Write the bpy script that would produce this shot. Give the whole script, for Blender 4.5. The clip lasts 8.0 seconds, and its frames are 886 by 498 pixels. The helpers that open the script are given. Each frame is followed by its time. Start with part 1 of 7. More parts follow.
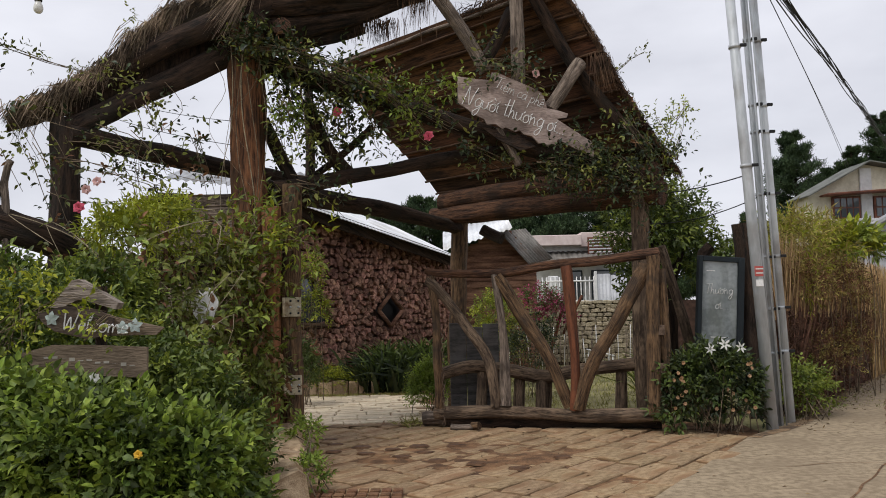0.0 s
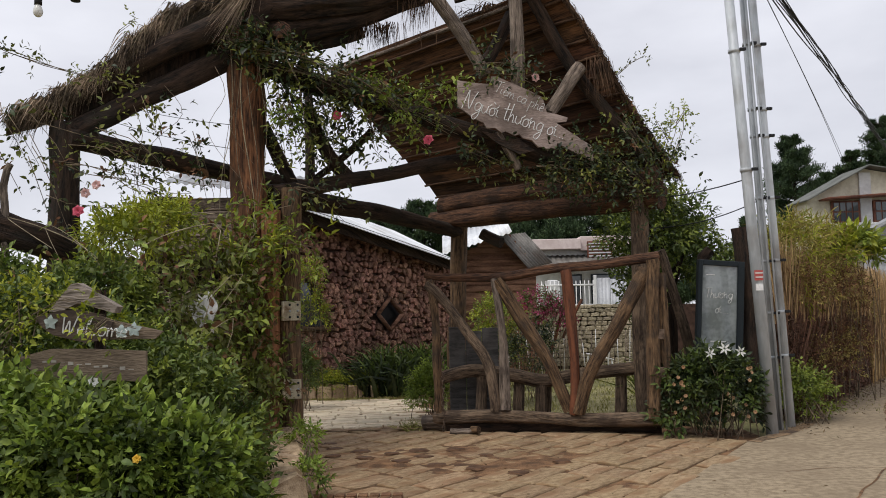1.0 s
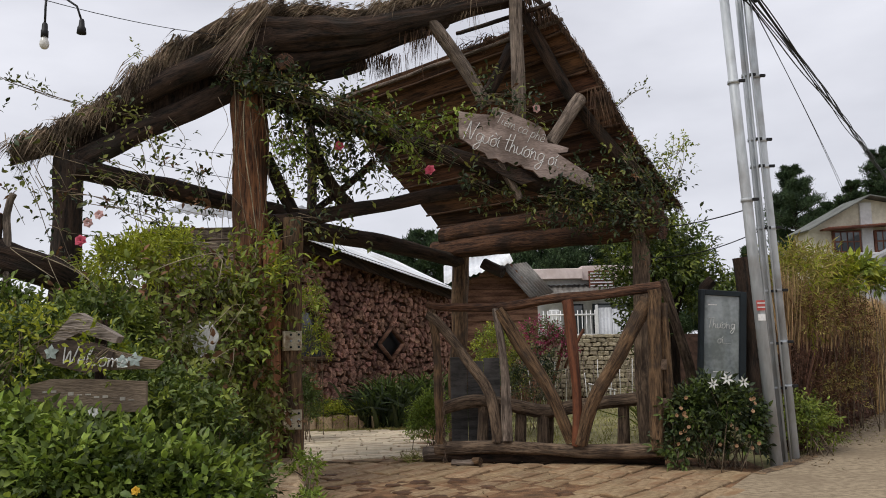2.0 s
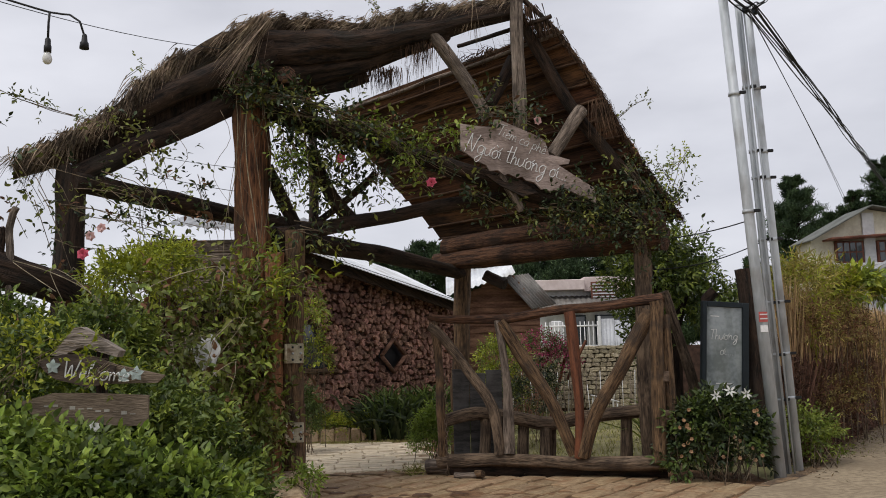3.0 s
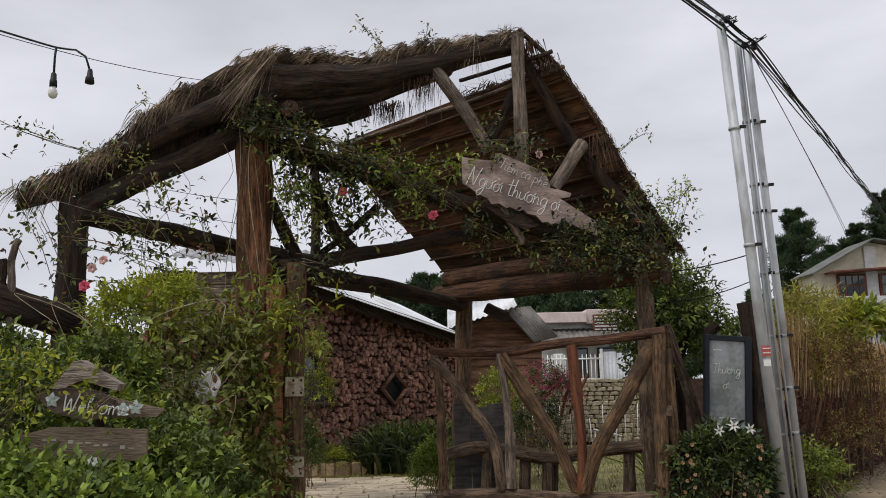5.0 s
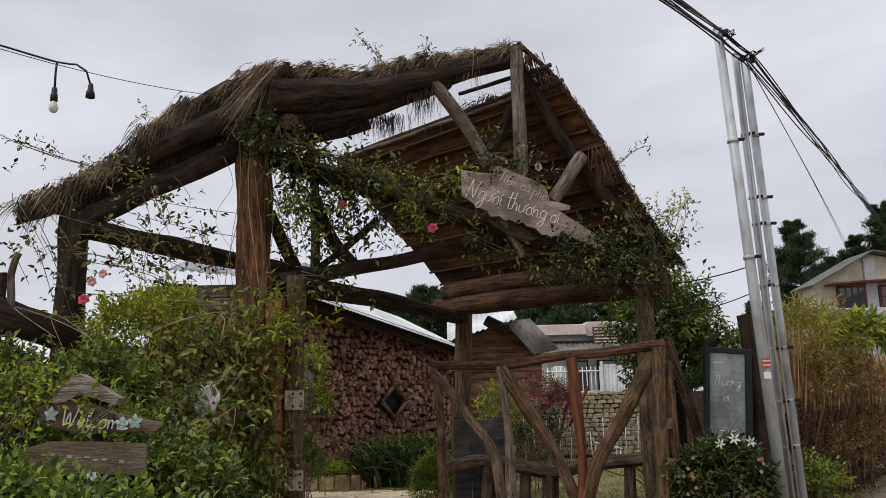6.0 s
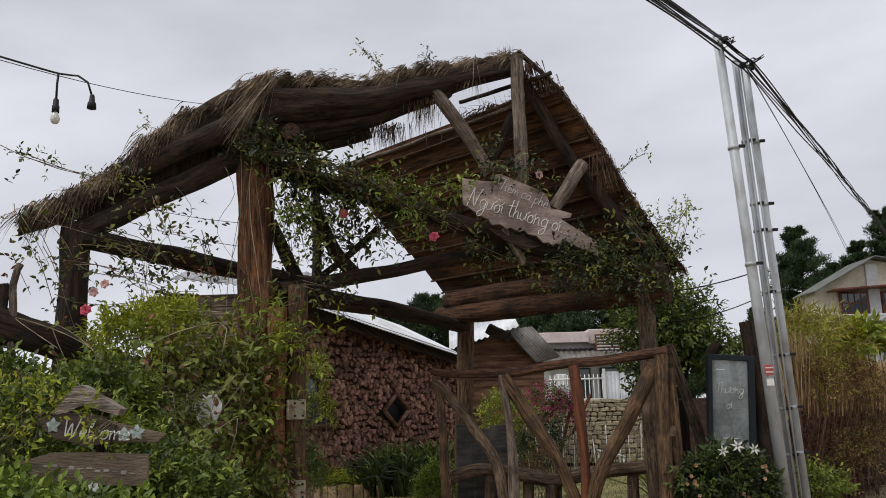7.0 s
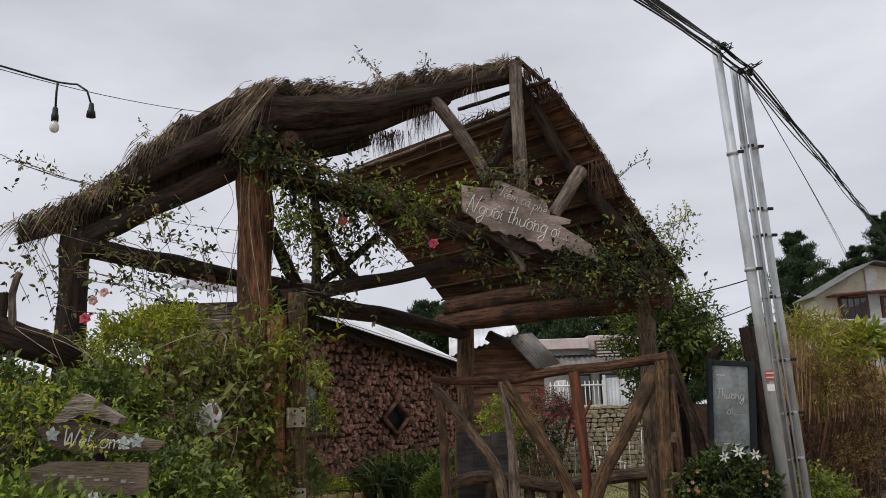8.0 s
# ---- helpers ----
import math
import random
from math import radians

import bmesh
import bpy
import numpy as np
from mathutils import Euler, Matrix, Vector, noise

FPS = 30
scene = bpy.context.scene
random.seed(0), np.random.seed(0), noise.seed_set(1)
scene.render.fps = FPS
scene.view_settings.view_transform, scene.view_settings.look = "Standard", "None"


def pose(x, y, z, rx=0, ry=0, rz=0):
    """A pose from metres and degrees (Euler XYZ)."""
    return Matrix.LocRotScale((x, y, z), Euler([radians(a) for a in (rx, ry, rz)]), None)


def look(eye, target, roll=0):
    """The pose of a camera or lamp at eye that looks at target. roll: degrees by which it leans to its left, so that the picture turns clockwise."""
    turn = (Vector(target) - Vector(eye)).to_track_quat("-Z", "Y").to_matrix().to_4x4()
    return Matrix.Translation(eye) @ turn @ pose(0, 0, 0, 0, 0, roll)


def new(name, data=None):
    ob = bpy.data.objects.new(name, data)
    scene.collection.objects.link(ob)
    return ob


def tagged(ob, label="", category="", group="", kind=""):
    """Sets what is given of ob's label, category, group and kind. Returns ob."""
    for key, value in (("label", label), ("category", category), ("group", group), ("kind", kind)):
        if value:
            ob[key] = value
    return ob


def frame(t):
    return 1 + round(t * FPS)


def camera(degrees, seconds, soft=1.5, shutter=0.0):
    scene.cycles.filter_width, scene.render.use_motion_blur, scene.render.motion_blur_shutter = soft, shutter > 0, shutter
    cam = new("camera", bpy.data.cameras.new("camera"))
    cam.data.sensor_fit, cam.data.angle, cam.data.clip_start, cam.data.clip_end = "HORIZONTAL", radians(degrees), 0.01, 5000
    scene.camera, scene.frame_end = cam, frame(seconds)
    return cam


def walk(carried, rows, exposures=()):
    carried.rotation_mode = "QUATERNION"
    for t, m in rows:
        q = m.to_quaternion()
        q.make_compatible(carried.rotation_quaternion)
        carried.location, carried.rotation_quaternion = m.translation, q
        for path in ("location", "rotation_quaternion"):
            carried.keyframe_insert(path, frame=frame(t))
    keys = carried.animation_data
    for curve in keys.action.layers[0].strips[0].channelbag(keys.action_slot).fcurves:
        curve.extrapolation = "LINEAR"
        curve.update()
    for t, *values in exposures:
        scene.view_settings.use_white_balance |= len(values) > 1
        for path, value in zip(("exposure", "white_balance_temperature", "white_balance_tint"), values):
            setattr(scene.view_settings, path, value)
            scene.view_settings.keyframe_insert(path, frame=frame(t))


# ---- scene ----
cam = camera(56.3, 8.0, soft=0.95)
ROWS = [
    (0.0, 0.0, 0.0, 1.5, 94.201, 1.297, 0.095),
    (0.5, 0.0002, 0.0015, 1.4999, 94.31, 1.353, 0.044),
    (1.0, -0.0023, 0.0081, 1.501, 94.467, 1.26, 0.051),
    (1.5, -0.0056, 0.0062, 1.5014, 95.603, 1.198, 0.085),
    (3.0, 0.003, -0.0037, 1.517, 97.273, 1.338, 0.314),
    (3.5, 0.0025, -0.0046, 1.5205, 97.674, 1.463, 0.29),
    (4.0, 0.0024, -0.0056, 1.5244, 97.835, 1.485, 0.239),
    (4.5, 0.003, -0.0067, 1.5265, 98.406, 1.27, 0.311),
    (5.0, 0.0048, -0.0067, 1.5294, 99.474, 1.183, 0.41),
    (6.5, 0.0058, -0.0148, 1.5366, 100.536, 1.415, 0.45),
    (7.0, 0.0075, -0.0143, 1.5382, 100.888, 1.578, 0.571),
    (7.5, 0.0058, -0.0089, 1.536, 101.018, 1.62, 0.596),
    (8.0, 0.0051, -0.012, 1.5376, 101.367, 1.844, 0.577),
]
walk(cam, [(t, pose(x, y, z, rx, ry, rz)) for t, x, y, z, rx, ry, rz in ROWS], exposures=[(0.0, 0.35), (1.0, 0.35), (3.0, 0.22), (5.0, 0.17), (8.0, 0.15)])

# ---- sky and sun ----
SUN_UP, SUN_ROUND = radians(56), radians(228)
world = bpy.data.worlds.new("overcast_sky")
scene.world = world
world.use_nodes = True
wn, wl = world.node_tree.nodes, world.node_tree.links
wn.clear()
sky = wn.new("ShaderNodeTexSky")
sky.sky_type, sky.sun_disc = "NISHITA", False
sky.sun_elevation, sky.sun_rotation = SUN_UP, SUN_ROUND
sky_dim = wn.new("ShaderNodeMixRGB")
sky_dim.blend_type, sky_dim.inputs[0].default_value = "MULTIPLY", 1.0
sky_dim.inputs[2].default_value = (0.1, 0.1, 0.1, 1)
where = wn.new("ShaderNodeTexCoord")
squash = wn.new("ShaderNodeMapping")
squash.inputs["Scale"].default_value = (1.6, 1.6, 4.5)
cloud = wn.new("ShaderNodeTexNoise")
cloud.inputs["Scale"].default_value, cloud.inputs["Detail"].default_value, cloud.inputs["Roughness"].default_value = 1.7, 5.0, 0.52
ramp = wn.new("ShaderNodeValToRGB")
ramp.color_ramp.elements[0].position, ramp.color_ramp.elements[0].color = 0.33, (0.565, 0.572, 0.63, 1)
ramp.color_ramp.elements[1].position, ramp.color_ramp.elements[1].color = 0.68, (0.76, 0.765, 0.825, 1)
blend = wn.new("ShaderNodeMixRGB")
blend.inputs[0].default_value = 0.93
back = wn.new("ShaderNodeBackground")
back.inputs["Strength"].default_value = 0.95
wout = wn.new("ShaderNodeOutputWorld")
wl.new(sky.outputs[0], sky_dim.inputs[1])
wl.new(where.outputs["Generated"], squash.inputs[0])
wl.new(squash.outputs[0], cloud.inputs["Vector"])
wl.new(cloud.outputs[0], ramp.inputs[0])
wl.new(sky_dim.outputs[0], blend.inputs[1])
wl.new(ramp.outputs[0], blend.inputs[2])
wl.new(blend.outputs[0], back.inputs[0])
wl.new(back.outputs[0], wout.inputs[0])

sun = new("sun", bpy.data.lights.new("sun", "SUN"))
sun.data.energy, sun.data.angle, sun.data.color = 1.5, radians(25), (1.0, 0.97, 0.92)
sun_from = Vector((math.sin(SUN_ROUND) * math.cos(SUN_UP), math.cos(SUN_ROUND) * math.cos(SUN_UP), math.sin(SUN_UP)))
sun.matrix_world = look(sun_from * 50, (0, 0, 0))


# ---- materials ----
def material(name, dark, light, scale=6.0, stretch=(1, 1, 1), rough=0.85, bump=0.4, metal=0.0, fine=9.0, stain=None,
             stain_scale=0.8, island=0.0, rand=0.0, leafy=0.0, space="Object", coat=0.0):
    """Two scales of colour variation, relief, and piece-to-piece variation."""
    m = bpy.data.materials.new(name)
    m.use_nodes = True
    n, l = m.node_tree.nodes, m.node_tree.links
    b = n["Principled BSDF"]
    tc = n.new("ShaderNodeTexCoord")
    mp = n.new("ShaderNodeMapping")
    mp.inputs["Scale"].default_value = stretch
    l.new(tc.outputs[space], mp.inputs[0])
    a = n.new("ShaderNodeTexNoise")
    a.inputs["Scale"].default_value, a.inputs["Detail"].default_value = scale, 6.0
    l.new(mp.outputs[0], a.inputs["Vector"])
    f = n.new("ShaderNodeTexNoise")
    f.inputs["Scale"].default_value, f.inputs["Detail"].default_value = scale * fine, 4.0
    l.new(mp.outputs[0], f.inputs["Vector"])
    add = n.new("ShaderNodeMath")
    add.operation = "MULTIPLY_ADD"
    l.new(f.outputs[0], add.inputs[0])
    add.inputs[1].default_value = 0.55
    l.new(a.outputs[0], add.inputs[2])
    rmp = n.new("ShaderNodeValToRGB")
    rmp.color_ramp.elements[0].position, rmp.color_ramp.elements[0].color = 0.61, (*dark, 1)
    rmp.color_ramp.elements[1].position, rmp.color_ramp.elements[1].color = 0.94, (*light, 1)
    l.new(add.outputs[0], rmp.inputs[0])
    col = rmp.outputs[0]
    if stain:
        s = n.new("ShaderNodeTexNoise")
        s.inputs["Scale"].default_value, s.inputs["Detail"].default_value = stain_scale, 5.0
        l.new(tc.outputs[space], s.inputs["Vector"])
        sr = n.new("ShaderNodeValToRGB")
        sr.color_ramp.elements[0].position, sr.color_ramp.elements[0].color = 0.5, (0, 0, 0, 1)
        sr.color_ramp.elements[1].position, sr.color_ramp.elements[1].color = 0.68, (0.85, 0.85, 0.85, 1)
        l.new(s.outputs[0], sr.inputs[0])
        mx = n.new("ShaderNodeMixRGB")
        l.new(sr.outputs[0], mx.inputs[0])
        l.new(col, mx.inputs[1])
        mx.inputs[2].default_value = (*stain, 1)
        col = mx.outputs[0]
    for amount, node, out in ((island, "ShaderNodeNewGeometry", "Random Per Island"), (rand, "ShaderNodeObjectInfo", "Random")):
        if amount:
            g = n.new(node)
            hs = n.new("ShaderNodeHueSaturation")
            k = n.new("ShaderNodeMapRange")
            k.inputs["To Min"].default_value, k.inputs["To Max"].default_value = 1 - amount, 1 + amount
            l.new(g.outputs[out], k.inputs[0])
            l.new(k.outputs[0], hs.inputs["Value"])
            w = n.new("ShaderNodeTexWhiteNoise")
            w.noise_dimensions = "1D"
            l.new(g.outputs[out], w.inputs["W"])
            k2 = n.new("ShaderNodeMapRange")
            k2.inputs["To Min"].default_value, k2.inputs["To Max"].default_value = 0.5 - amount * 0.025, 0.5 + amount * 0.025
            l.new(w.outputs["Value"], k2.inputs[0])
            l.new(k2.outputs[0], hs.inputs["Hue"])
            l.new(col, hs.inputs["Color"])
            col = hs.outputs[0]
    l.new(col, b.inputs["Base Color"])
    b.inputs["Roughness"].default_value, b.inputs["Metallic"].default_value = rough, metal
    b.inputs["Specular IOR Level"].default_value = 0.35
    b.inputs["Coat Weight"].default_value = coat
    if bump:
        bp = n.new("ShaderNodeBump")
        bp.inputs["Strength"].default_value, bp.inputs["Distance"].default_value = bump, 0.03
        l.new(add.outputs[0], bp.inputs["Height"])
        l.new(bp.outputs[0], b.inputs["Normal"])
    if leafy:
        tr = n.new("ShaderNodeBsdfTranslucent")
        l.new(col, tr.inputs["Color"])
        ms = n.new("ShaderNodeMixShader")
        ms.inputs[0].default_value = leafy
        l.new(b.outputs[0], ms.inputs[1])
        l.new(tr.outputs[0], ms.inputs[2])
        l.new(ms.outputs[0], n["Material Output"].inputs["Surface"])
    return m


def plain(name, color, rough=0.6, metal=0.0):
    return material(name, tuple(c * 0.8 for c in color), tuple(min(1, c * 1.1) for c in color), scale=5, rough=rough, metal=metal, bump=0.08)


M_BARK = material("dark_bark", (0.006, 0.004, 0.003), (0.066, 0.039, 0.025), scale=6, stretch=(3.2, 0.5, 1), space="UV", rough=0.92, bump=1.0, fine=5, stain=(0.03, 0.024, 0.018), stain_scale=3)
M_POST = material("red_brown_timber", (0.030, 0.012, 0.006), (0.29, 0.125, 0.055), scale=7, stretch=(3.5, 0.3, 1), space="UV", fine=4, rough=0.82, bump=1.0, stain=(0.045, 0.028, 0.018), stain_scale=3.2)
M_GREY = material("weathered_grey_wood", (0.07, 0.052, 0.04), (0.30, 0.235, 0.185), scale=7, stretch=(4, 0.4, 1), space="UV", fine=4, rough=0.9, bump=1.0, stain=(0.06, 0.045, 0.035), stain_scale=4)
M_GATE = material("weathered_brown_wood", (0.036, 0.020, 0.010), (0.225, 0.135, 0.070), scale=7, stretch=(4, 0.45, 1), space="UV", fine=4, rough=0.85, bump=1.0, stain=(0.05, 0.035, 0.025), stain_scale=4)
M_BRANCH = material("grey_brown_branch", (0.042, 0.028, 0.019), (0.23, 0.16, 0.105), scale=7, stretch=(4, 0.5, 1), space="UV", fine=4, rough=0.9, bump=1.0, stain=(0.06, 0.04, 0.028), stain_scale=4)
M_RED = material("reddish_stained_wood", (0.055, 0.02, 0.010), (0.20, 0.068, 0.030), scale=6, stretch=(3, 0.3, 1), space="UV", rough=0.7, bump=0.4)
M_ORANGE = material("cut_timber", (0.13, 0.05, 0.022), (0.36, 0.16, 0.07), scale=6, stretch=(4, 0.3, 1), space="UV", rough=0.75, bump=0.5)
M_EAVE = material("red_dark_log", (0.022, 0.010, 0.006), (0.15, 0.072, 0.038), scale=7, stretch=(4, 0.4, 1), space="UV", fine=4, rough=0.85, bump=1.0, stain=(0.03, 0.018, 0.012), stain_scale=3)
M_PLANK = material("roof_underside_wood", (0.022, 0.010, 0.0055), (0.160, 0.070, 0.032), scale=4, stretch=(5, 0.5, 1), space="UV", fine=4, rough=0.85, bump=0.3, stain=(0.026, 0.014, 0.009), stain_scale=0.8, rand=0.35)
M_THATCH = material("old_thatch", (0.060, 0.043, 0.029), (0.32, 0.238, 0.160), scale=3, rough=0.95, bump=0.5, island=0.6)
M_TUFT = material("bleached_thatch", (0.075, 0.054, 0.037), (0.29, 0.215, 0.15), scale=3, rough=0.95, bump=0.5, island=0.6)
M_THATCH_DARK = material("dark_thatch", (0.03, 0.017, 0.010), (0.13, 0.075, 0.042), scale=3, rough=0.95, bump=0.5, island=0.5)
# Same thatch, coloured dark for the shade under and between the straw.
M_THATCH_IN = material("shaded_thatch_mat", (0.025, 0.017, 0.011), (0.11, 0.075, 0.045), scale=14, rough=0.95, bump=1.0)
M_SIGN = material("sign_wood", (0.19, 0.142, 0.122), (0.46, 0.36, 0.315), scale=2.5, stretch=(0.6, 3, 3), rough=0.85, bump=0.5, stain=(0.13, 0.097, 0.08), stain_scale=2)
M_WHITE = plain("white_paint", (0.75, 0.74, 0.72), 0.6)
M_STEEL = material("galvanised_steel", (0.36, 0.385, 0.40), (0.56, 0.585, 0.605), scale=3, stretch=(1, 1, 0.2), rough=0.5, bump=0.05, metal=0.12, stain=(0.30, 0.29, 0.28), stain_scale=2)
M_BLACK = plain("black_rubber", (0.012, 0.012, 0.013), 0.6)
M_DARKMETAL = plain("dark_painted_metal", (0.018, 0.025, 0.03), 0.45, 0.3)
M_BRASS = material("pale_zinc_plate", (0.42, 0.37, 0.26), (0.68, 0.60, 0.44), scale=9, rough=0.5, bump=0.1, metal=0.1, stain=(0.2, 0.11, 0.05), stain_scale=12)
M_RUST = material("rusty_chain", (0.07, 0.045, 0.03), (0.2, 0.14, 0.1), scale=20, rough=0.7, metal=0.4)
M_BULB = plain("milk_glass", (0.75, 0.74, 0.7), 0.15)
M_PAVE = material("paving_stone", (0.20, 0.130, 0.068), (0.38, 0.270, 0.158), scale=5.0, rough=0.9, bump=0.25, stain=(0.21, 0.11, 0.052), stain_scale=1.3, rand=0.16, space="Object")
M_PAVE_PALE = material("pale_yard_stone", (0.56, 0.46, 0.32), (0.80, 0.69, 0.52), scale=4.0, rough=0.88, bump=0.3, stain=(0.42, 0.31, 0.2), stain_scale=0.9, rand=0.12)
M_SOIL = material("damp_soil_joint", (0.08, 0.042, 0.02), (0.26, 0.14, 0.068), scale=6, rough=0.95, bump=0.6, stain=(0.065, 0.034, 0.018), stain_scale=2.6)
M_ROAD = material("worn_concrete", (0.20, 0.15, 0.093), (0.37, 0.29, 0.19), scale=14, rough=0.92, bump=0.04, fine=6, stain=(0.22, 0.165, 0.105), stain_scale=0.7)
M_GROUND = material("dry_grassy_earth", (0.12, 0.105, 0.045), (0.29, 0.26, 0.12), scale=1.8, rough=0.95, bump=0.8, fine=14, stain=(0.075, 0.095, 0.03), stain_scale=0.5)
M_LITTER = material("dead_leaf_litter", (0.06, 0.04, 0.025), (0.28, 0.19, 0.10), scale=5, rough=0.9, island=0.4)
M_SPLIT = material("red_brown_log_ends", (0.17, 0.085, 0.055), (0.58, 0.34, 0.235), scale=14, rough=0.9, bump=0.5, rand=0.5, island=0.35, stain=(0.09, 0.043, 0.031), stain_scale=1.2)
M_MORTAR = material("dark_wall_filling", (0.03, 0.016, 0.011), (0.085, 0.047, 0.033), scale=8, rough=0.95, bump=0.8)
M_RUBBLE = material("pale_rubble_stone", (0.24, 0.20, 0.135), (0.46, 0.39, 0.27), scale=5, rough=0.9, bump=0.7, rand=0.25, island=0.2)
M_BEDSTONE = material("tan_edging_stone", (0.32, 0.22, 0.13), (0.60, 0.45, 0.29), scale=5, rough=0.9, bump=0.7, rand=0.2)
M_ZINC = material("white_corrugated_zinc", (0.62, 0.64, 0.66), (0.82, 0.83, 0.84), scale=1.5, rough=0.5, bump=0.1, metal=0.1, stain=(0.42, 0.40, 0.37), stain_scale=1)
M_ZINCOLD = material("old_corrugated_sheet", (0.11, 0.102, 0.092), (0.24, 0.222, 0.20), scale=2, rough=0.7, bump=0.2, stain=(0.12, 0.09, 0.07), stain_scale=1.5)
M_SHED = material("shed_boards", (0.11, 0.05, 0.03), (0.30, 0.16, 0.10), scale=4, stretch=(0.5, 1, 3), rough=0.85, bump=0.5, rand=0.15)
M_CREAM = material("cream_render", (0.50, 0.46, 0.35), (0.70, 0.66, 0.53), scale=1.2, rough=0.9, bump=0.2, stain=(0.40, 0.35, 0.26), stain_scale=0.8)
M_PINK = material("pale_pink_render", (0.56, 0.46, 0.43), (0.70, 0.60, 0.57), scale=1, rough=0.9, bump=0.1)
M_WHITEWALL = material("white_render", (0.52, 0.52, 0.52), (0.72, 0.72, 0.71), scale=1, rough=0.85, bump=0.1, stain=(0.42, 0.42, 0.41))
M_FRAME = material("brown_window_wood", (0.09, 0.03, 0.018), (0.19, 0.07, 0.04), scale=5, rough=0.6, bump=0.2)
M_GLASS = bpy.data.materials.new("window_glass")
M_GLASS.use_nodes = True
gb = M_GLASS.node_tree.nodes["Principled BSDF"]
gb.inputs["Base Color"].default_value, gb.inputs["Roughness"].default_value = (0.05, 0.06, 0.065, 1), 0.05
gb.inputs["Specular IOR Level"].default_value = 0.8
# Base grey lightened to carry the sky mirrored in the glass.
M_BOARD = material("sky_grey_board_glass", (0.17, 0.19, 0.19), (0.33, 0.36, 0.36), scale=2, rough=0.07, bump=0.0, coat=0.6)
M_REED = material("dry_reed", (0.20, 0.125, 0.055), (0.55, 0.38, 0.19), scale=4, stretch=(1, 1, 0.3), rough=0.9, bump=0.3, island=0.5)
M_BRUSH = material("dark_brushwood", (0.045, 0.024, 0.016), (0.20, 0.105, 0.066), scale=5, rough=0.95, bump=0.3, island=0.5)
M_TWIG = material("brown_twig", (0.07, 0.052, 0.034), (0.25, 0.19, 0.125), scale=9, rough=0.9, bump=0.2)
M_CANE = material("pale_cane", (0.16, 0.13, 0.085), (0.38, 0.32, 0.21), scale=9, rough=0.85, bump=0.2)
L_DEEP = material("deep_green_leaf", (0.038, 0.062, 0.013), (0.122, 0.165, 0.034), scale=4, rough=0.52, bump=0, island=0.45, leafy=0.22)
L_MID = material("fresh_green_leaf", (0.088, 0.122, 0.018), (0.250, 0.300, 0.046), scale=4, rough=0.5, bump=0, island=0.45, leafy=0.25)
L_SHRUB = material("fresh_shrub_leaf", (0.086, 0.132, 0.018), (0.262, 0.340, 0.048), scale=4, rough=0.52, bump=0, island=0.45, leafy=0.24)
L_VINE = material("rose_vine_leaf", (0.070, 0.080, 0.018), (0.225, 0.240, 0.056), scale=3, rough=0.5, bump=0, island=0.55, leafy=0.25)
L_YELLOW = material("yellow_green_leaf", (0.18, 0.215, 0.012), (0.40, 0.42, 0.045), scale=4, rough=0.5, bump=0, island=0.35, leafy=0.3)
# Dark leaf tone; on the climbing roses it has the roof's shade put into it.
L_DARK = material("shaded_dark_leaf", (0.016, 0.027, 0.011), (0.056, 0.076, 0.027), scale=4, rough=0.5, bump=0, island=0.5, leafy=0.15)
L_BROWN = material("withered_leaf", (0.09, 0.045, 0.022), (0.24, 0.125, 0.065), scale=5, rough=0.85, bump=0, island=0.4, leafy=0.15)
L_PINE = material("pine_needles", (0.018, 0.038, 0.016), (0.075, 0.120, 0.045), scale=1.5, rough=0.7, bump=0, island=0.5, leafy=0.15)
L_BAMBOO = material("pale_bamboo_leaf", (0.20, 0.17, 0.045), (0.47, 0.39, 0.12), scale=3, rough=0.6, bump=0, island=0.4, leafy=0.25)
L_GRASS = material("lawn_blade", (0.14, 0.14, 0.03), (0.34, 0.32, 0.10), scale=2, rough=0.7, bump=0, island=0.4, leafy=0.2)
L_MAGENTA = material("magenta_bract", (0.20, 0.02, 0.06), (0.42, 0.06, 0.15), scale=5, rough=0.6, bump=0, island=0.3, leafy=0.25)
P_ROSE = material("pink_petal", (0.55, 0.06, 0.12), (0.75, 0.16, 0.22), scale=9, rough=0.6, bump=0, leafy=0.2)
P_PALE = material("pale_pink_petal", (0.65, 0.38, 0.36), (0.8, 0.55, 0.52), scale=9, rough=0.6, bump=0, leafy=0.2)
P_WHITE = material("white_petal", (0.65, 0.65, 0.6), (0.82, 0.82, 0.78), scale=9, rough=0.6, bump=0, leafy=0.2)
P_PEACH = material("peach_petal", (0.34, 0.19, 0.09), (0.52, 0.33, 0.19), scale=9, rough=0.6, bump=0, leafy=0.2)
P_YELLOW = material("yellow_petal", (0.6, 0.33, 0.02), (0.75, 0.48, 0.05), scale=9, rough=0.6, bump=0, leafy=0.2)


# ---- builders ----
def thing(name, at, label, category, group="", kind=""):
    ob = new(name)
    ob.empty_display_size = 0.1
    ob.location = at
    return tagged(ob, label, category, group, kind)


def mesh_of(name, verts, faces, mat, smooth=True, uv=None):
    me = bpy.data.meshes.new(name)
    me.from_pydata([tuple(v) for v in verts], [], [tuple(f) for f in faces])
    me.materials.append(mat)
    if smooth:
        me.polygons.foreach_set("use_smooth", [True] * len(me.polygons))
    if uv is None and len(verts) < 3000:
        uv = [(v[0] * 0.7 + v[1] * 0.7, v[2]) for v in verts]
    if uv is not None:
        layer = me.uv_layers.new(name="grain")
        for loop in me.loops:
            layer.data[loop.index].uv = uv[loop.vertex_index]
    me.update()
    return me


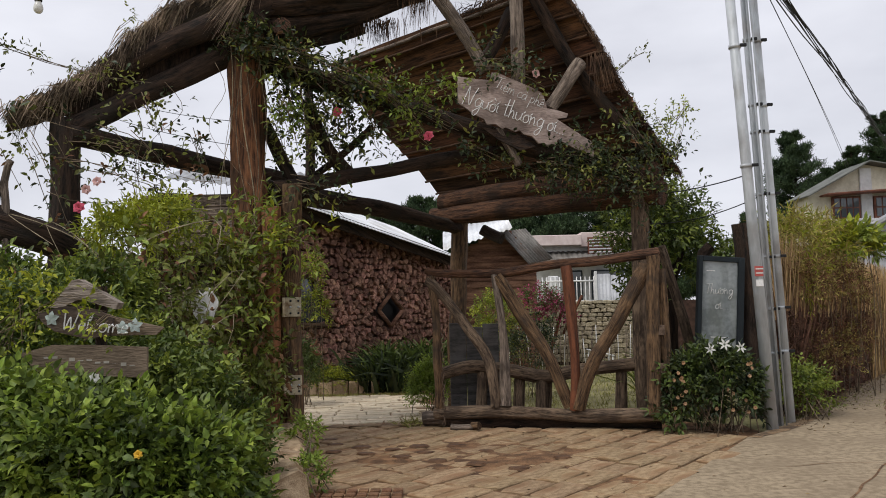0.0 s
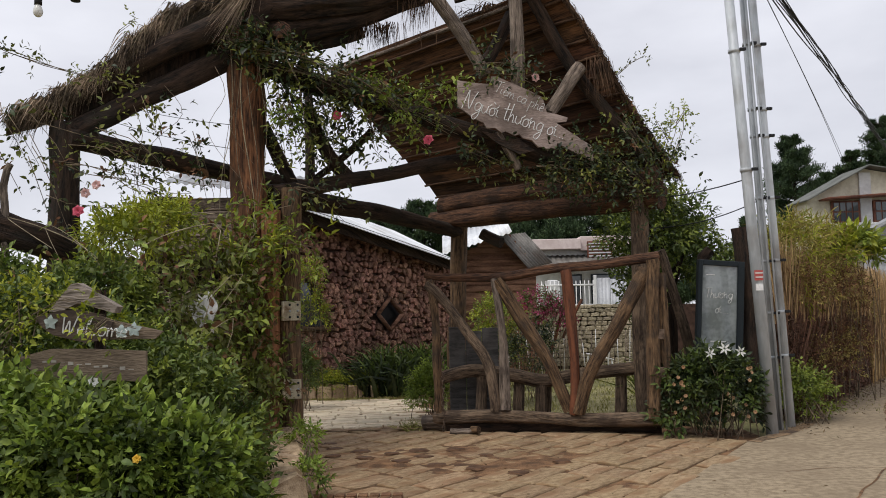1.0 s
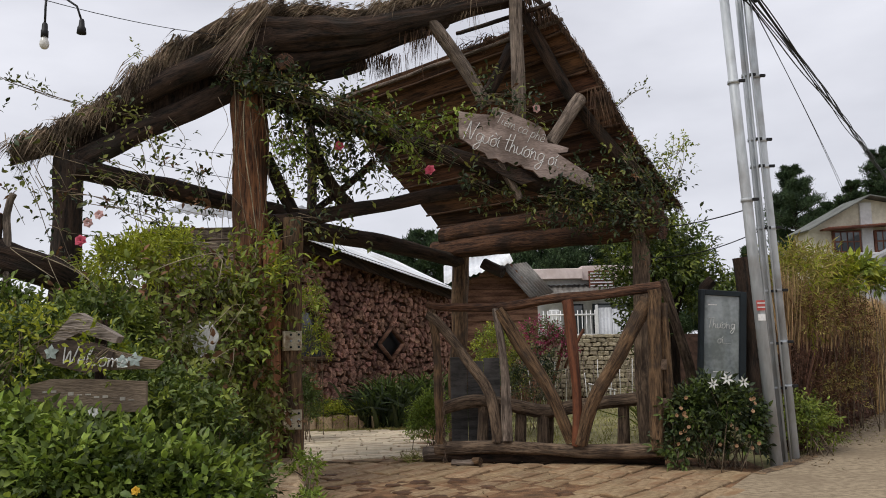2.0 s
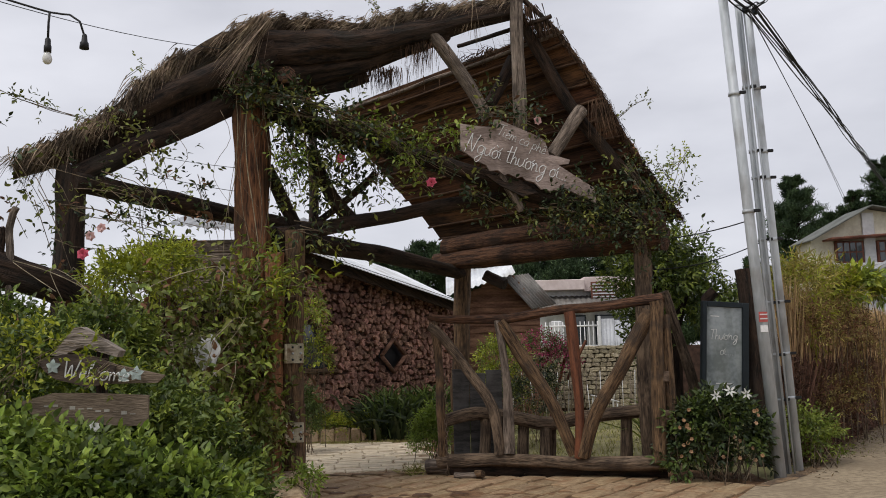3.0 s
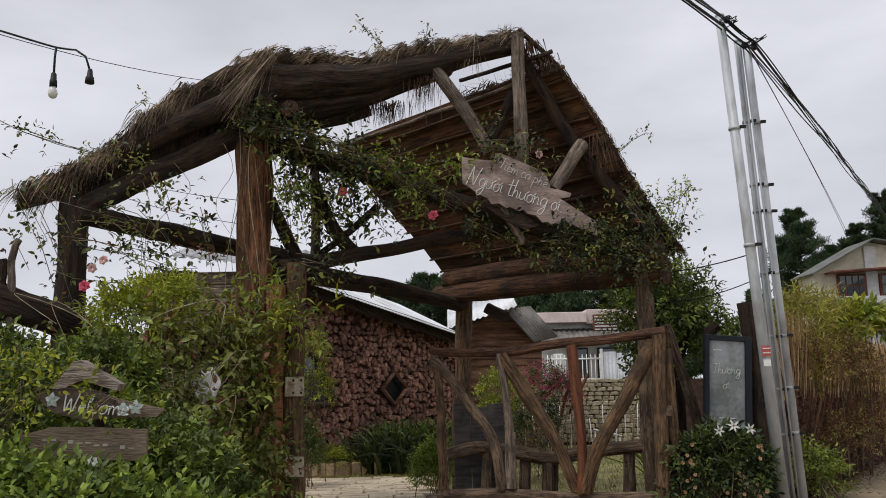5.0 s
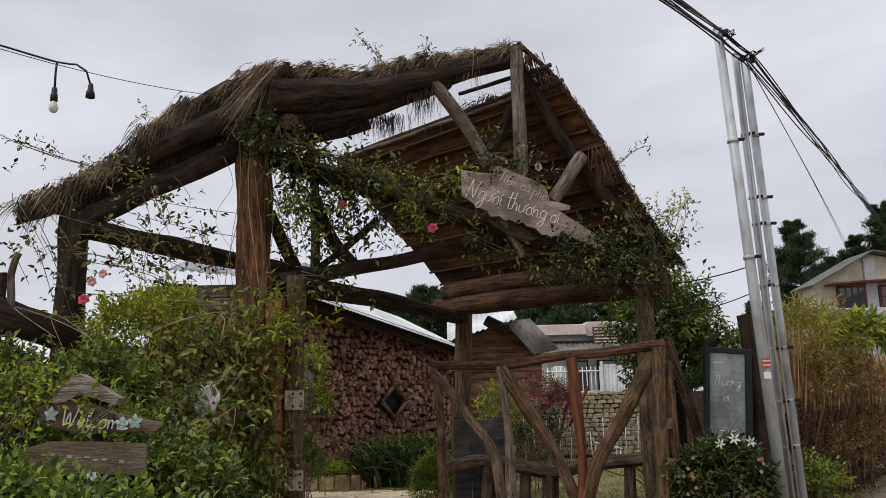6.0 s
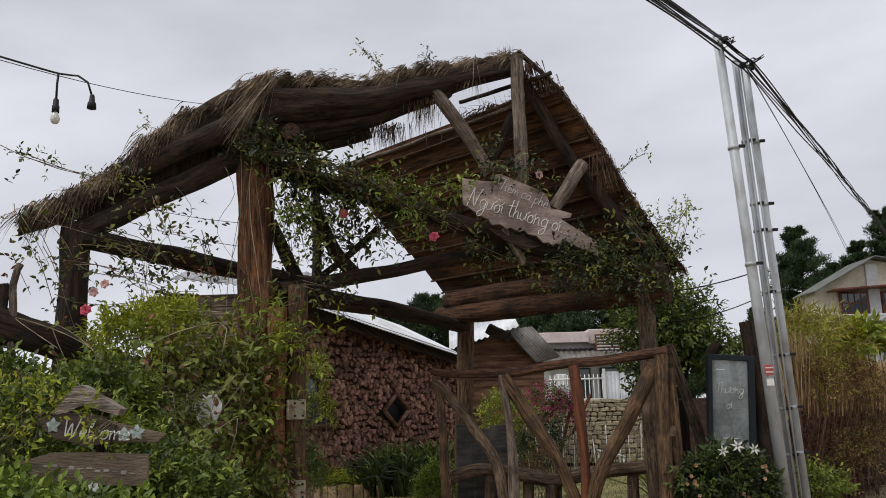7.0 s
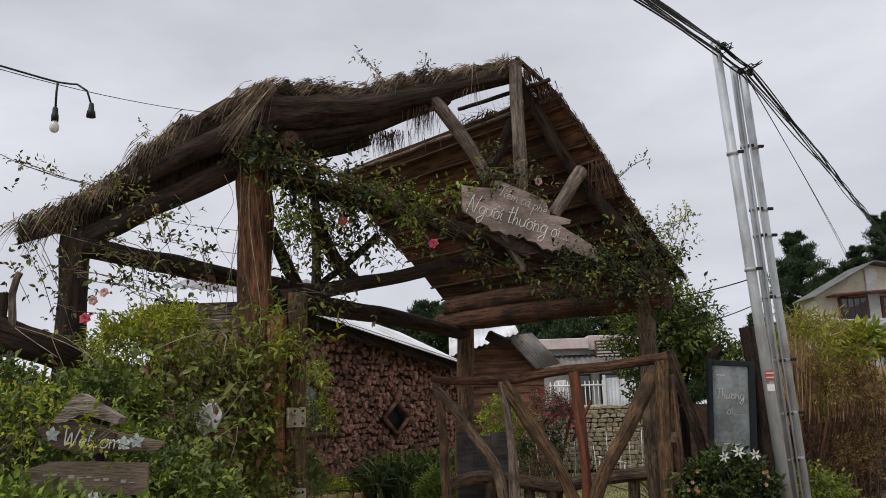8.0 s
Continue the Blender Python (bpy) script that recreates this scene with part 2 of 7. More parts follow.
def grain_uv(me):
    """Grain of flat boards: along their length."""
    layer = me.uv_layers.new(name="grain")
    for loop in me.loops:
        c = me.vertices[loop.vertex_index].co
        layer.data[loop.index].uv = (c.z + 0.6 * c.y, c.x)
    return me


def part(name, data, material_, parent, label="", kind=""):
    """One mesh object, given in world coordinates, under a thing or a part."""
    if isinstance(data, bmesh.types.BMesh):
        bm, data = data, bpy.data.meshes.new(name)
        bm.to_mesh(data)
        bm.free()
    if not data.materials:
        data.materials.append(material_)
    ob = new(name, data)
    if parent:
        ob.parent = parent
        base = parent.location if parent.data is None else Vector((0, 0, 0))
        ob.matrix_parent_inverse = Matrix.Translation(-base)
    return tagged(ob, label, kind=kind)


def top(name, data, mat, label, category="", group="", kind=""):
    ob = part(name, data, mat, None)
    return tagged(ob, label, category, group, kind)


def resample(points, step):
    pts = [Vector(p) for p in points]
    out = []
    for i in range(len(pts) - 1):
        p0, p1, p2, p3 = pts[max(i - 1, 0)], pts[i], pts[i + 1], pts[min(i + 2, len(pts) - 1)]
        n = max(1, int((p2 - p1).length / step))
        for k in range(n):
            t = k / n
            out.append(0.5 * (2 * p1 + (p2 - p0) * t + (2 * p0 - 5 * p1 + 4 * p2 - p3) * t * t + (3 * p1 - p0 - 3 * p2 + p3) * t ** 3))
    out.append(pts[-1])
    return out


def log_mesh(name, points, r0, r1, mat, seg=16, rough=0.2, step=0.1, wander=0.02, seed=0, ridges=0.16):
    """A tapered log along a line, with knots, grooves and uneven girth."""
    line = resample(points, step)
    n = len(line)
    off = Vector((seed * 3.7, seed * 1.3, seed * 7.1))
    for i in range(1, n - 1):
        line[i] = line[i] + wander * noise.noise_vector(line[i] * 1.7 + off)
    verts, faces, uv = [], [], []
    side = None
    for i in range(n):
        d = (line[min(i + 1, n - 1)] - line[max(i - 1, 0)]).normalized()
        if side is None:
            side = d.orthogonal().normalized()
        side = (side - d * side.dot(d)).normalized()
        up = d.cross(side)
        t = i / (n - 1)
        r = r0 + (r1 - r0) * t
        for k in range(seg):
            a = 2 * math.pi * k / seg
            out = side * math.cos(a) + up * math.sin(a)
            w = 1 + rough * noise.noise(line[i] * 1.6 + out * 0.9 + off) + ridges * noise.noise(Vector((math.cos(a) * 4, math.sin(a) * 4, t * n * step * 1.1)) + off)
            verts.append(line[i] + out * r * w)
            uv.append((min(k, seg - k) / seg * 6.28 * r0 + seed * 1.7, i * step + seed * 2.3))
    for i in range(n - 1):
        for k in range(seg):
            k2 = (k + 1) % seg
            faces.append((i * seg + k, i * seg + k2, (i + 1) * seg + k2, (i + 1) * seg + k))
    for ring, flip in ((0, True), (n - 1, False)):
        rim = len(verts)
        verts += [verts[ring * seg + k].copy() for k in range(seg)]
        uv += [(seed + 0.3 * math.cos(6.28 * k / seg), seed + 0.3 * math.sin(6.28 * k / seg)) for k in range(seg)]
        c = len(verts)
        verts.append(sum((verts[ring * seg + k] for k in range(seg)), Vector()) / seg)
        uv.append((seed, seed))
        for k in range(seg):
            a, b = rim + k, rim + (k + 1) % seg
            faces.append((c, b, a) if flip else (c, a, b))
    return mesh_of(name, verts, faces, mat, uv=uv)


def tubes(name, lines, mat, r=0.006, seg=4, taper=0.5):
    verts, faces = [], []
    for line in lines:
        n = len(line)
        side = None
        b0 = len(verts)
        for i in range(n):
            d = (Vector(line[min(i + 1, n - 1)]) - Vector(line[max(i - 1, 0)])).normalized()
            side = d.orthogonal().normalized() if side is None else (side - d * side.dot(d)).normalized()
            up = d.cross(side)
            rr = r * (1 - (1 - taper) * i / (n - 1))
            for k in range(seg):
                a = 2 * math.pi * k / seg
                verts.append(Vector(line[i]) + (side * math.cos(a) + up * math.sin(a)) * rr)
        for i in range(n - 1):
            for k in range(seg):
                k2 = (k + 1) % seg
                faces.append((b0 + i * seg + k, b0 + i * seg + k2, b0 + (i + 1) * seg + k2, b0 + (i + 1) * seg + k))
        faces.append(tuple(b0 + k for k in reversed(range(seg))))
        faces.append(tuple(b0 + (n - 1) * seg + k for k in range(seg)))
    return mesh_of(name, verts, faces, mat)


def box_mesh(name, x0, x1, y0, y1, z0, z1, mat, bevel=0.01, m=None):
    bm = bmesh.new()
    bmesh.ops.create_cube(bm, size=1)
    bmesh.ops.scale(bm, vec=(x1 - x0, y1 - y0, z1 - z0), verts=bm.verts)
    bmesh.ops.translate(bm, vec=((x0 + x1) / 2, (y0 + y1) / 2, (z0 + z1) / 2), verts=bm.verts)
    if bevel:
        bmesh.ops.bevel(bm, geom=bm.edges[:], offset=bevel, segments=1, affect="EDGES")
    if m:
        bm.transform(m)
    me = bpy.data.meshes.new(name)
    bm.to_mesh(me)
    bm.free()
    me.materials.append(mat)
    return grain_uv(me)


def unit(a):
    return a / np.maximum(np.linalg.norm(a, axis=1, keepdims=True), 1e-9)


def leaf_mesh(name, base, way, face, length, width, mat, fine=True):
    """Folded, slightly drooping leaves: one small blade each."""
    base, way = np.asarray(base, float), unit(np.asarray(way, float))
    face = unit(np.asarray(face, float) - way * (np.asarray(face, float) * way).sum(1, keepdims=True))
    side = np.cross(way, face)
    n = len(base)
    L, Wd = np.broadcast_to(length, n)[:, None], np.broadcast_to(width, n)[:, None]
    if fine:
        plan = ((0, 0, 0), (0.28, 0.42, 0.10), (0.62, 0.36, 0.04), (1.0, 0, -0.16), (0.62, -0.36, 0.04), (0.28, -0.42, 0.10), (0.32, 0, 0.0), (0.66, 0, -0.04))
        faces = ((0, 6, 1), (6, 7, 2, 1), (7, 3, 2), (0, 5, 6), (6, 5, 4, 7), (7, 4, 3))
    else:
        plan = ((0, 0, 0), (0.45, 0.45, 0.08), (1.0, 0, -0.12), (0.45, -0.45, 0.08))
        faces = ((0, 2, 1), (0, 3, 2))
    vs = np.stack([base + way * (a * L) + side * (b * Wd) + face * (c * L) for a, b, c in plan], 1).reshape(-1, 3)
    k = len(plan)
    me = bpy.data.meshes.new(name)
    loops = np.concatenate([np.asarray(f) for f in faces])
    sizes = np.array([len(f) for f in faces])
    allloops = (np.arange(n)[:, None] * k + loops[None]).ravel()
    allsizes = np.tile(sizes, n)
    me.vertices.add(len(vs))
    me.vertices.foreach_set("co", vs.ravel())
    me.loops.add(len(allloops))
    me.loops.foreach_set("vertex_index", allloops.astype(np.int32))
    me.polygons.add(len(allsizes))
    starts = np.concatenate([[0], np.cumsum(allsizes)[:-1]])
    me.polygons.foreach_set("loop_start", starts.astype(np.int32))
    me.polygons.foreach_set("loop_total", allsizes.astype(np.int32))
    me.materials.append(mat)
    me.update(calc_edges=True)
    return me


def sprig_leaves(rng, at, way, pairs, stem, leaf, spread=1.0, jitter=0.35):
    """Leaves in pairs on short stems that start at `at` and go `way`: base, way, face, length."""
    at, way = np.asarray(at, float), unit(np.asarray(way, float))
    n = len(at)
    any_ = unit(rng.normal(size=(n, 3)))
    side = unit(np.cross(way, any_))
    up = np.cross(side, way)
    flip = np.where(up[:, 2:3] < 0, -1.0, 1.0)
    up = up * flip
    bs, ws, fs, ls = [], [], [], []
    for j in range(pairs):
        t = (j + 0.6) / pairs
        pos = at + way * (stem * t) - np.array([0, 0, 0.12 * stem]) * t * t
        s2 = side if j % 2 == 0 else np.cross(way, side)
        for sgn in (1, -1):
            w = s2 * sgn * spread + way * (0.55 + 0.3 * t) + rng.normal(size=(n, 3)) * jitter
            w[:, 2] -= 0.15
            bs.append(pos)
            ws.append(w)
            fs.append(up + np.array([0, -0.25, 0.75]) + rng.normal(size=(n, 3)) * 0.35)
            ls.append(leaf * (1.05 - 0.35 * t) * rng.uniform(0.65, 1.2, n))
    bs.append(at + way * stem)
    ws.append(way + rng.normal(size=(n, 3)) * 0.2)
    fs.append(up + np.array([0, -0.2, 0.6]) + rng.normal(size=(n, 3)) * 0.3)
    ls.append(leaf * rng.uniform(0.6, 1.0, n))
    return np.concatenate(bs), np.concatenate(ws), np.concatenate(fs), np.concatenate(ls)


def blob_points(rng, blobs, n, inner=0.72, low=-0.35):
    """Points and outward ways near the skins of several ellipsoids, leaving out those buried in another."""
    blobs = [(np.array(c, float), np.array(r, float)) for c, r in blobs]
    area = np.array([(r[0] * r[1] + r[0] * r[2] + r[1] * r[2]) for _, r in blobs])
    pick = rng.choice(len(blobs), size=n, p=area / area.sum())
    d = unit(rng.normal(size=(n, 3)))
    d[:, 2] = np.where(d[:, 2] < low, -d[:, 2], d[:, 2])
    C, R = np.array([b[0] for b in blobs])[pick], np.array([b[1] for b in blobs])[pick]
    p = C + d * R * rng.uniform(inner, 1.05, (n, 1))
    keep = np.ones(n, bool)
    for i, (c, r) in enumerate(blobs):
        keep &= ~(((((p - c) / r) ** 2).sum(1) < 0.45) & (pick != i))
    return p[keep], unit(d / R + np.array([0, 0, 0.25]))[keep]


def bush(name, at, label, category, blobs, sprigs, leaf, mat, seed, stem=0.16, pairs=3, ratio=0.5, fine=True, stems=60, second=None, group=""):
    """A leafy bush: bare stems from its foot, sprigs of paired leaves over its whole bulk."""
    rng = np.random.default_rng(seed)
    ob = thing(name, at, label, category, group)
    p, d = blob_points(rng, blobs, sprigs, inner=0.55)
    d = unit(d + rng.normal(size=d.shape) * 0.45)
    b, w, f, l = sprig_leaves(rng, p, d, pairs, stem, leaf)
    if second:
        share, other = second
        cut = np.tile(rng.random(len(p)) < share, 2 * pairs + 1)
        part("second_leaves", leaf_mesh("second_leaves", b[cut], w[cut], f[cut], l[cut], l[cut] * ratio, other, fine), other, ob, kind="stuff")
        b, w, f, l = b[~cut], w[~cut], f[~cut], l[~cut]
    part("leaves", leaf_mesh("leaves", b, w, f, l, l * ratio, mat, fine), mat, ob, kind="stuff")
    if stems:
        foot = Vector(at)
        lines = []
        for i in rng.choice(len(p), size=min(stems, len(p)), replace=False):
            tip = Vector(p[i])
            f0 = foot + Vector((rng.normal() * 0.15, rng.normal() * 0.15, 0)) + Vector(((tip.x - foot.x) * 0.55, (tip.y - foot.y) * 0.55, 0))
            mid = f0.lerp(tip, 0.55) + Vector((rng.normal() * 0.06, rng.normal() * 0.06, 0.08))
            lines.append(resample([f0, mid, tip], 0.15))
        part("stem_tangle", tubes("stem_tangle", lines, M_TWIG, 0.008), M_TWIG, ob, kind="stuff")
    return ob


def vine(name, at, label, paths, seed, leaf=0.075, per_m=28, spread=0.22, mat=None, hang=0.0, stem_r=0.006, second=None, brown=0.0, pairs=2, ratio=0.55):
    """Climbing stems that wander along the given lines, with sprigs of leaves and loose shoots."""
    rng = np.random.default_rng(seed)
    mat = mat or L_VINE
    ob = thing(name, at, label, "climbing plant")
    lines, P, D = [], [], []
    for path, many, wide in paths:
        base = resample(path, 0.18)
        for k in range(many):
            ph = rng.uniform(0, 50)
            i0 = rng.integers(0, max(1, len(base) // 3))
            i1 = rng.integers(max(i0 + 2, 2 * len(base) // 3), len(base) + 1)
            seq = base[i0:i1]
            if len(seq) < 2:
                seq = base
            line = []
            shift = Vector(rng.normal(size=3)) * wide * 0.35
            for i, q in enumerate(seq):
                line.append(q + shift + wide * 0.8 * noise.noise_vector(Vector((i * 0.28 + ph, ph, 0))))
            lines.append(line)
            length = sum((line[i + 1] - line[i]).length for i in range(len(line) - 1))
            for _ in range(int(per_m * length / max(many, 1) * 2)):
                j = rng.integers(0, len(line) - 1)
                q = line[j].lerp(line[j + 1], rng.random())
                d = Vector(rng.normal(size=3)) + Vector((0, -0.5, 0.25 - hang))
                P.append(q + Vector(rng.normal(size=3)) * spread * 0.3)
                D.append(d)
    P, D = np.array(P), np.array(D)
    b, w, f, l = sprig_leaves(rng, P, D, pairs, leaf * 2.2, leaf)
    pick = rng.random(len(P))
    pick = np.tile(pick, 2 * pairs + 1)
    cut_b = pick < brown
    cut_s = (pick >= brown) & (pick < brown + (second[0] if second else 0))
    for nm, cut, mt in (("withered_leaves", cut_b, L_BROWN), ("second_leaves", cut_s, second[1] if second else None), ("leaves", ~cut_b & ~cut_s, mat)):
        if mt and cut.any():
            part(nm, leaf_mesh(nm, b[cut], w[cut], f[cut], l[cut], l[cut] * ratio, mt), mt, ob, kind="stuff")
    part("stem_tangle", tubes("stem_tangle", lines, M_TWIG, stem_r, 5), M_TWIG, ob, kind="stuff")
    return ob


def flower(name, at, size, mat, label, seed, layers=4, wide=1.3):
    """An open bloom of overlapping cupped petals."""
    rng = np.random.default_rng(seed)
    ob = thing(name, at, label, "flower")
    face = Vector((rng.normal() * 0.3, -1, 0.25 + rng.normal() * 0.2)).normalized()
    s0 = face.orthogonal().normalized()
    b, w, f, l = [], [], [], []
    for k in range(layers):
        n = 6
        for i in range(n):
            a = 2 * math.pi * (i + 0.5 * k) / n + rng.normal() * 0.1
            o = Matrix.Rotation(a, 3, face) @ s0
            lift = 0.25 + 0.5 * k
            b.append(Vector(at) + o * size * 0.05)
            w.append(o + face * lift)
            f.append(face - o * 0.5)
            l.append(size * (0.55 - 0.09 * k))
    l = np.array(l)
    part("petals", leaf_mesh("petals", b, w, f, l, l * wide, mat), mat, ob)
    return ob


def blades(name, rng, roots, ways, length, width, mat, sag=0.35):
    """Thin bent straws, three short faces each."""
    roots, ways = np.asarray(roots, float), unit(np.asarray(ways, float))
    n = len(roots)
    side = unit(np.cross(ways, unit(rng.normal(size=(n, 3)))))
    L = np.broadcast_to(length, n)[:, None]
    Wd = np.broadcast_to(width, n)[:, None]
    rows = []
    for t in (0, 0.4, 0.75, 1.0):
        c = roots + ways * L * t + np.array([0, 0, -1.0]) * sag * L * t * t
        h = Wd * 0.5 * (1 - 0.8 * t)
        rows += [c - side * h, c + side * h]
    vs = np.stack(rows, 1).reshape(-1, 3)
    quads = np.array([[0, 1, 3, 2], [2, 3, 5, 4], [4, 5, 7, 6]])
    allq = (np.arange(n)[:, None, None] * 8 + quads[None]).reshape(-1, 4)
    return mesh_of(name, vs, allq.tolist(), mat, smooth=False)


# ---- ground ----
def ground_sheet():
    """One sheet to the horizon, gently rising into hills far off."""
    verts, faces = [], []
    radii = [0, 3, 6, 9, 12, 16, 20, 26, 35, 50, 80, 140, 300, 700, 1500]
    seg = 48
    verts.append(Vector((0, 12, -0.03)))
    for r in radii[1:]:
        for k in range(seg):
            a = 2 * math.pi * k / seg
            x, y = r * math.cos(a), 12 + r * math.sin(a)
            z = -0.03 + (0.0 if r < 30 else 0.01 * (r - 30) * (0.3 + 0.4 * noise.noise(Vector((x, y, 0)) * 0.01)))
            verts.append(Vector((x, y, z)))
    for k in range(seg):
        faces.append((0, 1 + k, 1 + (k + 1) % seg))
    for i in range(len(radii) - 2):
        for k in range(seg):
            a, b = 1 + i * seg + k, 1 + i * seg + (k + 1) % seg
            faces.append((a, a + seg, b + seg, b))
    return mesh_of("ground", verts, faces, M_GROUND)


top("ground", ground_sheet(), M_GROUND, "dry grassy earth around the gate and yard", kind="structure")


def slab(name, outline, z0, z1, mat, cell=0.0):
    bm = bmesh.new()
    vs = [bm.verts.new((x, y, z1)) for x, y in outline]
    f = bm.faces.new(vs)
    if f.normal.z < 0:
        f.normal_flip()
    ret = bmesh.ops.extrude_face_region(bm, geom=[f])
    low = [v for v in ret["geom"] if isinstance(v, bmesh.types.BMVert)]
    bmesh.ops.translate(bm, vec=(0, 0, z0 - z1), verts=low)
    bmesh.ops.recalc_face_normals(bm, faces=bm.faces)
    me = bpy.data.meshes.new(name)
    bm.to_mesh(me)
    bm.free()
    me.materials.append(mat)
    return me


road = top("road", slab("road", [(-6, -6), (12, -6), (16, 9), (30, 40), (27, 42), (9.9, 18.4), (4.5, 10.7), (3.35, 9.35), (0.0, 4.0), (-6, 3.4)], -0.06, 0.012, M_ROAD), M_ROAD,
    "worn pale concrete road with cracks and grit", kind="structure")


def strip(name, pts, width, z, mat):
    """A narrow uneven line of grit lying in a joint of the road."""
    line = resample([Vector((x, y, z)) for x, y in pts], 0.15)
    verts, faces = [], []
    for i, p in enumerate(line):
        d = (line[min(i + 1, len(line) - 1)] - line[max(i - 1, 0)]).normalized()
        s = Vector((-d.y, d.x, 0))
        w = width * (0.6 + 0.8 * abs(noise.noise(p * 5)))
        o = s * 0.03 * noise.noise(p * 3)
        verts += [p + o - s * w, p + o + s * w]
        if i:
            faces.append((2 * i - 2, 2 * i - 1, 2 * i + 1, 2 * i))
    return mesh_of(name, verts, faces, mat, False)


part("road_joint", strip("road_joint", [(2.3, 5.4), (3.2, 6.6), (4.2, 8.0), (5.4, 10.3), (6.6, 12.6)], 0.012, 0.016, M_SOIL), M_SOIL, road)
part("road_crack", strip("road_crack", [(3.05, 7.6), (3.6, 7.75), (4.1, 7.7), (4.5, 7.95)], 0.006, 0.016, M_SOIL), M_SOIL, road)
part("grit_line", strip("grit_line", [(3.4, 9.3), (4.5, 10.5), (5.6, 12.2), (7.2, 14.6), (9.3, 17.5)], 0.09, 0.017, M_LITTER), M_LITTER, road)


def soil_sheet():
    """Uneven earth under the paving, washed up over the stones in the middle of the drive."""
    step, verts, faces, index = 0.07, [], [], {}
    for i in range(int(7.4 / step)):
        for j in range(int(12.2 / step)):
            x, y = -3.6 + i * step, 4.2 + j * step
            if y < 4.3 + 1.55 * (x - 0.1) - 0.1 or (x > -0.1 and y > 13.2 - 0.75 * x) or y > 15.9:
                continue
            wash = max(0.0, 1 - ((x - 0.1) / 2.0) ** 2 - ((y - 8.7) / 1.3) ** 2)
            z = -0.014 + 0.010 * noise.noise(Vector((x * 3, y * 3, 1))) + 0.008 * noise.noise(Vector((x * 11, y * 11, 2))) + 0.017 * wash
            index[i, j] = len(verts)
            verts.append((x, y, z))
    for (i, j), a in index.items():
        quad = [(i, j), (i + 1, j), (i + 1, j + 1), (i, j + 1)]
        if all(k in index for k in quad):
            faces.append([index[k] for k in quad])
    return mesh_of("soil_bed", verts, faces, M_SOIL)


top("soil_bed", soil_sheet(), M_SOIL, "damp reddish soil washed into the joints of the paving", kind="structure")


def hollow(x, y, r, seed):
    """A shallow wet hole in the washed soil: dark floor and a low crumbled rim."""
    rng = np.random.default_rng(seed)
    n, verts, faces = 16, [(x, y, 0.019)], []
    for scale, z in ((0.75, 0.020), (1.0, 0.019), (1.2, 0.004)):
        for i in range(n):
            a = 2 * math.pi * i / n
            q = r * scale * (1 + 0.12 * rng.normal())
            verts.append((x + q * 1.15 * math.cos(a), y + q * math.sin(a), z))
    for i in range(n):
        j = (i + 1) % n
        faces.append((0, 1 + i, 1 + j))
        for ring in range(2):
            a = 1 + ring * n
            faces.append((a + i, a + n + i, a + n + j, a + j))
    return mesh_of("wet_hollow", verts, faces, M_WET)


M_WET = material("wet_dark_soil", (0.055, 0.026, 0.012), (0.13, 0.066, 0.032), scale=14, rough=0.75, bump=0.2)
soil = bpy.data.objects["soil_bed"]
for k, (x, y) in enumerate([(-1.36, 9.85), (-1.26, 9.48), (-0.95, 9.28), (-1.22, 9.03), (-0.86, 8.84), (-0.59, 9.08), (-0.47, 8.6), (-0.31, 9.27), (-0.24, 8.83), (-0.1, 8.35), (0.4, 8.85), (0.28, 8.14), (0.66, 7.86), (1.15, 8.38), (0.1, 9.25)]):
    part("wet_hollow", hollow(x, y, 0.062 + 0.02 * (k * 7 % 5) / 4, 500 + k), M_WET, soil)

# ---- the gatehouse: posts, beams, roof ----
gatehouse = thing("gatehouse", (0.3, 10.5, 0), "rustic log gatehouse with a sagging thatched roof", "gatehouse")


def beam(name, pts, r0, r1, mat, seed, parent=None, **kw):
    return part(name, log_mesh(name, pts, r0, r1, mat, seed=seed, **kw), mat, parent or gatehouse)


beam("post", [(-2.24, 9.7, -0.05), (-2.27, 9.7, 2.2), (-2.30, 9.7, 4.95)], 0.215, 0.2, M_POST, 1, seg=30, ridges=0.22, step=0.06)
beam("post", [(-4.02, 8.7, -0.05), (-4.03, 8.78, 2.4), (-4.05, 8.85, 3.62)], 0.155, 0.145, M_BARK, 2)
beam("post", [(2.55, 10.72, -0.05), (2.54, 10.72, 0.8), (2.56, 10.7, 3.2)], 0.118, 0.1, M_BRANCH, 3)
beam("post", [(0.16, 13.0, -0.05), (0.2, 13.0, 1.2), (0.29, 13.0, 3.0)], 0.145, 0.125, M_GATE, 4)
beam("post", [(-1.95, 12.2, 3.3), (-1.95, 12.2, 4.9)], 0.07, 0.06, M_BARK, 5, seg=10)
# left slope: paired principal rafters
beam("rafter", [(-4.4, 8.72, 3.66), (-3.4, 9.15, 4.40), (-2.05, 9.72, 5.24)], 0.105, 0.17, M_BARK, 6)
beam("rafter", [(-3.98, 8.85, 3.55), (-3.2, 9.3, 4.12), (-2.3, 9.75, 4.72)], 0.12, 0.14, M_BARK, 7)
beam("rafter", [(-2.3, 9.72, 5.24), (-1.56, 9.82, 5.33), (-1.0, 9.95, 5.38), (0.16, 10.2, 5.74), (1.02, 10.4, 6.0)], 0.22, 0.11, M_BARK, 8, seg=26, ridges=0.34, step=0.06)
beam("rafter", [(-2.3, 9.9, 4.97), (-1.4, 10.02, 5.1), (-0.55, 10.15, 5.36), (0.1, 10.25, 5.62)], 0.21, 0.08, M_BARK, 9, seg=24, ridges=0.34, step=0.06)
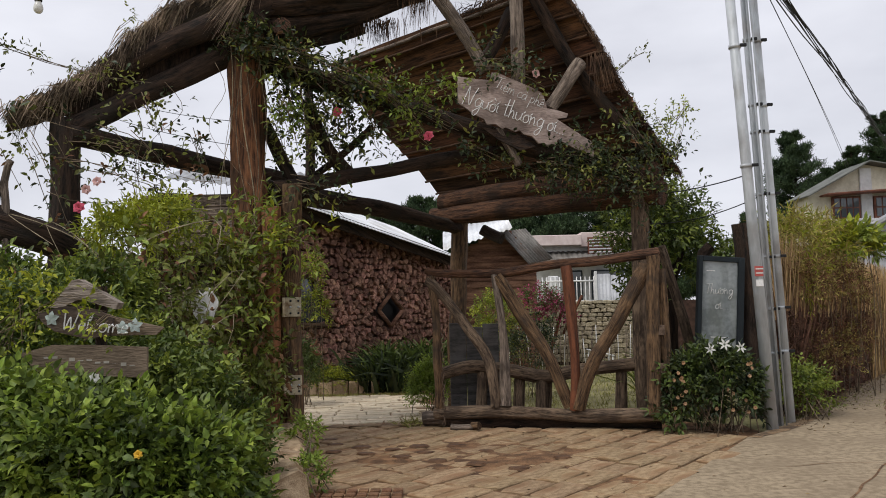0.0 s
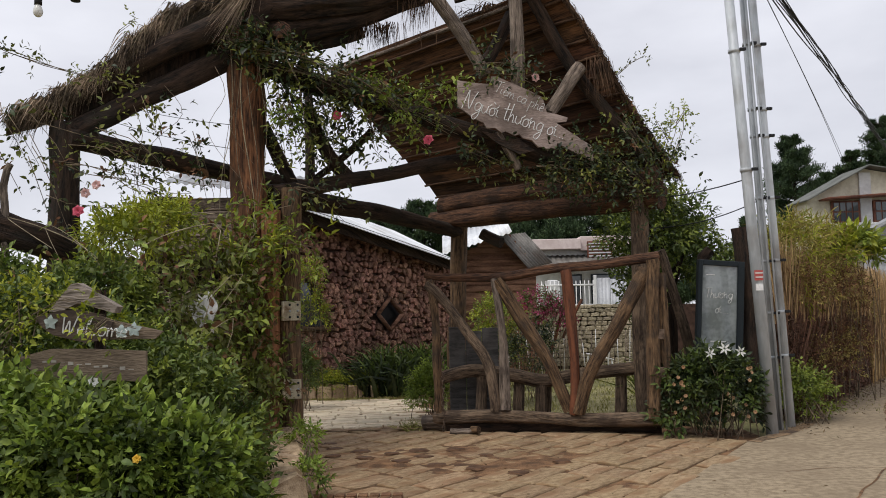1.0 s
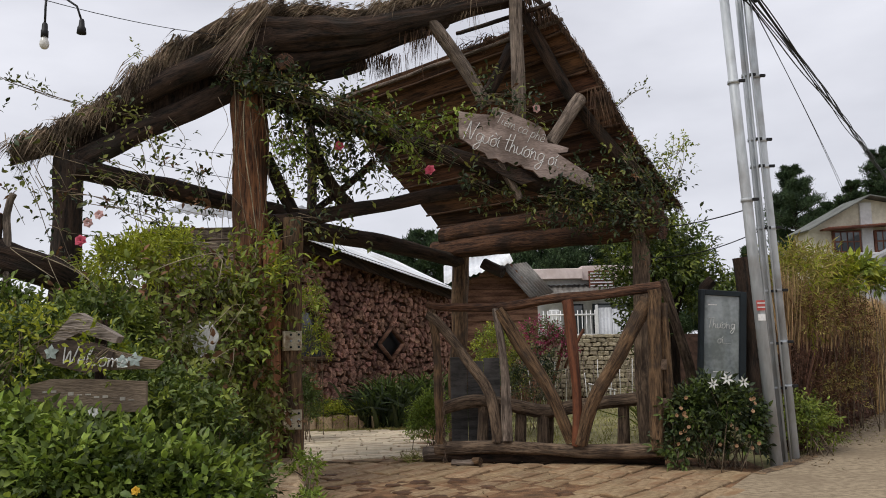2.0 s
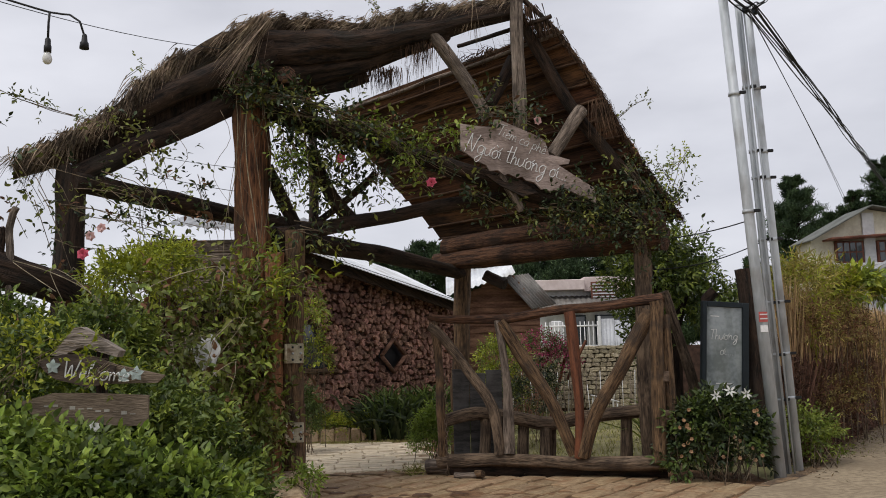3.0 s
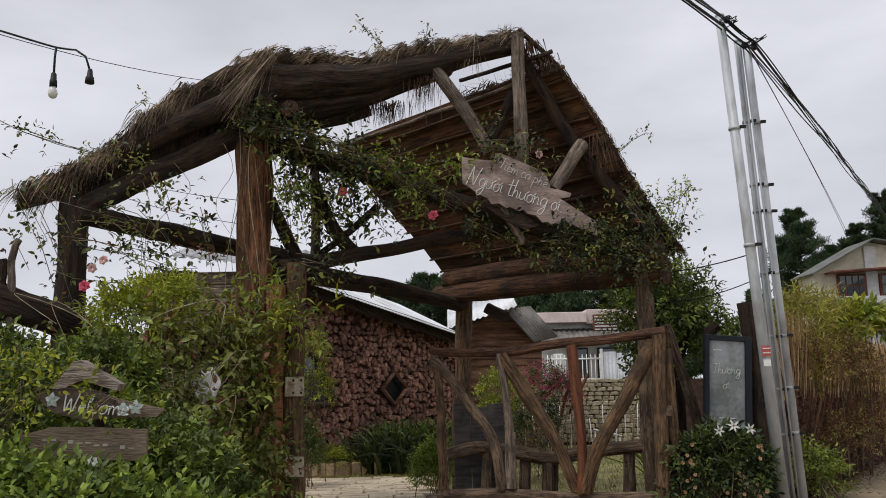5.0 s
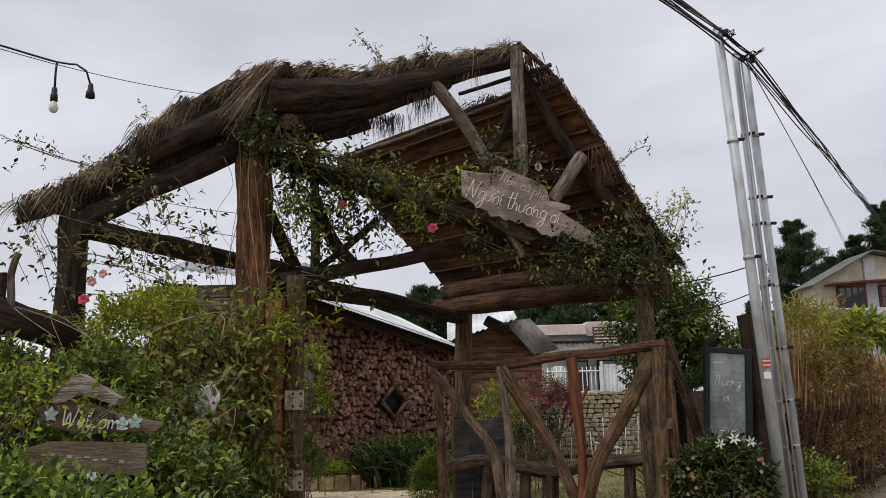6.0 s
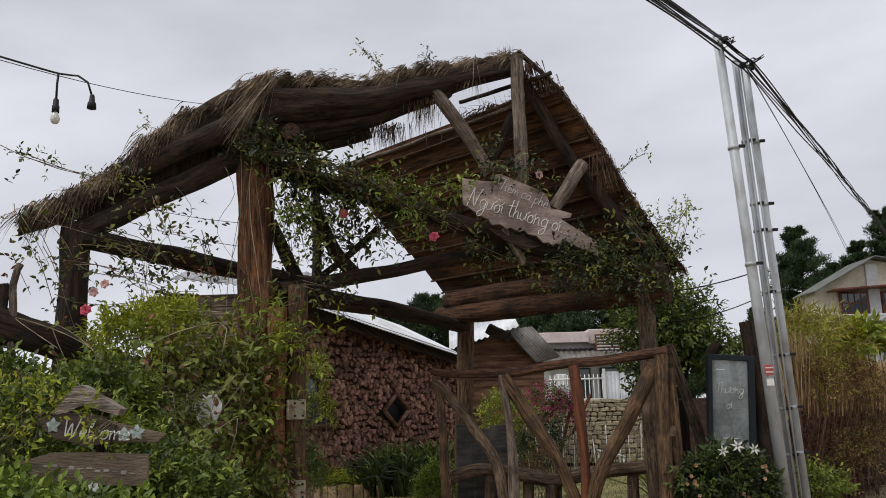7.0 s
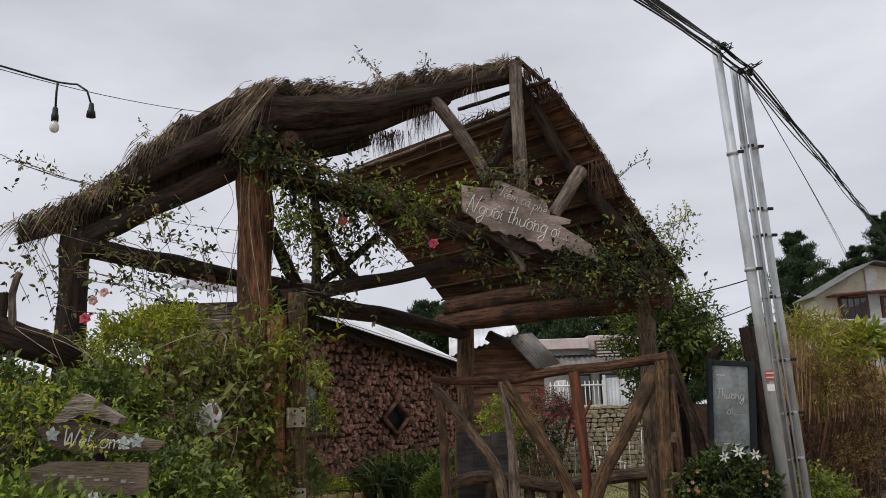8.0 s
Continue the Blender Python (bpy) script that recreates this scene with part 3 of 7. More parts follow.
beam("rafter", [(-2.25, 10.1, 4.8), (-1.72, 10.12, 4.87), (-1.3, 10.15, 4.97), (-0.95, 10.2, 5.09)], 0.12, 0.09, M_BARK, 34, seg=18, ridges=0.3)
# stub ends of the cross logs
beam("log_end", [(-2.13, 9.44, 4.95), (-2.15, 9.9, 4.93)], 0.10, 0.10, M_BARK, 10)
beam("log_end", [(-1.84, 9.48, 4.86), (-1.86, 9.9, 4.86)], 0.10, 0.10, M_EAVE, 11)
# gable frame
beam("king_post", [(1.01, 10.3, 6.08), (0.99, 10.3, 5.2), (1.0, 10.3, 4.25)], 0.085, 0.09, M_GREY, 12)
beam("brace", [(-0.14, 10.12, 5.62), (0.25, 10.2, 5.08), (0.6, 10.3, 4.5)], 0.09, 0.085, M_GREY, 13)
beam("brace", [(1.84, 10.62, 4.66), (1.38, 10.38, 4.0)], 0.095, 0.085, M_GREY, 14)
beam("brace", [(1.0, 10.9, 5.5), (0.62, 10.6, 4.75)], 0.085, 0.08, M_BARK, 15)
beam("rafter", [(1.02, 10.52, 6.0), (1.77, 10.75, 4.7), (2.55, 10.85, 3.72), (2.85, 10.9, 3.3)], 0.075, 0.085, M_BARK, 16)
beam("tie_beam", [(-2.2, 9.75, 4.55), (-0.95, 9.95, 4.15), (0.5, 10.35, 3.75), (1.5, 10.5, 3.45), (2.65, 10.7, 3.16)], 0.13, 0.11, M_BARK, 17)
beam("tie_beam", [(-2.0, 9.8, 2.98), (-1.61, 9.95, 3.05), (-0.22, 10.4, 3.36), (0.9, 10.6, 3.55)], 0.09, 0.08, M_BARK, 18)
beam("tie_beam", [(-2.3, 9.75, 2.98), (-1.1, 11.3, 2.95), (0.28, 13.0, 2.78)], 0.13, 0.105, M_BARK, 19)
beam("tie_beam", [(-4.0, 8.75, 3.47), (-2.8, 10.8, 3.42), (-1.95, 12.2, 3.4)], 0.12, 0.11, M_BARK, 20)
beam("eave_beam", [(-0.12, 13.12, 2.98), (1.3, 11.9, 2.97), (2.85, 10.58, 2.93)], 0.15, 0.165, M_EAVE, 21, seg=16)
beam("eave_beam", [(0.0, 13.0, 3.2), (1.3, 11.9, 3.21), (2.8, 10.6, 3.19)], 0.14, 0.15, M_EAVE, 22)
beam("brace", [(-2.15, 9.9, 3.85), (-1.92, 10.05, 3.3), (-1.66, 10.2, 2.85)], 0.08, 0.08, M_BARK, 23, seg=10)
beam("brace", [(-1.6, 10.0, 3.95), (-1.38, 10.15, 3.5), (-1.08, 10.3, 3.15)], 0.075, 0.09, M_BARK, 24, seg=10)
beam("brace", [(-0.85, 10.2, 3.8), (-1.2, 10.2, 3.48), (-1.6, 10.2, 3.18)], 0.05, 0.045, M_BARK, 25, seg=10)
beam("log_end", [(0.62, 12.7, 2.72), (0.9, 12.55, 2.55)], 0.09, 0.09, M_BARK, 26)
beam("ridge_stick", [(1.45, 10.28, 5.84), (0.9, 10.7, 5.83), (0.25, 11.2, 5.82)], 0.03, 0.03, M_BARK, 27, seg=8)
beam("ridge_stick", [(1.62, 10.42, 5.68), (0.3, 11.4, 5.56), (-1.6, 12.8, 5.38)], 0.03, 0.03, M_GREY, 28, seg=8)

beam("ridge_stick", [(1.03, 10.4, 6.2), (1.3, 10.43, 5.95), (1.58, 10.47, 5.66)], 0.035, 0.03, M_BARK, 33, seg=8)
# gate posts beside the driveway, with strap hinges
beam("hinge_post", [(-1.76, 9.6, -0.05), (-1.77, 9.6, 1.3), (-1.75, 9.6, 3.0)], 0.12, 0.115, M_GATE, 29, seg=16)
beam("short_post", [(-2.0, 9.5, -0.05), (-1.98, 9.5, 1.4), (-1.97, 9.5, 2.73)], 0.105, 0.115, M_ORANGE, 30, seg=16)
beam("inner_post", [(-1.95, 9.9, -0.05), (-1.95, 9.9, 2.95)], 0.1, 0.1, M_BARK, 31)
for z in (1.57, 0.69):
    plate = part("hinge_plate", box_mesh("hinge_plate", -1.85, -1.63, 9.445, 9.46, z - 0.11, z + 0.11, M_BRASS, 0.004), M_BRASS, gatehouse, "pale steel strap hinge")
    for dx in (-0.03, 0.06):
        for dz in (-0.07, 0, 0.07):
            bm = bmesh.new()
            bmesh.ops.create_uvsphere(bm, u_segments=8, v_segments=6, radius=0.014)
            bmesh.ops.translate(bm, vec=(-1.72 + dx, 9.441, z + dz), verts=bm.verts)
            part("bolt", bm, M_DARKMETAL if dz else M_STEEL, plate)
    part("knuckle", tubes("knuckle", [[(-1.83, 9.44, z - 0.11), (-1.83, 9.44, z + 0.11)]], M_BRASS, 0.016, 8, 1.0), M_BRASS, plate)

# ---- roof, thatched slope ----
VERGE = [(-4.52, 8.54, 3.66), (-4.36, 8.62, 3.76), (-3.97, 8.8, 4.03), (-3.5, 9.0, 4.48), (-3.09, 9.3, 5.0), (-2.61, 9.5, 5.38), (-2.07, 9.7, 5.62),
         (-1.56, 9.8, 5.68), (-1.0, 9.95, 5.64), (-0.43, 10.1, 5.86), (0.16, 10.2, 5.95), (0.77, 10.35, 6.09), (1.08, 10.4, 6.16)]


def thatch_slope():
    line = resample(VERGE, 0.1)
    n = len(line)
    cols = 10
    verts, faces = [], []
    for layer in (0, 1):
        for i, p in enumerate(line):
            t = i / (n - 1)
            deep = min(1.9, 0.35 + t * 7.0) if t < 0.42 else max(0.34, 1.9 - (t - 0.42) * 9)
            for j in range(cols + 1):
                s = j / cols
                q = p + Vector((-0.5, 0.85, 0.0)) * deep * s
                h = 0.05 * noise.noise(q * 3) + 0.03 * noise.noise(q * 9)
                q.z += (0.02 + h) if layer == 0 else (-0.13 + h * 0.6 - 0.03 * noise.noise(q * 5))
                verts.append(q)
    w = cols + 1
    off = n * w
    for i in range(n - 1):
        for j in range(cols):
            a = i * w + j
            faces.append((a, a + 1, a + w + 1, a + w))
            b = off + a
            faces.append((b, b + w, b + w + 1, b + 1))
        for j in (0, cols):
            a = i * w + j
            faces.append((a, a + w, off + a + w, off + a) if j == 0 else (a, off + a, off + a + w, a + w))
    for i in (0, n - 1):
        for j in range(cols):
            a = i * w + j
            faces.append((a, off + a, off + a + 1, a + 1))
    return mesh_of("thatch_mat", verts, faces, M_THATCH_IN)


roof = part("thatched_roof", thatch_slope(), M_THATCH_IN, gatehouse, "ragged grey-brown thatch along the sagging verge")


def verge_straw():
    """Bundles of straw laid down the slope, their tips hanging over the verge."""
    rng = np.random.default_rng(5)
    line = [np.array(p) for p in resample(VERGE, 0.05)]
    n = len(line)
    R, Wy, L, Wd = [], [], [], []
    for c in range(400):
        i = int(rng.integers(0, n - 1))
        if (i / n < 0.03 and rng.random() < 0.5) or (0.33 < i / n < 0.47 and rng.random() < 0.7):
            continue
        left = i / n < 0.5
        along = unit((line[i] - line[min(i + 1, n - 1)])[None])[0]
        p0 = line[i] + rng.normal(size=3) * np.array([0.03, 0.05, 0.02])
        p0[2] += rng.uniform(-0.03, 0.06) if left else rng.uniform(-0.10, 0.05)
        down = rng.uniform(0.3, 1.1) if left else rng.uniform(-0.05, 0.4)
        w0 = along * rng.uniform(0.6, 1.2) + np.array([rng.normal() * 0.15, -0.3 + rng.normal() * 0.25, -down])
        long_ = rng.uniform(0.10, 0.33) * (1.0 if left else 0.75)
        if rng.random() < 0.05:
            w0 = np.array([rng.normal() * 0.5, -0.2, rng.uniform(0.2, 0.6)])
            long_ *= 0.6
        m = int(rng.integers(14, 34))
        R.append(p0 + rng.normal(size=(m, 3)) * np.array([0.035, 0.03, 0.02]))
        Wy.append(w0 + rng.normal(size=(m, 3)) * 0.27)
        L.append(long_ * rng.uniform(0.55, 1.1, m))
        Wd.append(rng.uniform(0.005, 0.015, m))
    return blades("verge_straw", rng, np.concatenate(R), np.concatenate(Wy), np.concatenate(L), np.concatenate(Wd), M_THATCH, 0.45)


part("verge_straw", verge_straw(), M_THATCH, roof, kind="stuff")


def tuft(name, at, ways, count, length, spread, seed, width=0.012, mat=M_THATCH):
    rng = np.random.default_rng(seed)
    R = np.array(at) + rng.normal(size=(count, 3)) * np.array([spread, 0.03, 0.03])
    Wy = np.array(ways) + rng.normal(size=(count, 3)) * np.array([0.14, 0.12, 0.1])
    return part(name, blades(name, rng, R, Wy, rng.uniform(0.5, 1.0, count) * length, rng.uniform(0.5, 1.2, count) * width, mat, 0.1), mat, roof, kind="stuff")


tuft("hanging_tuft", (-2.08, 9.42, 5.52), (-0.50, -0.08, -0.84), 190, 0.98, 0.045, 7, 0.014, M_TUFT)
tuft("hanging_tuft", (-2.2, 9.43, 5.42), (-0.62, -0.06, -0.7), 110, 0.7, 0.05, 14, 0.012, M_THATCH)
tuft("hanging_tuft", (-0.2, 10.05, 5.4), (-0.1, 0.1, -1), 110, 0.36, 0.12, 8, 0.012, M_THATCH_DARK)
tuft("hanging_tuft", (0.45, 10.2, 6.0), (0.05, -0.1, -1), 16, 0.62, 0.015, 9)
tuft("hanging_tuft", (0.35, 10.2, 5.9), (-0.3, -0.1, -1), 60, 0.3, 0.06, 10)
tuft("hanging_tuft", (-0.75, 10.1, 5.12), (0.0, 0, -1), 150, 0.34, 0.2, 11, 0.014, M_THATCH_DARK)
tuft("upright_tuft", (0.86, 10.36, 6.1), (0.0, 0, 1), 40, 0.2, 0.06, 12)
tuft("hanging_tuft", (2.1, 10.6, 4.75), (0.12, -0.1, -1), 150, 0.5, 0.06, 13, 0.01, M_THATCH_DARK)

# ---- roof, planked slope ----
RIGHT = resample([(1.5, 10.45, 5.72), (1.99, 10.6, 5.05), (2.44, 10.72, 4.25), (3.0, 10.87, 3.42), (3.12, 10.9, 3.25)], 0.05)
REAR = resample([(-1.75, 12.9, 5.40), (-1.2, 13.1, 4.7), (-0.6, 13.2, 4.0), (0.0, 13.3, 3.3), (0.08, 13.32, 3.18)], 0.05)


def pick(line, t):
    k = t * (len(line) - 1)
    i = min(int(k), len(line) - 2)
    return line[i].lerp(line[i + 1], k - i)


def plank(t0, t1, seed, lift):
    """One long board under the right slope, lapped over the one below."""
    a0, a1, b0, b1 = pick(RIGHT, t0), pick(RIGHT, t1), pick(REAR, t0), pick(REAR, t1)
    nrm = (a1 - a0).cross(b0 - a0).normalized()
    if nrm.z < 0:
        nrm = -nrm
    n = 12
    verts, faces, uv = [], [], []
    for i in range(n + 1):
        s = i / n
        jit = 0.012 * noise.noise(Vector((s * 5, seed, 0)))
        p, q = a0.lerp(b0, s), a1.lerp(b1, s)
        edge = (p - q).normalized() * (0.02 + jit)
        for v in (p + edge + nrm * (0.012 + lift), p + edge + nrm * (0.04 + lift), q - edge * 0.5 + nrm * 0.028, q - edge * 0.5 - nrm * 0.004):
            verts.append(v)
            uv.append((len(uv) % 4 * 0.12 + seed, s * 3.6 + seed))
    for i in range(n):
        for k in range(4):
            faces.append((i * 4 + k, i * 4 + (k + 1) % 4, i * 4 + 4 + (k + 1) % 4, i * 4 + 4 + k))
    faces += [(3, 2, 1, 0), (n * 4, n * 4 + 1, n * 4 + 2, n * 4 + 3)]
    return mesh_of("plank", verts, faces, M_PLANK, False, uv)


ROWS_OF_PLANKS = 11
for k in range(ROWS_OF_PLANKS):
    ob = part("plank", plank(k / ROWS_OF_PLANKS, (k + 1) / ROWS_OF_PLANKS, k * 3.1, 0.032), M_PLANK, roof)
M_BATTEN = material("brown_batten", (0.035, 0.018, 0.010), (0.125, 0.068, 0.037), scale=6, stretch=(3, 0.4, 1), space="UV", rough=0.85, bump=0.5)
for k in range(1, ROWS_OF_PLANKS):
    p, q = pick(RIGHT, k / ROWS_OF_PLANKS), pick(REAR, k / ROWS_OF_PLANKS)
    dn = Vector((-0.02, -0.015, -0.02))
    over = (0.05, 0.01, 0.03, -0.02)[k % 4]
    part("batten", log_mesh("batten", [p + dn + (p - q).normalized() * over, p.lerp(q, 0.5) + dn, q + dn], 0.019, 0.017, M_BATTEN, seg=7, seed=40 + k), M_BATTEN, roof)


def right_thatch():
    verts, faces = [], []
    n, m = 28, 14
    for layer in (0.045, 0.075):
        for i in range(n + 1):
            for j in range(m + 1):
                p, q = pick(RIGHT, i / n), pick(REAR, i / n)
                v = p.lerp(q, j / m)
                nrm = Vector((0.55, 0.42, 0.72))
                v = v + nrm * (layer + 0.012 * noise.noise(v * 4))
                verts.append(v)
    w, off = m + 1, (n + 1) * (m + 1)
    for i in range(n):
        for j in range(m):
            a = i * w + j
            faces += [(a, a + 1, a + w + 1, a + w), (off + a, off + a + w, off + a + w + 1, off + a + 1)]
        a = i * w
        faces.append((a, a + w, off + a + w, off + a))
        a = i * w + m
        faces.append((a, off + a, off + a + w, a + w))
    for j in range(m):
        a = n * w + j
        faces.append((a, a + 1, off + a + 1, off + a))
        faces.append((j, off + j, off + j + 1, j + 1))
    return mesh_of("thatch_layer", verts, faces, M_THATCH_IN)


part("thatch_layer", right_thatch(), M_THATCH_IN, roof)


def right_straw():
    rng = np.random.default_rng(15)
    R, Wy, L = [], [], []
    for k in range(2600):
        t = rng.random()
        p = np.array(pick(RIGHT, t)) + np.array([0.015, 0, 0.03]) + rng.normal(size=3) * 0.02
        R.append(p)
        Wy.append(np.array([0.35, -0.3, -0.85]) + rng.normal(size=3) * 0.14)
        L.append(rng.uniform(0.05, 0.13))
    for k in range(170):
        s = rng.uniform(0, 0.4)
        p = np.array(pick(RIGHT, 0).lerp(pick(REAR, 0), s)) + rng.normal(size=3) * 0.03
        R.append(p)
        Wy.append(np.array([-0.3, -0.2, 0.35]) + rng.normal(size=3) * 0.4)
        L.append(rng.uniform(0.1, 0.3))
    return blades("edge_straw", rng, R, Wy, np.array(L), 0.009, M_THATCH_DARK, 0.2)


part("edge_straw", right_straw(), M_THATCH_DARK, roof, kind="stuff")
# boards closing the gap between the paired rafters
for k in range(4):
    s0, s1 = k / 4, (k + 1) / 4 - 0.02
    lo0, lo1, hi0, hi1 = Vector((-3.95, 9.0, 3.60)), Vector((-2.3, 9.9, 4.75)), Vector((-4.25, 8.92, 3.80)), Vector((-2.1, 9.9, 5.3))
    q = [lo0.lerp(hi0, s0), lo1.lerp(hi1, s0), lo1.lerp(hi1, s1), lo0.lerp(hi0, s1)]
    back_ = Vector((0.01, 0.03, 0.0))
    part("soffit_board", mesh_of("soffit_board", q + [v + back_ for v in q], [(0, 1, 2, 3), (7, 6, 5, 4), (0, 4, 5, 1), (1, 5, 6, 2), (2, 6, 7, 3), (3, 7, 4, 0)], M_BARK, False), M_BARK, roof)
# torn stub of thatch near the ridge
for seed, at, way in ((24, (1.15, 10.42, 6.02), (0.15, -0.1, -0.9)), (25, (1.35, 10.45, 5.84), (0.1, -0.1, -0.9)), (21, (0.75, 11.2, 5.75), (-0.2, 0, -0.6)), (22, (1.25, 10.6, 5.85), (0.5, -0.2, -0.6)), (23, (0.55, 11.4, 5.7), (-0.6, 0, -0.3))):
    tuft("torn_thatch", at, way, 90, 0.26, 0.07, seed, 0.02, M_THATCH_DARK)

# ---- the gate leaf ----
gate = thing("gate_leaf", (1.2, 10.35, 0), "rustic gate leaf of peeled crooked branches", "gate")


def rod(name, pts, r0, r1, mat, seed, **kw):
    return part(name, log_mesh(name, pts, r0, r1, mat, seed=seed, seg=18, step=0.07, ridges=0.26, rough=0.26, **kw), mat, gate)


rod("top_rail", [(-0.22, 10.72, 2.01), (-0.04, 10.66, 1.97), (0.63, 10.5, 1.95), (1.51, 10.26, 2.03), (2.17, 10.08, 2.09), (2.6, 9.98, 2.13)], 0.05, 0.06, M_EAVE, 51)
rod("bottom_rail", [(-0.14, 10.72, 0.2), (0.8, 10.48, 0.2), (1.7, 10.22, 0.17), (2.64, 9.98, 0.19)], 0.075, 0.085, M_BRANCH, 52)
rod("end_stile", [(-0.18, 10.7, 1.93), (-0.1, 10.7, 1.3), (-0.09, 10.7, 0.2)], 0.055, 0.06, M_GATE, 53)
rod("branch", [(-0.21, 10.7, 1.88), (-0.04, 10.66, 1.71), (0.27, 10.58, 1.28), (0.55, 10.52, 0.84), (0.62, 10.5, 0.28)], 0.06, 0.065, M_BRANCH, 54)
rod("branch", [(0.64, 10.46, 1.92), (0.73, 10.46, 1.37), (0.75, 10.46, 0.84), (0.74, 10.46, 0.28)], 0.05, 0.065, M_GREY, 55)
rod("branch", [(0.68, 10.48, 1.9), (1.02, 10.41, 1.32), (1.28, 10.33, 0.88), (1.52, 10.28, 0.28)], 0.085, 0.065, M_GATE, 56)
rod("branch", [(1.51, 10.2, 2.0), (1.55, 10.2, 1.39), (1.58, 10.2, 0.83), (1.56, 10.2, 0.25)], 0.065, 0.055, M_RED, 57)
rod("branch", [(2.45, 10.02, 2.0), (2.11, 10.06, 1.36), (1.78, 10.13, 0.81), (1.6, 10.2, 0.28)], 0.085, 0.085, M_GATE, 58)
rod("hinge_stile", [(2.52, 9.95, 2.1), (2.5, 9.95, 1.37), (2.48, 9.95, 0.2)], 0.07, 0.078, M_GATE, 59)
rod("hinge_stile", [(2.63, 10.02, 1.92), (2.65, 10.02, 0.1)], 0.06, 0.065, M_GATE, 60)
for z in (1.2, 0.75, 0.3):
    part("hinge_strap", box_mesh("hinge_strap", 2.53, 2.62, 9.91, 9.925, z - 0.06, z + 0.06, M_RUST, 0.004), M_RUST, gate)


def chain():
    verts, faces = [], []
    for k in range(24):
        z = 1.25 - k * 0.052
        c = Vector((-0.03 + 0.008 * math.sin(k), 10.62, z))
        a, seg, ring = (0 if k % 2 else math.pi / 2), 10, 5
        b0 = len(verts)
        for i in range(seg):
            t = 2 * math.pi * i / seg
            d = Vector((math.cos(a), math.sin(a), 0))
            ctr = c + d * 0.018 * math.cos(t) + Vector((0, 0, 0.034 * math.sin(t)))
            rad = (d * math.cos(t) + Vector((0, 0, math.sin(t)))).normalized()
            nz = d.cross(Vector((0, 0, 1)))
            for j in range(ring):
                u = 2 * math.pi * j / ring
                verts.append(ctr + (rad * math.cos(u) + nz * math.sin(u)) * 0.006)
        for i in range(seg):
            for j in range(ring):
                i2, j2 = (i + 1) % seg, (j + 1) % ring
                faces.append((b0 + i * ring + j, b0 + i2 * ring + j, b0 + i2 * ring + j2, b0 + i * ring + j2))
    return mesh_of("chain", verts, faces, M_RUST)


part("chain", chain(), M_RUST, gate, "rusty hanging chain")

# fallen sill logs and the low rail behind the gate
for pts, r, mat, s, lab in (([(0.0, 10.75, 0.07), (0.9, 10.6, 0.06), (1.9, 10.35, 0.07), (2.6, 10.15, 0.07)], 0.085, M_BARK, 61, "dark rotten sill log lying under the gate"),
                            ([(-0.3, 10.85, 0.1), (0.0, 10.78, 0.1), (0.25, 10.74, 0.08)], 0.09, M_GREY, 62, "pale sawn log end lying under the gate"),
                            ([(0.05, 10.45, 0.04), (0.35, 10.4, 0.05)], 0.045, M_GREY, 63, "short pale stick lying on the paving"),
                            ([(0.32, 10.42, 0.05), (0.4, 10.36, 0.06)], 0.05, M_GATE, 64, "cut branch stub lying on the paving")):
    top("sill_log", log_mesh("sill_log", pts, r, r * 0.95, mat, seed=s), mat, lab, "log")
rail = thing("low_rail", (1.3, 10.9, 0), "low rustic rail of grey logs behind the gate", "rail")
part("rail_log", log_mesh("rail_log", [(-0.05, 11.0, 0.66), (0.35, 11.0, 0.76), (0.85, 11.0, 0.7), (1.3, 10.95, 0.6), (1.75, 10.9, 0.68), (2.6, 10.75, 0.76)], 0.085, 0.09, M_BRANCH, seed=65), M_BRANCH, rail)
for x, y, h in ((0.45, 11.0, 0.7), (1.22, 10.95, 0.6), (1.3, 11.1, 0.55), (2.25, 10.85, 0.7), (0.95, 11.05, 0.7)):
    part("rail_leg", log_mesh("rail_leg", [(x, y, -0.03), (x + 0.03, y, h)], 0.075, 0.07, M_BRANCH, seed=int(x * 30)), M_BRANCH, rail)

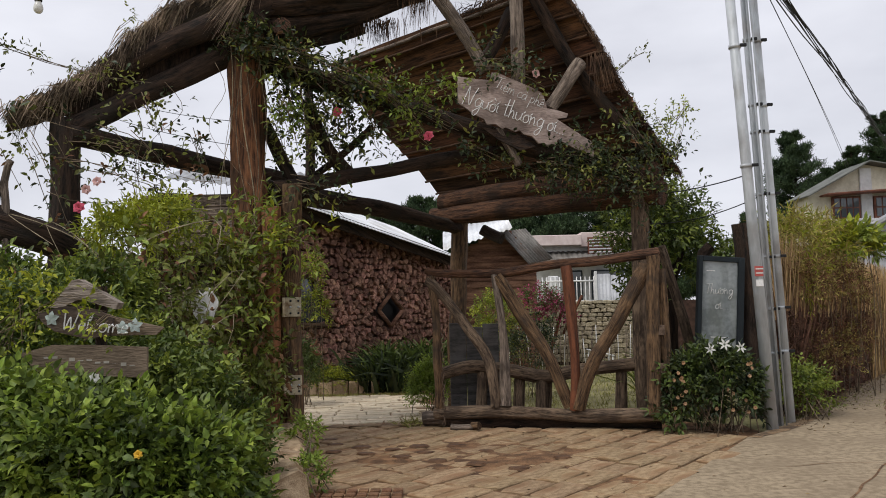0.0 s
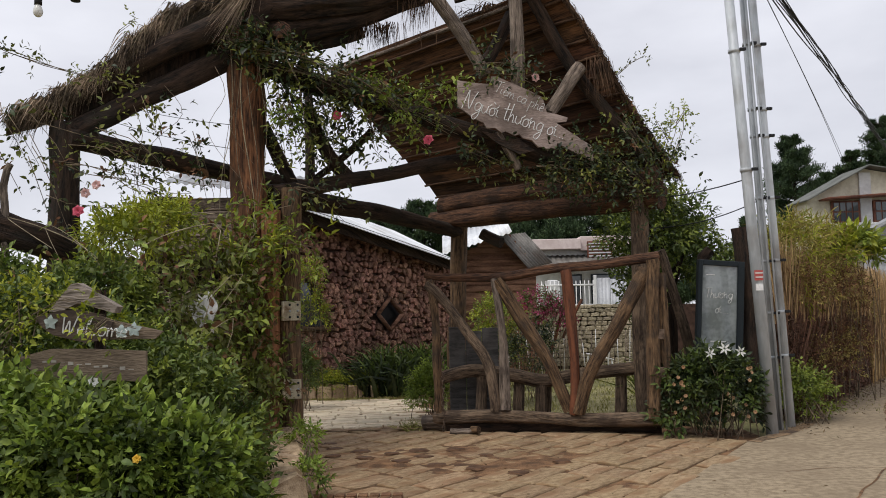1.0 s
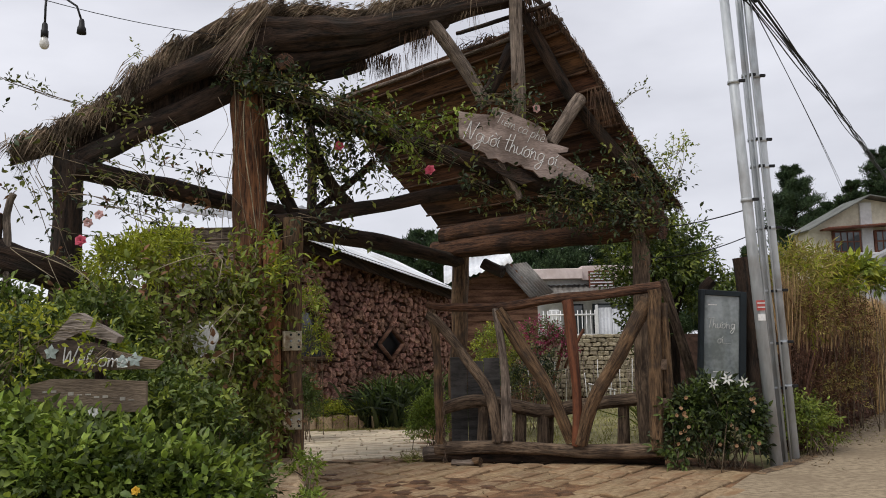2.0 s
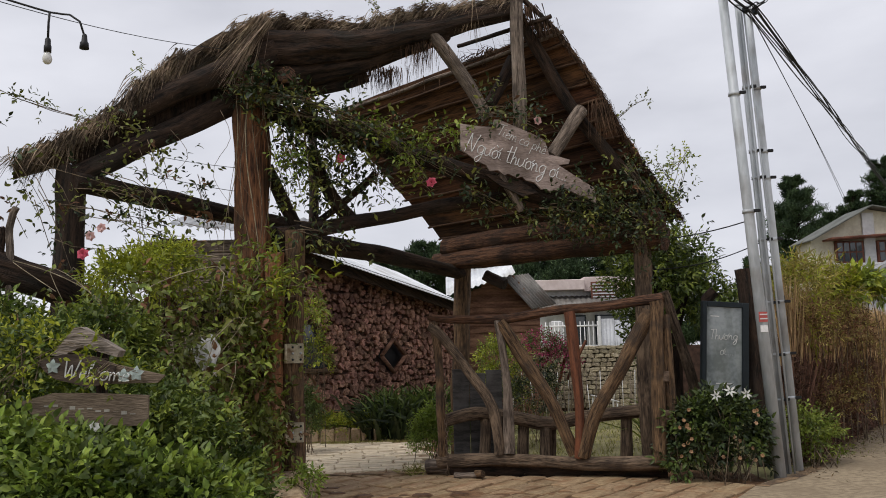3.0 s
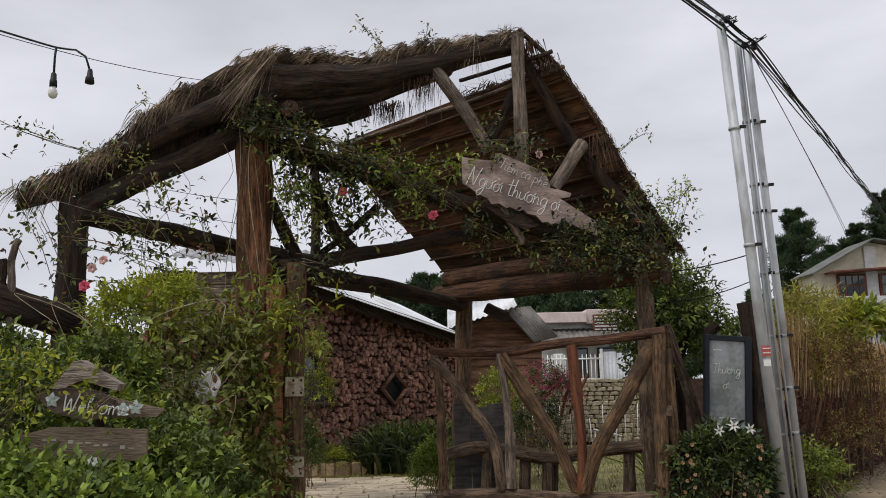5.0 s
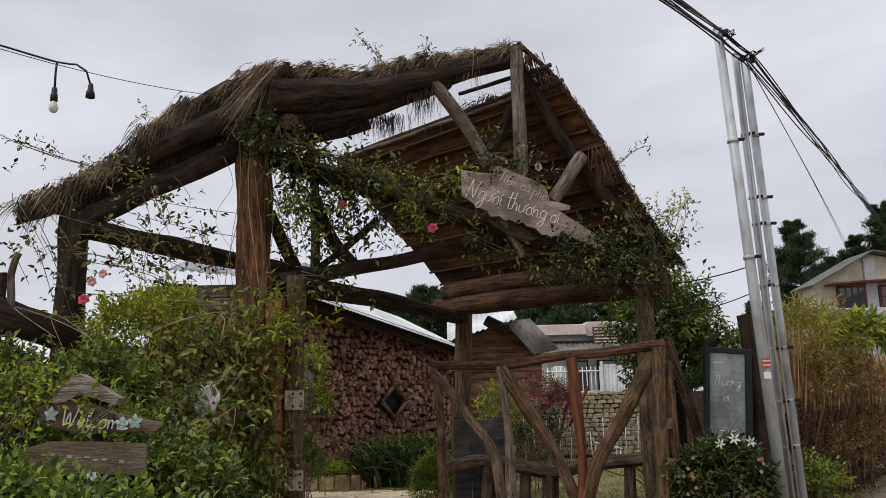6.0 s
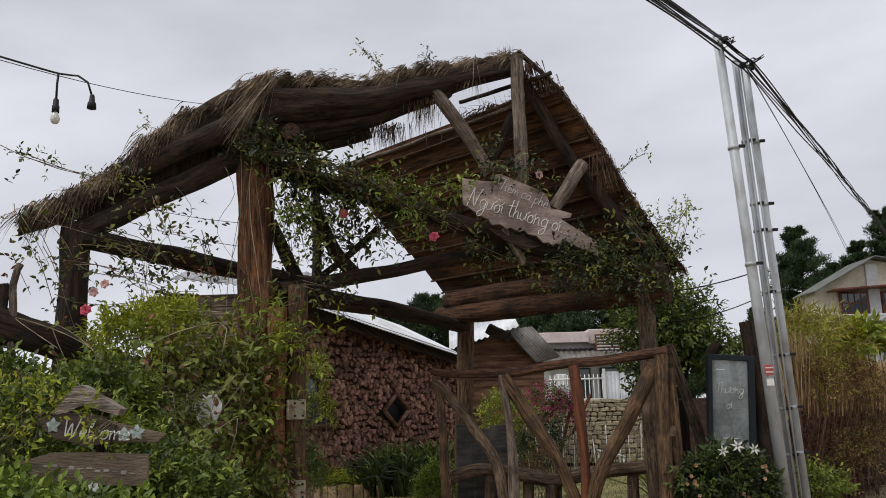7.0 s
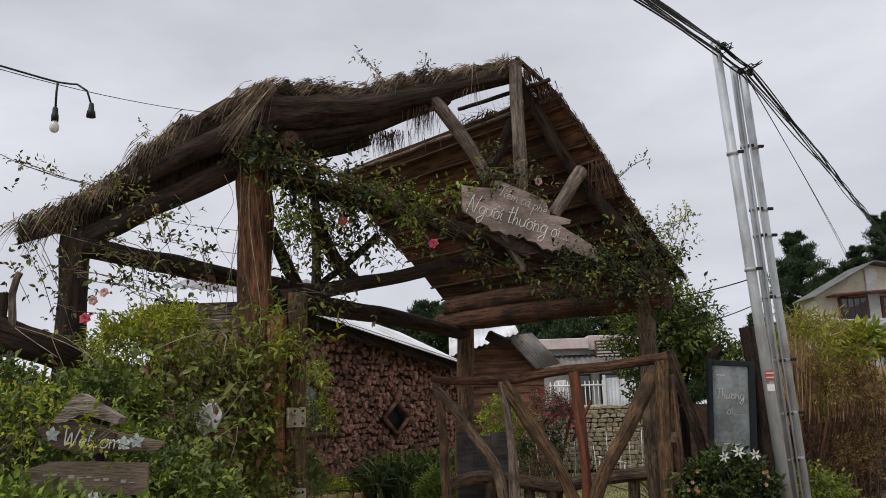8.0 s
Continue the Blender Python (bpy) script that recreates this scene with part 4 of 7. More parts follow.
# ---- hanging name board ----
GLYPHS = {
    "N": ("0.7", "0,-.1 .05,.5 .1,1 .2,.6 .42,0 .5,.5 .62,1.05"), "T": ("0.5", "0,.95 .55,1.02|.28,1 .22,0"), "W": ("0.75", "0,1 .12,.02 .3,.7 .45,.02 .68,1.05"),
    "g": ("0.48", ".38,.42 .2,.5 .03,.3 .15,.02 .36,.15 .4,.48|.4,.48 .38,-.2 .2,-.48 .05,-.3 .45,.1"), "u": ("0.48", "0,.45 .03,.1 .18,0 .34,.2 .36,.48|.36,.48 .37,.1 .5,.05"),
    "o": ("0.45", ".25,.48 .05,.35 .08,.05 .28,.02 .38,.25 .25,.48 .45,.4"), "i": ("0.25", ".05,.45 .06,.08 .2,.05|.06,.66 .07,.7"), "t": ("0.32", ".12,1 .1,.3 .15,.02 .3,.08|-.08,.62 .35,.68"),
    "h": ("0.47", ".08,1.05 .06,0|.06,.2 .2,.47 .32,.3 .34,.02 .46,.08"), "n": ("0.47", ".03,.46 .05,0|.05,.25 .2,.48 .32,.3 .34,.02 .46,.06"), "e": ("0.4", ".05,.22 .32,.3 .22,.48 .05,.3 .1,.03 .38,.1"),
    "m": ("0.62", ".03,.46 .05,0|.05,.25 .17,.47 .25,.3 .26,0|.26,.25 .4,.47 .5,.3 .52,.02 .62,.06"), "a": ("0.5", ".36,.42 .2,.5 .03,.3 .12,.02 .33,.15 .38,.48|.38,.48 .38,.05 .5,.06"),
    "p": ("0.42", ".05,.48 .04,-.5|.05,.3 .2,.5 .36,.3 .24,.02 .06,.1"), "c": ("0.4", ".34,.4 .18,.5 .03,.25 .15,.02 .4,.1"), "l": ("0.2", ".05,.3 .2,.9 .1,1 .06,.1 .2,.04"), " ": ("0.25", ""), ".": ("0.2", "0,.02 .06,.03"),
    "+": ("0", "-.06,.48 .04,.62"), "`": ("0", "-.32,.8 -.16,.66"), "^": ("0", "-.36,.6 -.22,.75 -.08,.6"), "!": ("0", "-.24,-.16 -.2,-.18"),
}
ACCENTS = {"ư": "u+", "ơ": "o+", "ờ": "o+`", "à": "a`", "ê": "e^", "ệ": "e^!"}


def handwriting(name, words, size, m, mat, weight=0.035, wide=1.0):
    """Brushed script: every stroke a thin rounded line on the board's face."""
    lines, x = [], 0.0
    for ch in "".join(ACCENTS.get(c, c) for c in words):
        adv, strokes = GLYPHS[ch]
        for st in filter(None, strokes.split("|")):
            pts = [tuple(float(v) for v in q.split(",")) for q in st.split()]
            flat = resample([Vector(((x + px + 0.12 * py) * size * wide, 0, py * size)) for px, py in pts], size * 0.08)
            lines.append([m @ v for v in flat])
        x += float(adv)
    return tubes(name, lines, mat, size * weight, 6, 0.9)


def plate_mesh(name, outline, thick, m, mat, bevel=0.004):
    """A flat board cut to an outline given in its own plane."""
    bm = bmesh.new()
    f = bm.faces.new([bm.verts.new((x, 0, z)) for x, z in outline])
    r = bmesh.ops.extrude_face_region(bm, geom=[f])
    bmesh.ops.translate(bm, vec=(0, thick, 0), verts=[v for v in r["geom"] if isinstance(v, bmesh.types.BMVert)])
    bmesh.ops.recalc_face_normals(bm, faces=bm.faces)
    bm.transform(m)
    me = bpy.data.meshes.new(name)
    bm.to_mesh(me)
    bm.free()
    me.materials.append(mat)
    return grain_uv(me)


SIGN = Matrix.Translation((0.23, 10.0, 4.36)) @ Matrix.Rotation(math.atan2(0.4, 1.7), 4, "Z")
board = thing("name_board", (1.0, 10.2, 4.0), "weathered plank name board with white handwriting", "sign")
part("plank", plate_mesh("plank", [(0, 0), (0.22, -0.025), (0.42, -0.03), (0.44, 0.07), (0.51, 0.07), (0.63, 0.02), (0.78, -0.035), (0.95, -0.1), (1.1, -0.17), (1.13, -0.28), (1.15, -0.36), (1.3, -0.385), (1.43, -0.42), (1.41, -0.47),
                                   (1.27, -0.49), (1.5, -0.63), (1.75, -0.78), (1.76, -0.97), (1.5, -0.86), (1.28, -0.75), (1.25, -0.83), (1.19, -0.81), (1.15, -0.85), (1.1, -0.8), (1.03, -0.81), (0.94, -0.72), (0.83, -0.7),
                                   (0.78, -0.65), (0.72, -0.67), (0.6, -0.62), (0.55, -0.64), (0.47, -0.58), (0.36, -0.59), (0.32, -0.52), (0.2, -0.47), (0.09, -0.39), (0, -0.34)],
                             0.035, SIGN, M_SIGN), M_SIGN, board)
part("backing_strip", plate_mesh("backing_strip", [(0.3, -0.62), (0.72, -0.66), (1.0, -0.84), (0.8, -0.9), (0.5, -0.76)], 0.03, SIGN @ Matrix.Translation((0, 0.04, 0)), M_BARK), M_BARK, board)
for words, size, x, z, slope, wide in (("Người thương ơi...", 0.23, 0.05, -0.33, 0.28, 0.88), ("Tiệm cà phê", 0.155, 0.46, -0.12, 0.37, 0.98)):
    T = SIGN @ Matrix.Translation((x, -0.004, z)) @ Matrix.Rotation(slope, 4, "Y")
    run = 0.0
    for word in words.split():
        part("word", handwriting("word", word, size, T @ Matrix.Translation((run, 0, 0)), M_WHITE, 0.028, wide), M_WHITE, board, "white painted handwriting")
        run += size * wide * sum(float(GLYPHS[c][0]) for c in "".join(ACCENTS.get(c, c) for c in word + " "))
part("hanger", log_mesh("hanger", [(0.72, 10.2, 3.75), (0.98, 10.35, 3.3)], 0.06, 0.05, M_GREY, seed=71, seg=10), M_GREY, board)

# ---- poles and cables ----
POLES = [((3.84, 9.9, 0), (3.54, 9.9, 6.09), 0.07, "leaning galvanised steel cable pole with a red sticker"),
         ((4.04, 10.2, 0), (3.85, 10.2, 5.87), 0.054, "thin galvanised steel pole carrying cable conduits"),
         ((4.27, 10.4, 0), (4.05, 10.4, 5.93), 0.052, "galvanised steel pole behind the conduit pole")]
for k, (foot, head, r, lab) in enumerate(POLES):
    foot, head = Vector(foot), Vector(head)
    pole = thing("cable_pole", foot, lab, "pole", "cable poles")
    part("shaft", tubes("shaft", [[foot - Vector((0, 0, 0.05)), foot.lerp(head, 0.5), head]], M_STEEL, r, 20, 0.8), M_STEEL, pole)
    part("cap", tubes("cap", [[head, head + Vector((0, 0, 0.03))]], M_STEEL, r * 0.86, 16, 0.9), M_STEEL, pole)
    for z in ((4.55, 3.1) if k == 0 else (0.9, 1.45, 2.1, 2.9, 3.7, 4.05, 4.9)):
        c = foot.lerp(head, z / 6.0)
        clamp = part("clamp_band", tubes("clamp_band", [[c - Vector((0, 0, 0.02)), c + Vector((0, 0, 0.02))]], M_STEEL, r * 1.05, 16, 1.0), M_STEEL, pole)
        part("clamp_lug", box_mesh("clamp_lug", c.x + r * 0.6, c.x + r + 0.05, c.y - r - 0.01, c.y - r + 0.03, c.z - 0.015, c.z + 0.02, M_BLACK, 0.004), M_BLACK, clamp)
    if k == 0:
        c = foot.lerp(head, 1.83 / 6.08)
        part("sticker", box_mesh("sticker", c.x - 0.055, c.x + 0.045, c.y - r - 0.004, c.y - r + 0.004, c.z - 0.02, c.z + 0.1, plain("red_sticker", (0.50, 0.10, 0.085)), 0.0), None, pole, "red sticker with white bars")
        for dz in (0.01, 0.06):
            part("sticker_bar", box_mesh("sticker_bar", c.x - 0.045, c.x + 0.045, c.y - r - 0.007, c.y - r - 0.003, c.z + dz, c.z + dz + 0.015, M_WHITE, 0.0), M_WHITE, pole)
        part("sticker", box_mesh("sticker", c.x - 0.045, c.x + 0.04, c.y - r - 0.004, c.y - r + 0.004, c.z - 0.14, c.z - 0.06, M_WHITE, 0.0), M_WHITE, pole, "small white sticker")
    if k == 1:
        for i in range(3):
            dx = (-0.062, 0.0, 0.062)[i]
            part("conduit", tubes("conduit", [[foot + Vector((dx, -0.07, 0)), foot.lerp(head, 0.5) + Vector((dx, -0.075, 0)), head + Vector((dx * 0.7, -0.06, -0.05))]], M_STEEL, 0.011, 8, 1.0), M_STEEL, pole)
    part("connector", box_mesh("connector", head.x + 0.02, head.x + 0.10, head.y - 0.11, head.y - 0.05, head.z - 0.12, head.z - 0.03, M_DARKMETAL, 0.02), M_DARKMETAL, pole)


def sagging(a, b, sag, n=16):
    a, b = Vector(a), Vector(b)
    return [a.lerp(b, i / n) - Vector((0, 0, sag * 4 * (i / n) * (1 - i / n))) for i in range(n + 1)]


def strand(points, phase, wave):
    """A slack cable wound loosely round its neighbours."""
    out = []
    for i, p in enumerate(points):
        a = i * 0.55 + phase
        out.append(p + Vector((math.cos(a), 0.3 * math.sin(a), math.sin(a))) * wave * (0.35 + 0.9 * math.sin(math.pi * i / (len(points) - 1))))
    return out


rng = np.random.default_rng(3)
HEAD_A, HEAD_B = Vector((3.53, 9.8, 5.93)), Vector((3.96, 10.15, 5.80))
for i in range(9):
    o = Vector((rng.normal() * 0.03, rng.normal() * 0.04, rng.normal() * 0.035))
    far = Vector((18.9 + 0.1 * rng.normal(), 34, 7.3 + 0.05 * rng.normal()))
    line = strand(sagging((-1.9, 1.4, 4.12), HEAD_A + o, -0.02, 20), i * 0.9, 0.02) + sagging(HEAD_A + o, HEAD_B + o, 0.02, 5)[1:] + strand(sagging(HEAD_B + o, far, -0.02 - 0.16 * rng.random(), 44), i * 1.7, 0.028)[1:]
    top("overhead_cable", tubes("overhead_cable", [line], M_BLACK, 0.007 + 0.004 * rng.random(), 6, 1.0), M_BLACK, "black overhead cable of a slack bundle", "cable", "cable bundle")
for i in range(2):
    top("overhead_cable", tubes("overhead_cable", [sagging(HEAD_B, (17.0 - 0.1 * i, 34, 6.75 - 0.1 * i), -0.12 - 0.1 * i, 24)], M_BLACK, 0.007, 6, 1.0), M_BLACK, "thin black service cable slung from the pole", "cable")
# loose loops of wire at the pole heads
for k, (at, size) in enumerate(((HEAD_A, 0.09), (HEAD_B, 0.1), (HEAD_B + Vector((0.08, 0, 0.03)), 0.08), (HEAD_A + Vector((0.06, 0, 0.02)), 0.06))):
    loop_line = [at + Vector((size * (math.cos(a) * (1 + 0.3 * math.sin(2.3 * a + k)) + 0.3), -0.12 + 0.05 * math.sin(3 * a), size * 0.6 * math.sin(a + k))) for a in (i * 0.3 for i in range(30))]
    top("wire_loop", tubes("wire_loop", [loop_line], M_BLACK, 0.006, 5, 1.0), M_BLACK, "loose black wire coiled at the pole head", "cable")
top("overhead_cable", tubes("overhead_cable", [sagging((2.6, 10.9, 2.95), (3.72, 9.9, 3.05), 0.05)], M_BLACK, 0.008, 5, 1.0), M_BLACK, "thin cable from the gatehouse to the pole", "cable")
top("overhead_cable", tubes("overhead_cable", [sagging((2.8, 11.2, 2.6), (4.0, 10.1, 2.85), 0.1)], M_BLACK, 0.007, 5, 1.0), M_BLACK, "thin slack cable beside the pole", "cable")
for z, y in ((4.32, 9.9), (4.0, 9.9), (3.7, 9.7)):
    top("overhead_cable", tubes("overhead_cable", [sagging((-6.5, 15, z + 1.35), (-2.2, 10.2, z - 0.45), 0.1)], M_DARKMETAL, 0.006, 4, 1.0), M_DARKMETAL, "thin grey wire behind the gatehouse", "cable")

# string of festoon bulbs
string = thing("festoon_lights", (-2.6, 5.3, 3.9), "black festoon cable with a white bulb and an empty socket", "string lights")
part("cable", tubes("cable", [resample([(-4.2, 4.9, 4.31), (-3.0, 5.2, 3.985), (-2.63, 5.3, 3.89), (-2.5, 5.3, 3.87), (-2.43, 5.3, 3.82), (-2.40, 5.3, 3.73)], 0.05)], M_BLACK, 0.008, 8, 0.9), M_BLACK, string)
part("support_wire", tubes("support_wire", [sagging((-4.2, 4.9, 4.33), (-2.5, 9.5, 5.22), 0.14)], M_BLACK, 0.004, 4, 1.0), M_BLACK, string)
part("drop", tubes("drop", [[(-2.635, 5.3, 3.89), (-2.64, 5.3, 3.82), (-2.64, 5.3, 3.70)]], M_BLACK, 0.008, 8, 1.0), M_BLACK, string)


def turned(name, profile, at, mat, seg=18):
    verts, faces = [], []
    for r, z in profile:
        for k in range(seg):
            a = 2 * math.pi * k / seg
            verts.append((at[0] + r * math.cos(a), at[1] + r * math.sin(a), at[2] + z))
    for i in range(len(profile) - 1):
        for k in range(seg):
            k2 = (k + 1) % seg
            faces.append((i * seg + k, i * seg + k2, (i + 1) * seg + k2, (i + 1) * seg + k))
    faces.append(tuple(reversed(range(seg))))
    faces.append(tuple((len(profile) - 1) * seg + k for k in range(seg)))
    return mesh_of(name, verts, faces, mat)


part("socket", turned("socket", [(0.012, 0.10), (0.018, 0.09), (0.02, 0.05), (0.024, 0.045), (0.024, 0.0)], (-2.64, 5.3, 3.61), M_BLACK), M_BLACK, string)
part("bulb", turned("bulb", [(0.018, 0.0), (0.02, -0.012), (0.028, -0.03), (0.031, -0.05), (0.027, -0.068), (0.016, -0.08), (0.004, -0.084)], (-2.64, 5.3, 3.612), M_BULB), M_BULB, string, "white opal bulb")
part("socket", turned("socket", [(0.012, 0.10), (0.016, 0.09), (0.02, 0.05), (0.027, 0.04), (0.031, 0.0)], (-2.395, 5.3, 3.63), M_BLACK), M_BLACK, string, "empty black socket")


string.location += Vector((0.02, 0, -0.03))

# ---- menu board and dark post ----
menu = thing("menu_board", (3.7, 11, 0), "black framed glass menu board with white handwriting", "sign")
TILT = Matrix.Translation((3.30, 11.0, 0.79)) @ Matrix.Rotation(radians(4), 4, "Y") @ Matrix.Rotation(radians(8), 4, "Z")
for x0, x1, z0, z1 in ((0, 0.06, 0, 1.36), (0.56, 0.65, 0, 1.36), (0.06, 0.56, 1.29, 1.36), (0.06, 0.56, 0, 0.06)):
    part("frame_bar", box_mesh("frame_bar", x0, x1, -0.03, 0.05, z0, z1, M_DARKMETAL, 0.006, TILT), M_DARKMETAL, menu)
part("panel", box_mesh("panel", 0.06, 0.56, 0.0, 0.012, 0.06, 1.29, M_BOARD, 0, TILT), M_BOARD, menu, "glass panel with the sky's reflection put into its grey")
for words, x, z in (("Thương", 0.11, 0.86), ("ơi....", 0.25, 0.66)):
    part("lettering", handwriting("lettering", words, 0.13, TILT @ Matrix.Translation((x, -0.003, z)), M_WHITE, 0.03, 1.05), M_WHITE, menu, "white handwriting")
for x, z, w in ((0.12, 1.16, 0.12), (0.2, 0.28, 0.25), (0.14, 0.2, 0.2)):
    part("writing_bar", box_mesh("writing_bar", x, x + w, -0.003, 0.001, z, z + 0.012, M_WHITE, 0, TILT), M_WHITE, menu)
part("leg", log_mesh("leg", [(3.45, 11.05, -0.03), (3.42, 11.05, 0.9)], 0.04, 0.04, M_BARK, seg=8, seed=81), M_BARK, menu)
part("leg", log_mesh("leg", [(4.05, 11.1, -0.03), (4.02, 11.1, 0.9)], 0.04, 0.04, M_BARK, seg=8, seed=82), M_BARK, menu)
top("timber_post", log_mesh("timber_post", [(4.2, 11.25, -0.05), (4.14, 11.25, 1.2), (4.06, 11.25, 2.58)], 0.115, 0.115, M_BARK, seed=83), M_BARK, "dark brown timber post beside the menu board", "post")
top("tree_stump", log_mesh("tree_stump", [(3.5, 11.45, -0.05), (3.38, 11.45, 0.8), (3.25, 11.4, 1.4), (2.98, 11.35, 2.3)], 0.085, 0.06, M_BRANCH, seed=84), M_BRANCH, "slanting bare tree trunk behind the menu board", "tree trunk")
top("tree_stump", log_mesh("tree_stump", [(3.75, 11.6, -0.05), (3.7, 11.6, 1.4), (3.62, 11.5, 2.2), (3.72, 11.5, 2.3)], 0.09, 0.08, M_BARK, seed=85), M_BARK, "dark bare trunk above the menu board", "tree trunk")

def local(origin, along):
    """Axes of an upright wall: x along it, y into it, z up."""
    a = Vector((along[0], along[1], 0)).normalized()
    n = Vector((-a.y, a.x, 0))
    return Matrix(((a.x, n.x, 0, origin[0]), (a.y, n.y, 0, origin[1]), (0, 0, 1, 0), (0, 0, 0, 1)))


# ---- reed fence ----
FENCE = [(4.5, 11.15), (6.25, 13.55), (8.85, 17.1), (12.0, 21.6)]
fence = thing("reed_fence", (6.2, 13.5, 0), "dry reed fence with a dark brushwood skirt", "fence")
for i, (x, y) in enumerate([(4.55, 11.2), (5.4, 12.35), (6.25, 13.5), (7.1, 14.7), (8.0, 15.9), (8.85, 17.05), (10.3, 19.1), (11.8, 21.3)]):
    part("fence_post", log_mesh("fence_post", [(x, y + 0.05, -0.05), (x, y + 0.05, 2.2)], 0.05, 0.045, M_BARK, seg=8, seed=90 + i), M_BARK, fence)
for z in (0.7, 1.3, 1.9):
    part("fence_rail", log_mesh("fence_rail", [(x, y, z + 0.03 * i) for i, (x, y) in enumerate(FENCE)], 0.022, 0.02, M_BRUSH, seg=6, step=0.4, seed=int(z * 10)), M_BRUSH, fence)


def reeds(name, n, z0, z1, width, mat, seed, lean=0.05, depth=0.06, out=0.0):
    rng = np.random.default_rng(seed)
    seg = [(np.array(a), np.array(b)) for a, b in zip(FENCE[:-1], FENCE[1:])]
    wts = np.array([np.linalg.norm(b - a) / (0.5 * (a[1] + b[1]) - 4) for a, b in seg])
    which = rng.choice(len(seg), n, p=wts / wts.sum())
    t = rng.random(n)
    A, B = np.array([s[0] for s in seg])[which], np.array([s[1] for s in seg])[which]
    xy = A + (B - A) * t[:, None]
    root = np.concatenate([xy + rng.normal(size=(n, 2)) * depth + np.array([0.81, -0.59]) * out, np.full((n, 1), z0) + rng.random((n, 1)) * 0.1], 1)
    way = np.concatenate([rng.normal(size=(n, 2)) * lean, np.ones((n, 1))], 1)
    hump = np.clip(1.06 - 0.07 * (xy[:, 0] - 4.5), 0.66, 1.1) + 0.12 * np.sin(xy[:, 0] * 2.3) * np.cos(xy[:, 0] * 5.1)
    return blades(name, rng, root, way, (z1 - z0) * rng.uniform(0.72, 1.1, n) * hump, width * rng.uniform(0.5, 1.3, n), mat, 0.02)


part("reeds", reeds("reeds", 5200, 1.25, 2.3, 0.018, M_REED, 31, lean=0.08, depth=0.08), M_REED, fence, kind="stuff")
part("backing_reeds", reeds("backing_reeds", 4500, 0.0, 1.6, 0.016, M_BRUSH, 34, lean=0.12, depth=0.03), M_BRUSH, fence, kind="stuff")


def twig_mass():
    """Short brushwood packed into the lower half of the fence."""
    rng = np.random.default_rng(32)
    n = 46000
    t = rng.random(n) ** 1.2 * 0.47
    A, B = np.array(FENCE[0]), np.array(FENCE[-1])
    xy = A + (B - A) * t[:, None] + np.array([0.81, -0.59]) * rng.uniform(0.02, 0.16, (n, 1))
    root = np.concatenate([xy, rng.uniform(-0.02, 1.36, (n, 1))], 1)
    d = unit((B - A)[None])[0]
    way = np.concatenate([d * rng.normal(size=(n, 1)) * 0.8 + rng.normal(size=(n, 2)) * 0.4, rng.normal(size=(n, 1)) * 0.7 + 0.2], 1)
    return blades("brushwood", rng, root, way, rng.uniform(0.04, 0.16, n), rng.uniform(0.008, 0.026, n), M_BRUSH, 0.15)


part("brushwood", twig_mass(), M_BRUSH, fence, kind="stuff")


def cross_twigs():
    rng = np.random.default_rng(35)
    n = 1500
    t = rng.random(n) ** 1.5
    A, B = np.array(FENCE[0]), np.array(FENCE[2])
    d = unit((B - A)[None])[0]
    xy = A + (B - A) * t[:, None] + np.stack([rng.normal(size=n) * 0.03 + 0.09, rng.normal(size=n) * 0.03 - 0.07], 1)
    root = np.concatenate([xy, rng.uniform(0.0, 1.4, (n, 1))], 1)
    way = np.concatenate([np.tile(d, (n, 1)) * rng.choice([-1, 1], (n, 1)), rng.normal(size=(n, 1)) * 0.5], 1)
    return blades("twig_weave", rng, root, way, rng.uniform(0.15, 0.5, n), 0.012, M_BRUSH, 0.1)


def pale_screen():
    """Upright pale reeds past the brushwood, bound in a row."""
    rng = np.random.default_rng(36)
    n = 2600
    A, B = np.array((7.95, 15.85)), np.array(FENCE[3])
    xy = A + (B - A) * rng.random((n, 1)) ** 1.3 + np.array([0.81, -0.59]) * rng.uniform(0.05, 0.14, (n, 1))
    root = np.concatenate([xy, np.full((n, 1), -0.02)], 1)
    way = np.concatenate([rng.normal(size=(n, 2)) * 0.025, np.ones((n, 1))], 1)
    return blades("pale_reeds", rng, root, way, rng.uniform(1.7, 2.3, n), rng.uniform(0.012, 0.024, n), M_REED, 0.01)


part("pale_reeds", pale_screen(), M_REED, fence, kind="stuff")
mat_dir = Vector((FENCE[2][0] - FENCE[0][0], FENCE[2][1] - FENCE[0][1], 0))
part("brushwood_mat", plate_mesh("brushwood_mat", [(0.0, -0.03), (5.75, -0.03), (5.75, 1.3), (4.0, 1.36), (2.0, 1.32), (0.0, 1.38)], 0.04, local((4.52, 11.1), mat_dir) @ Matrix.Translation((0, -0.06, 0)), M_BRUSH), M_BRUSH, fence)
part("twig_weave", cross_twigs(), M_BRUSH, fence, kind="stuff")

# ---- yard: low bed wall, log-end house, shed, far houses ----
house = thing("log_end_house", (-1.4, 17.5, 0), "low house walled with red-brown log ends under white zinc", "house")
WALL = local((-3.3, 15.55), (3.45, 3.5))
WLEN = 4.9


def wall_top(x):
    return 3.62 - 0.21 * x


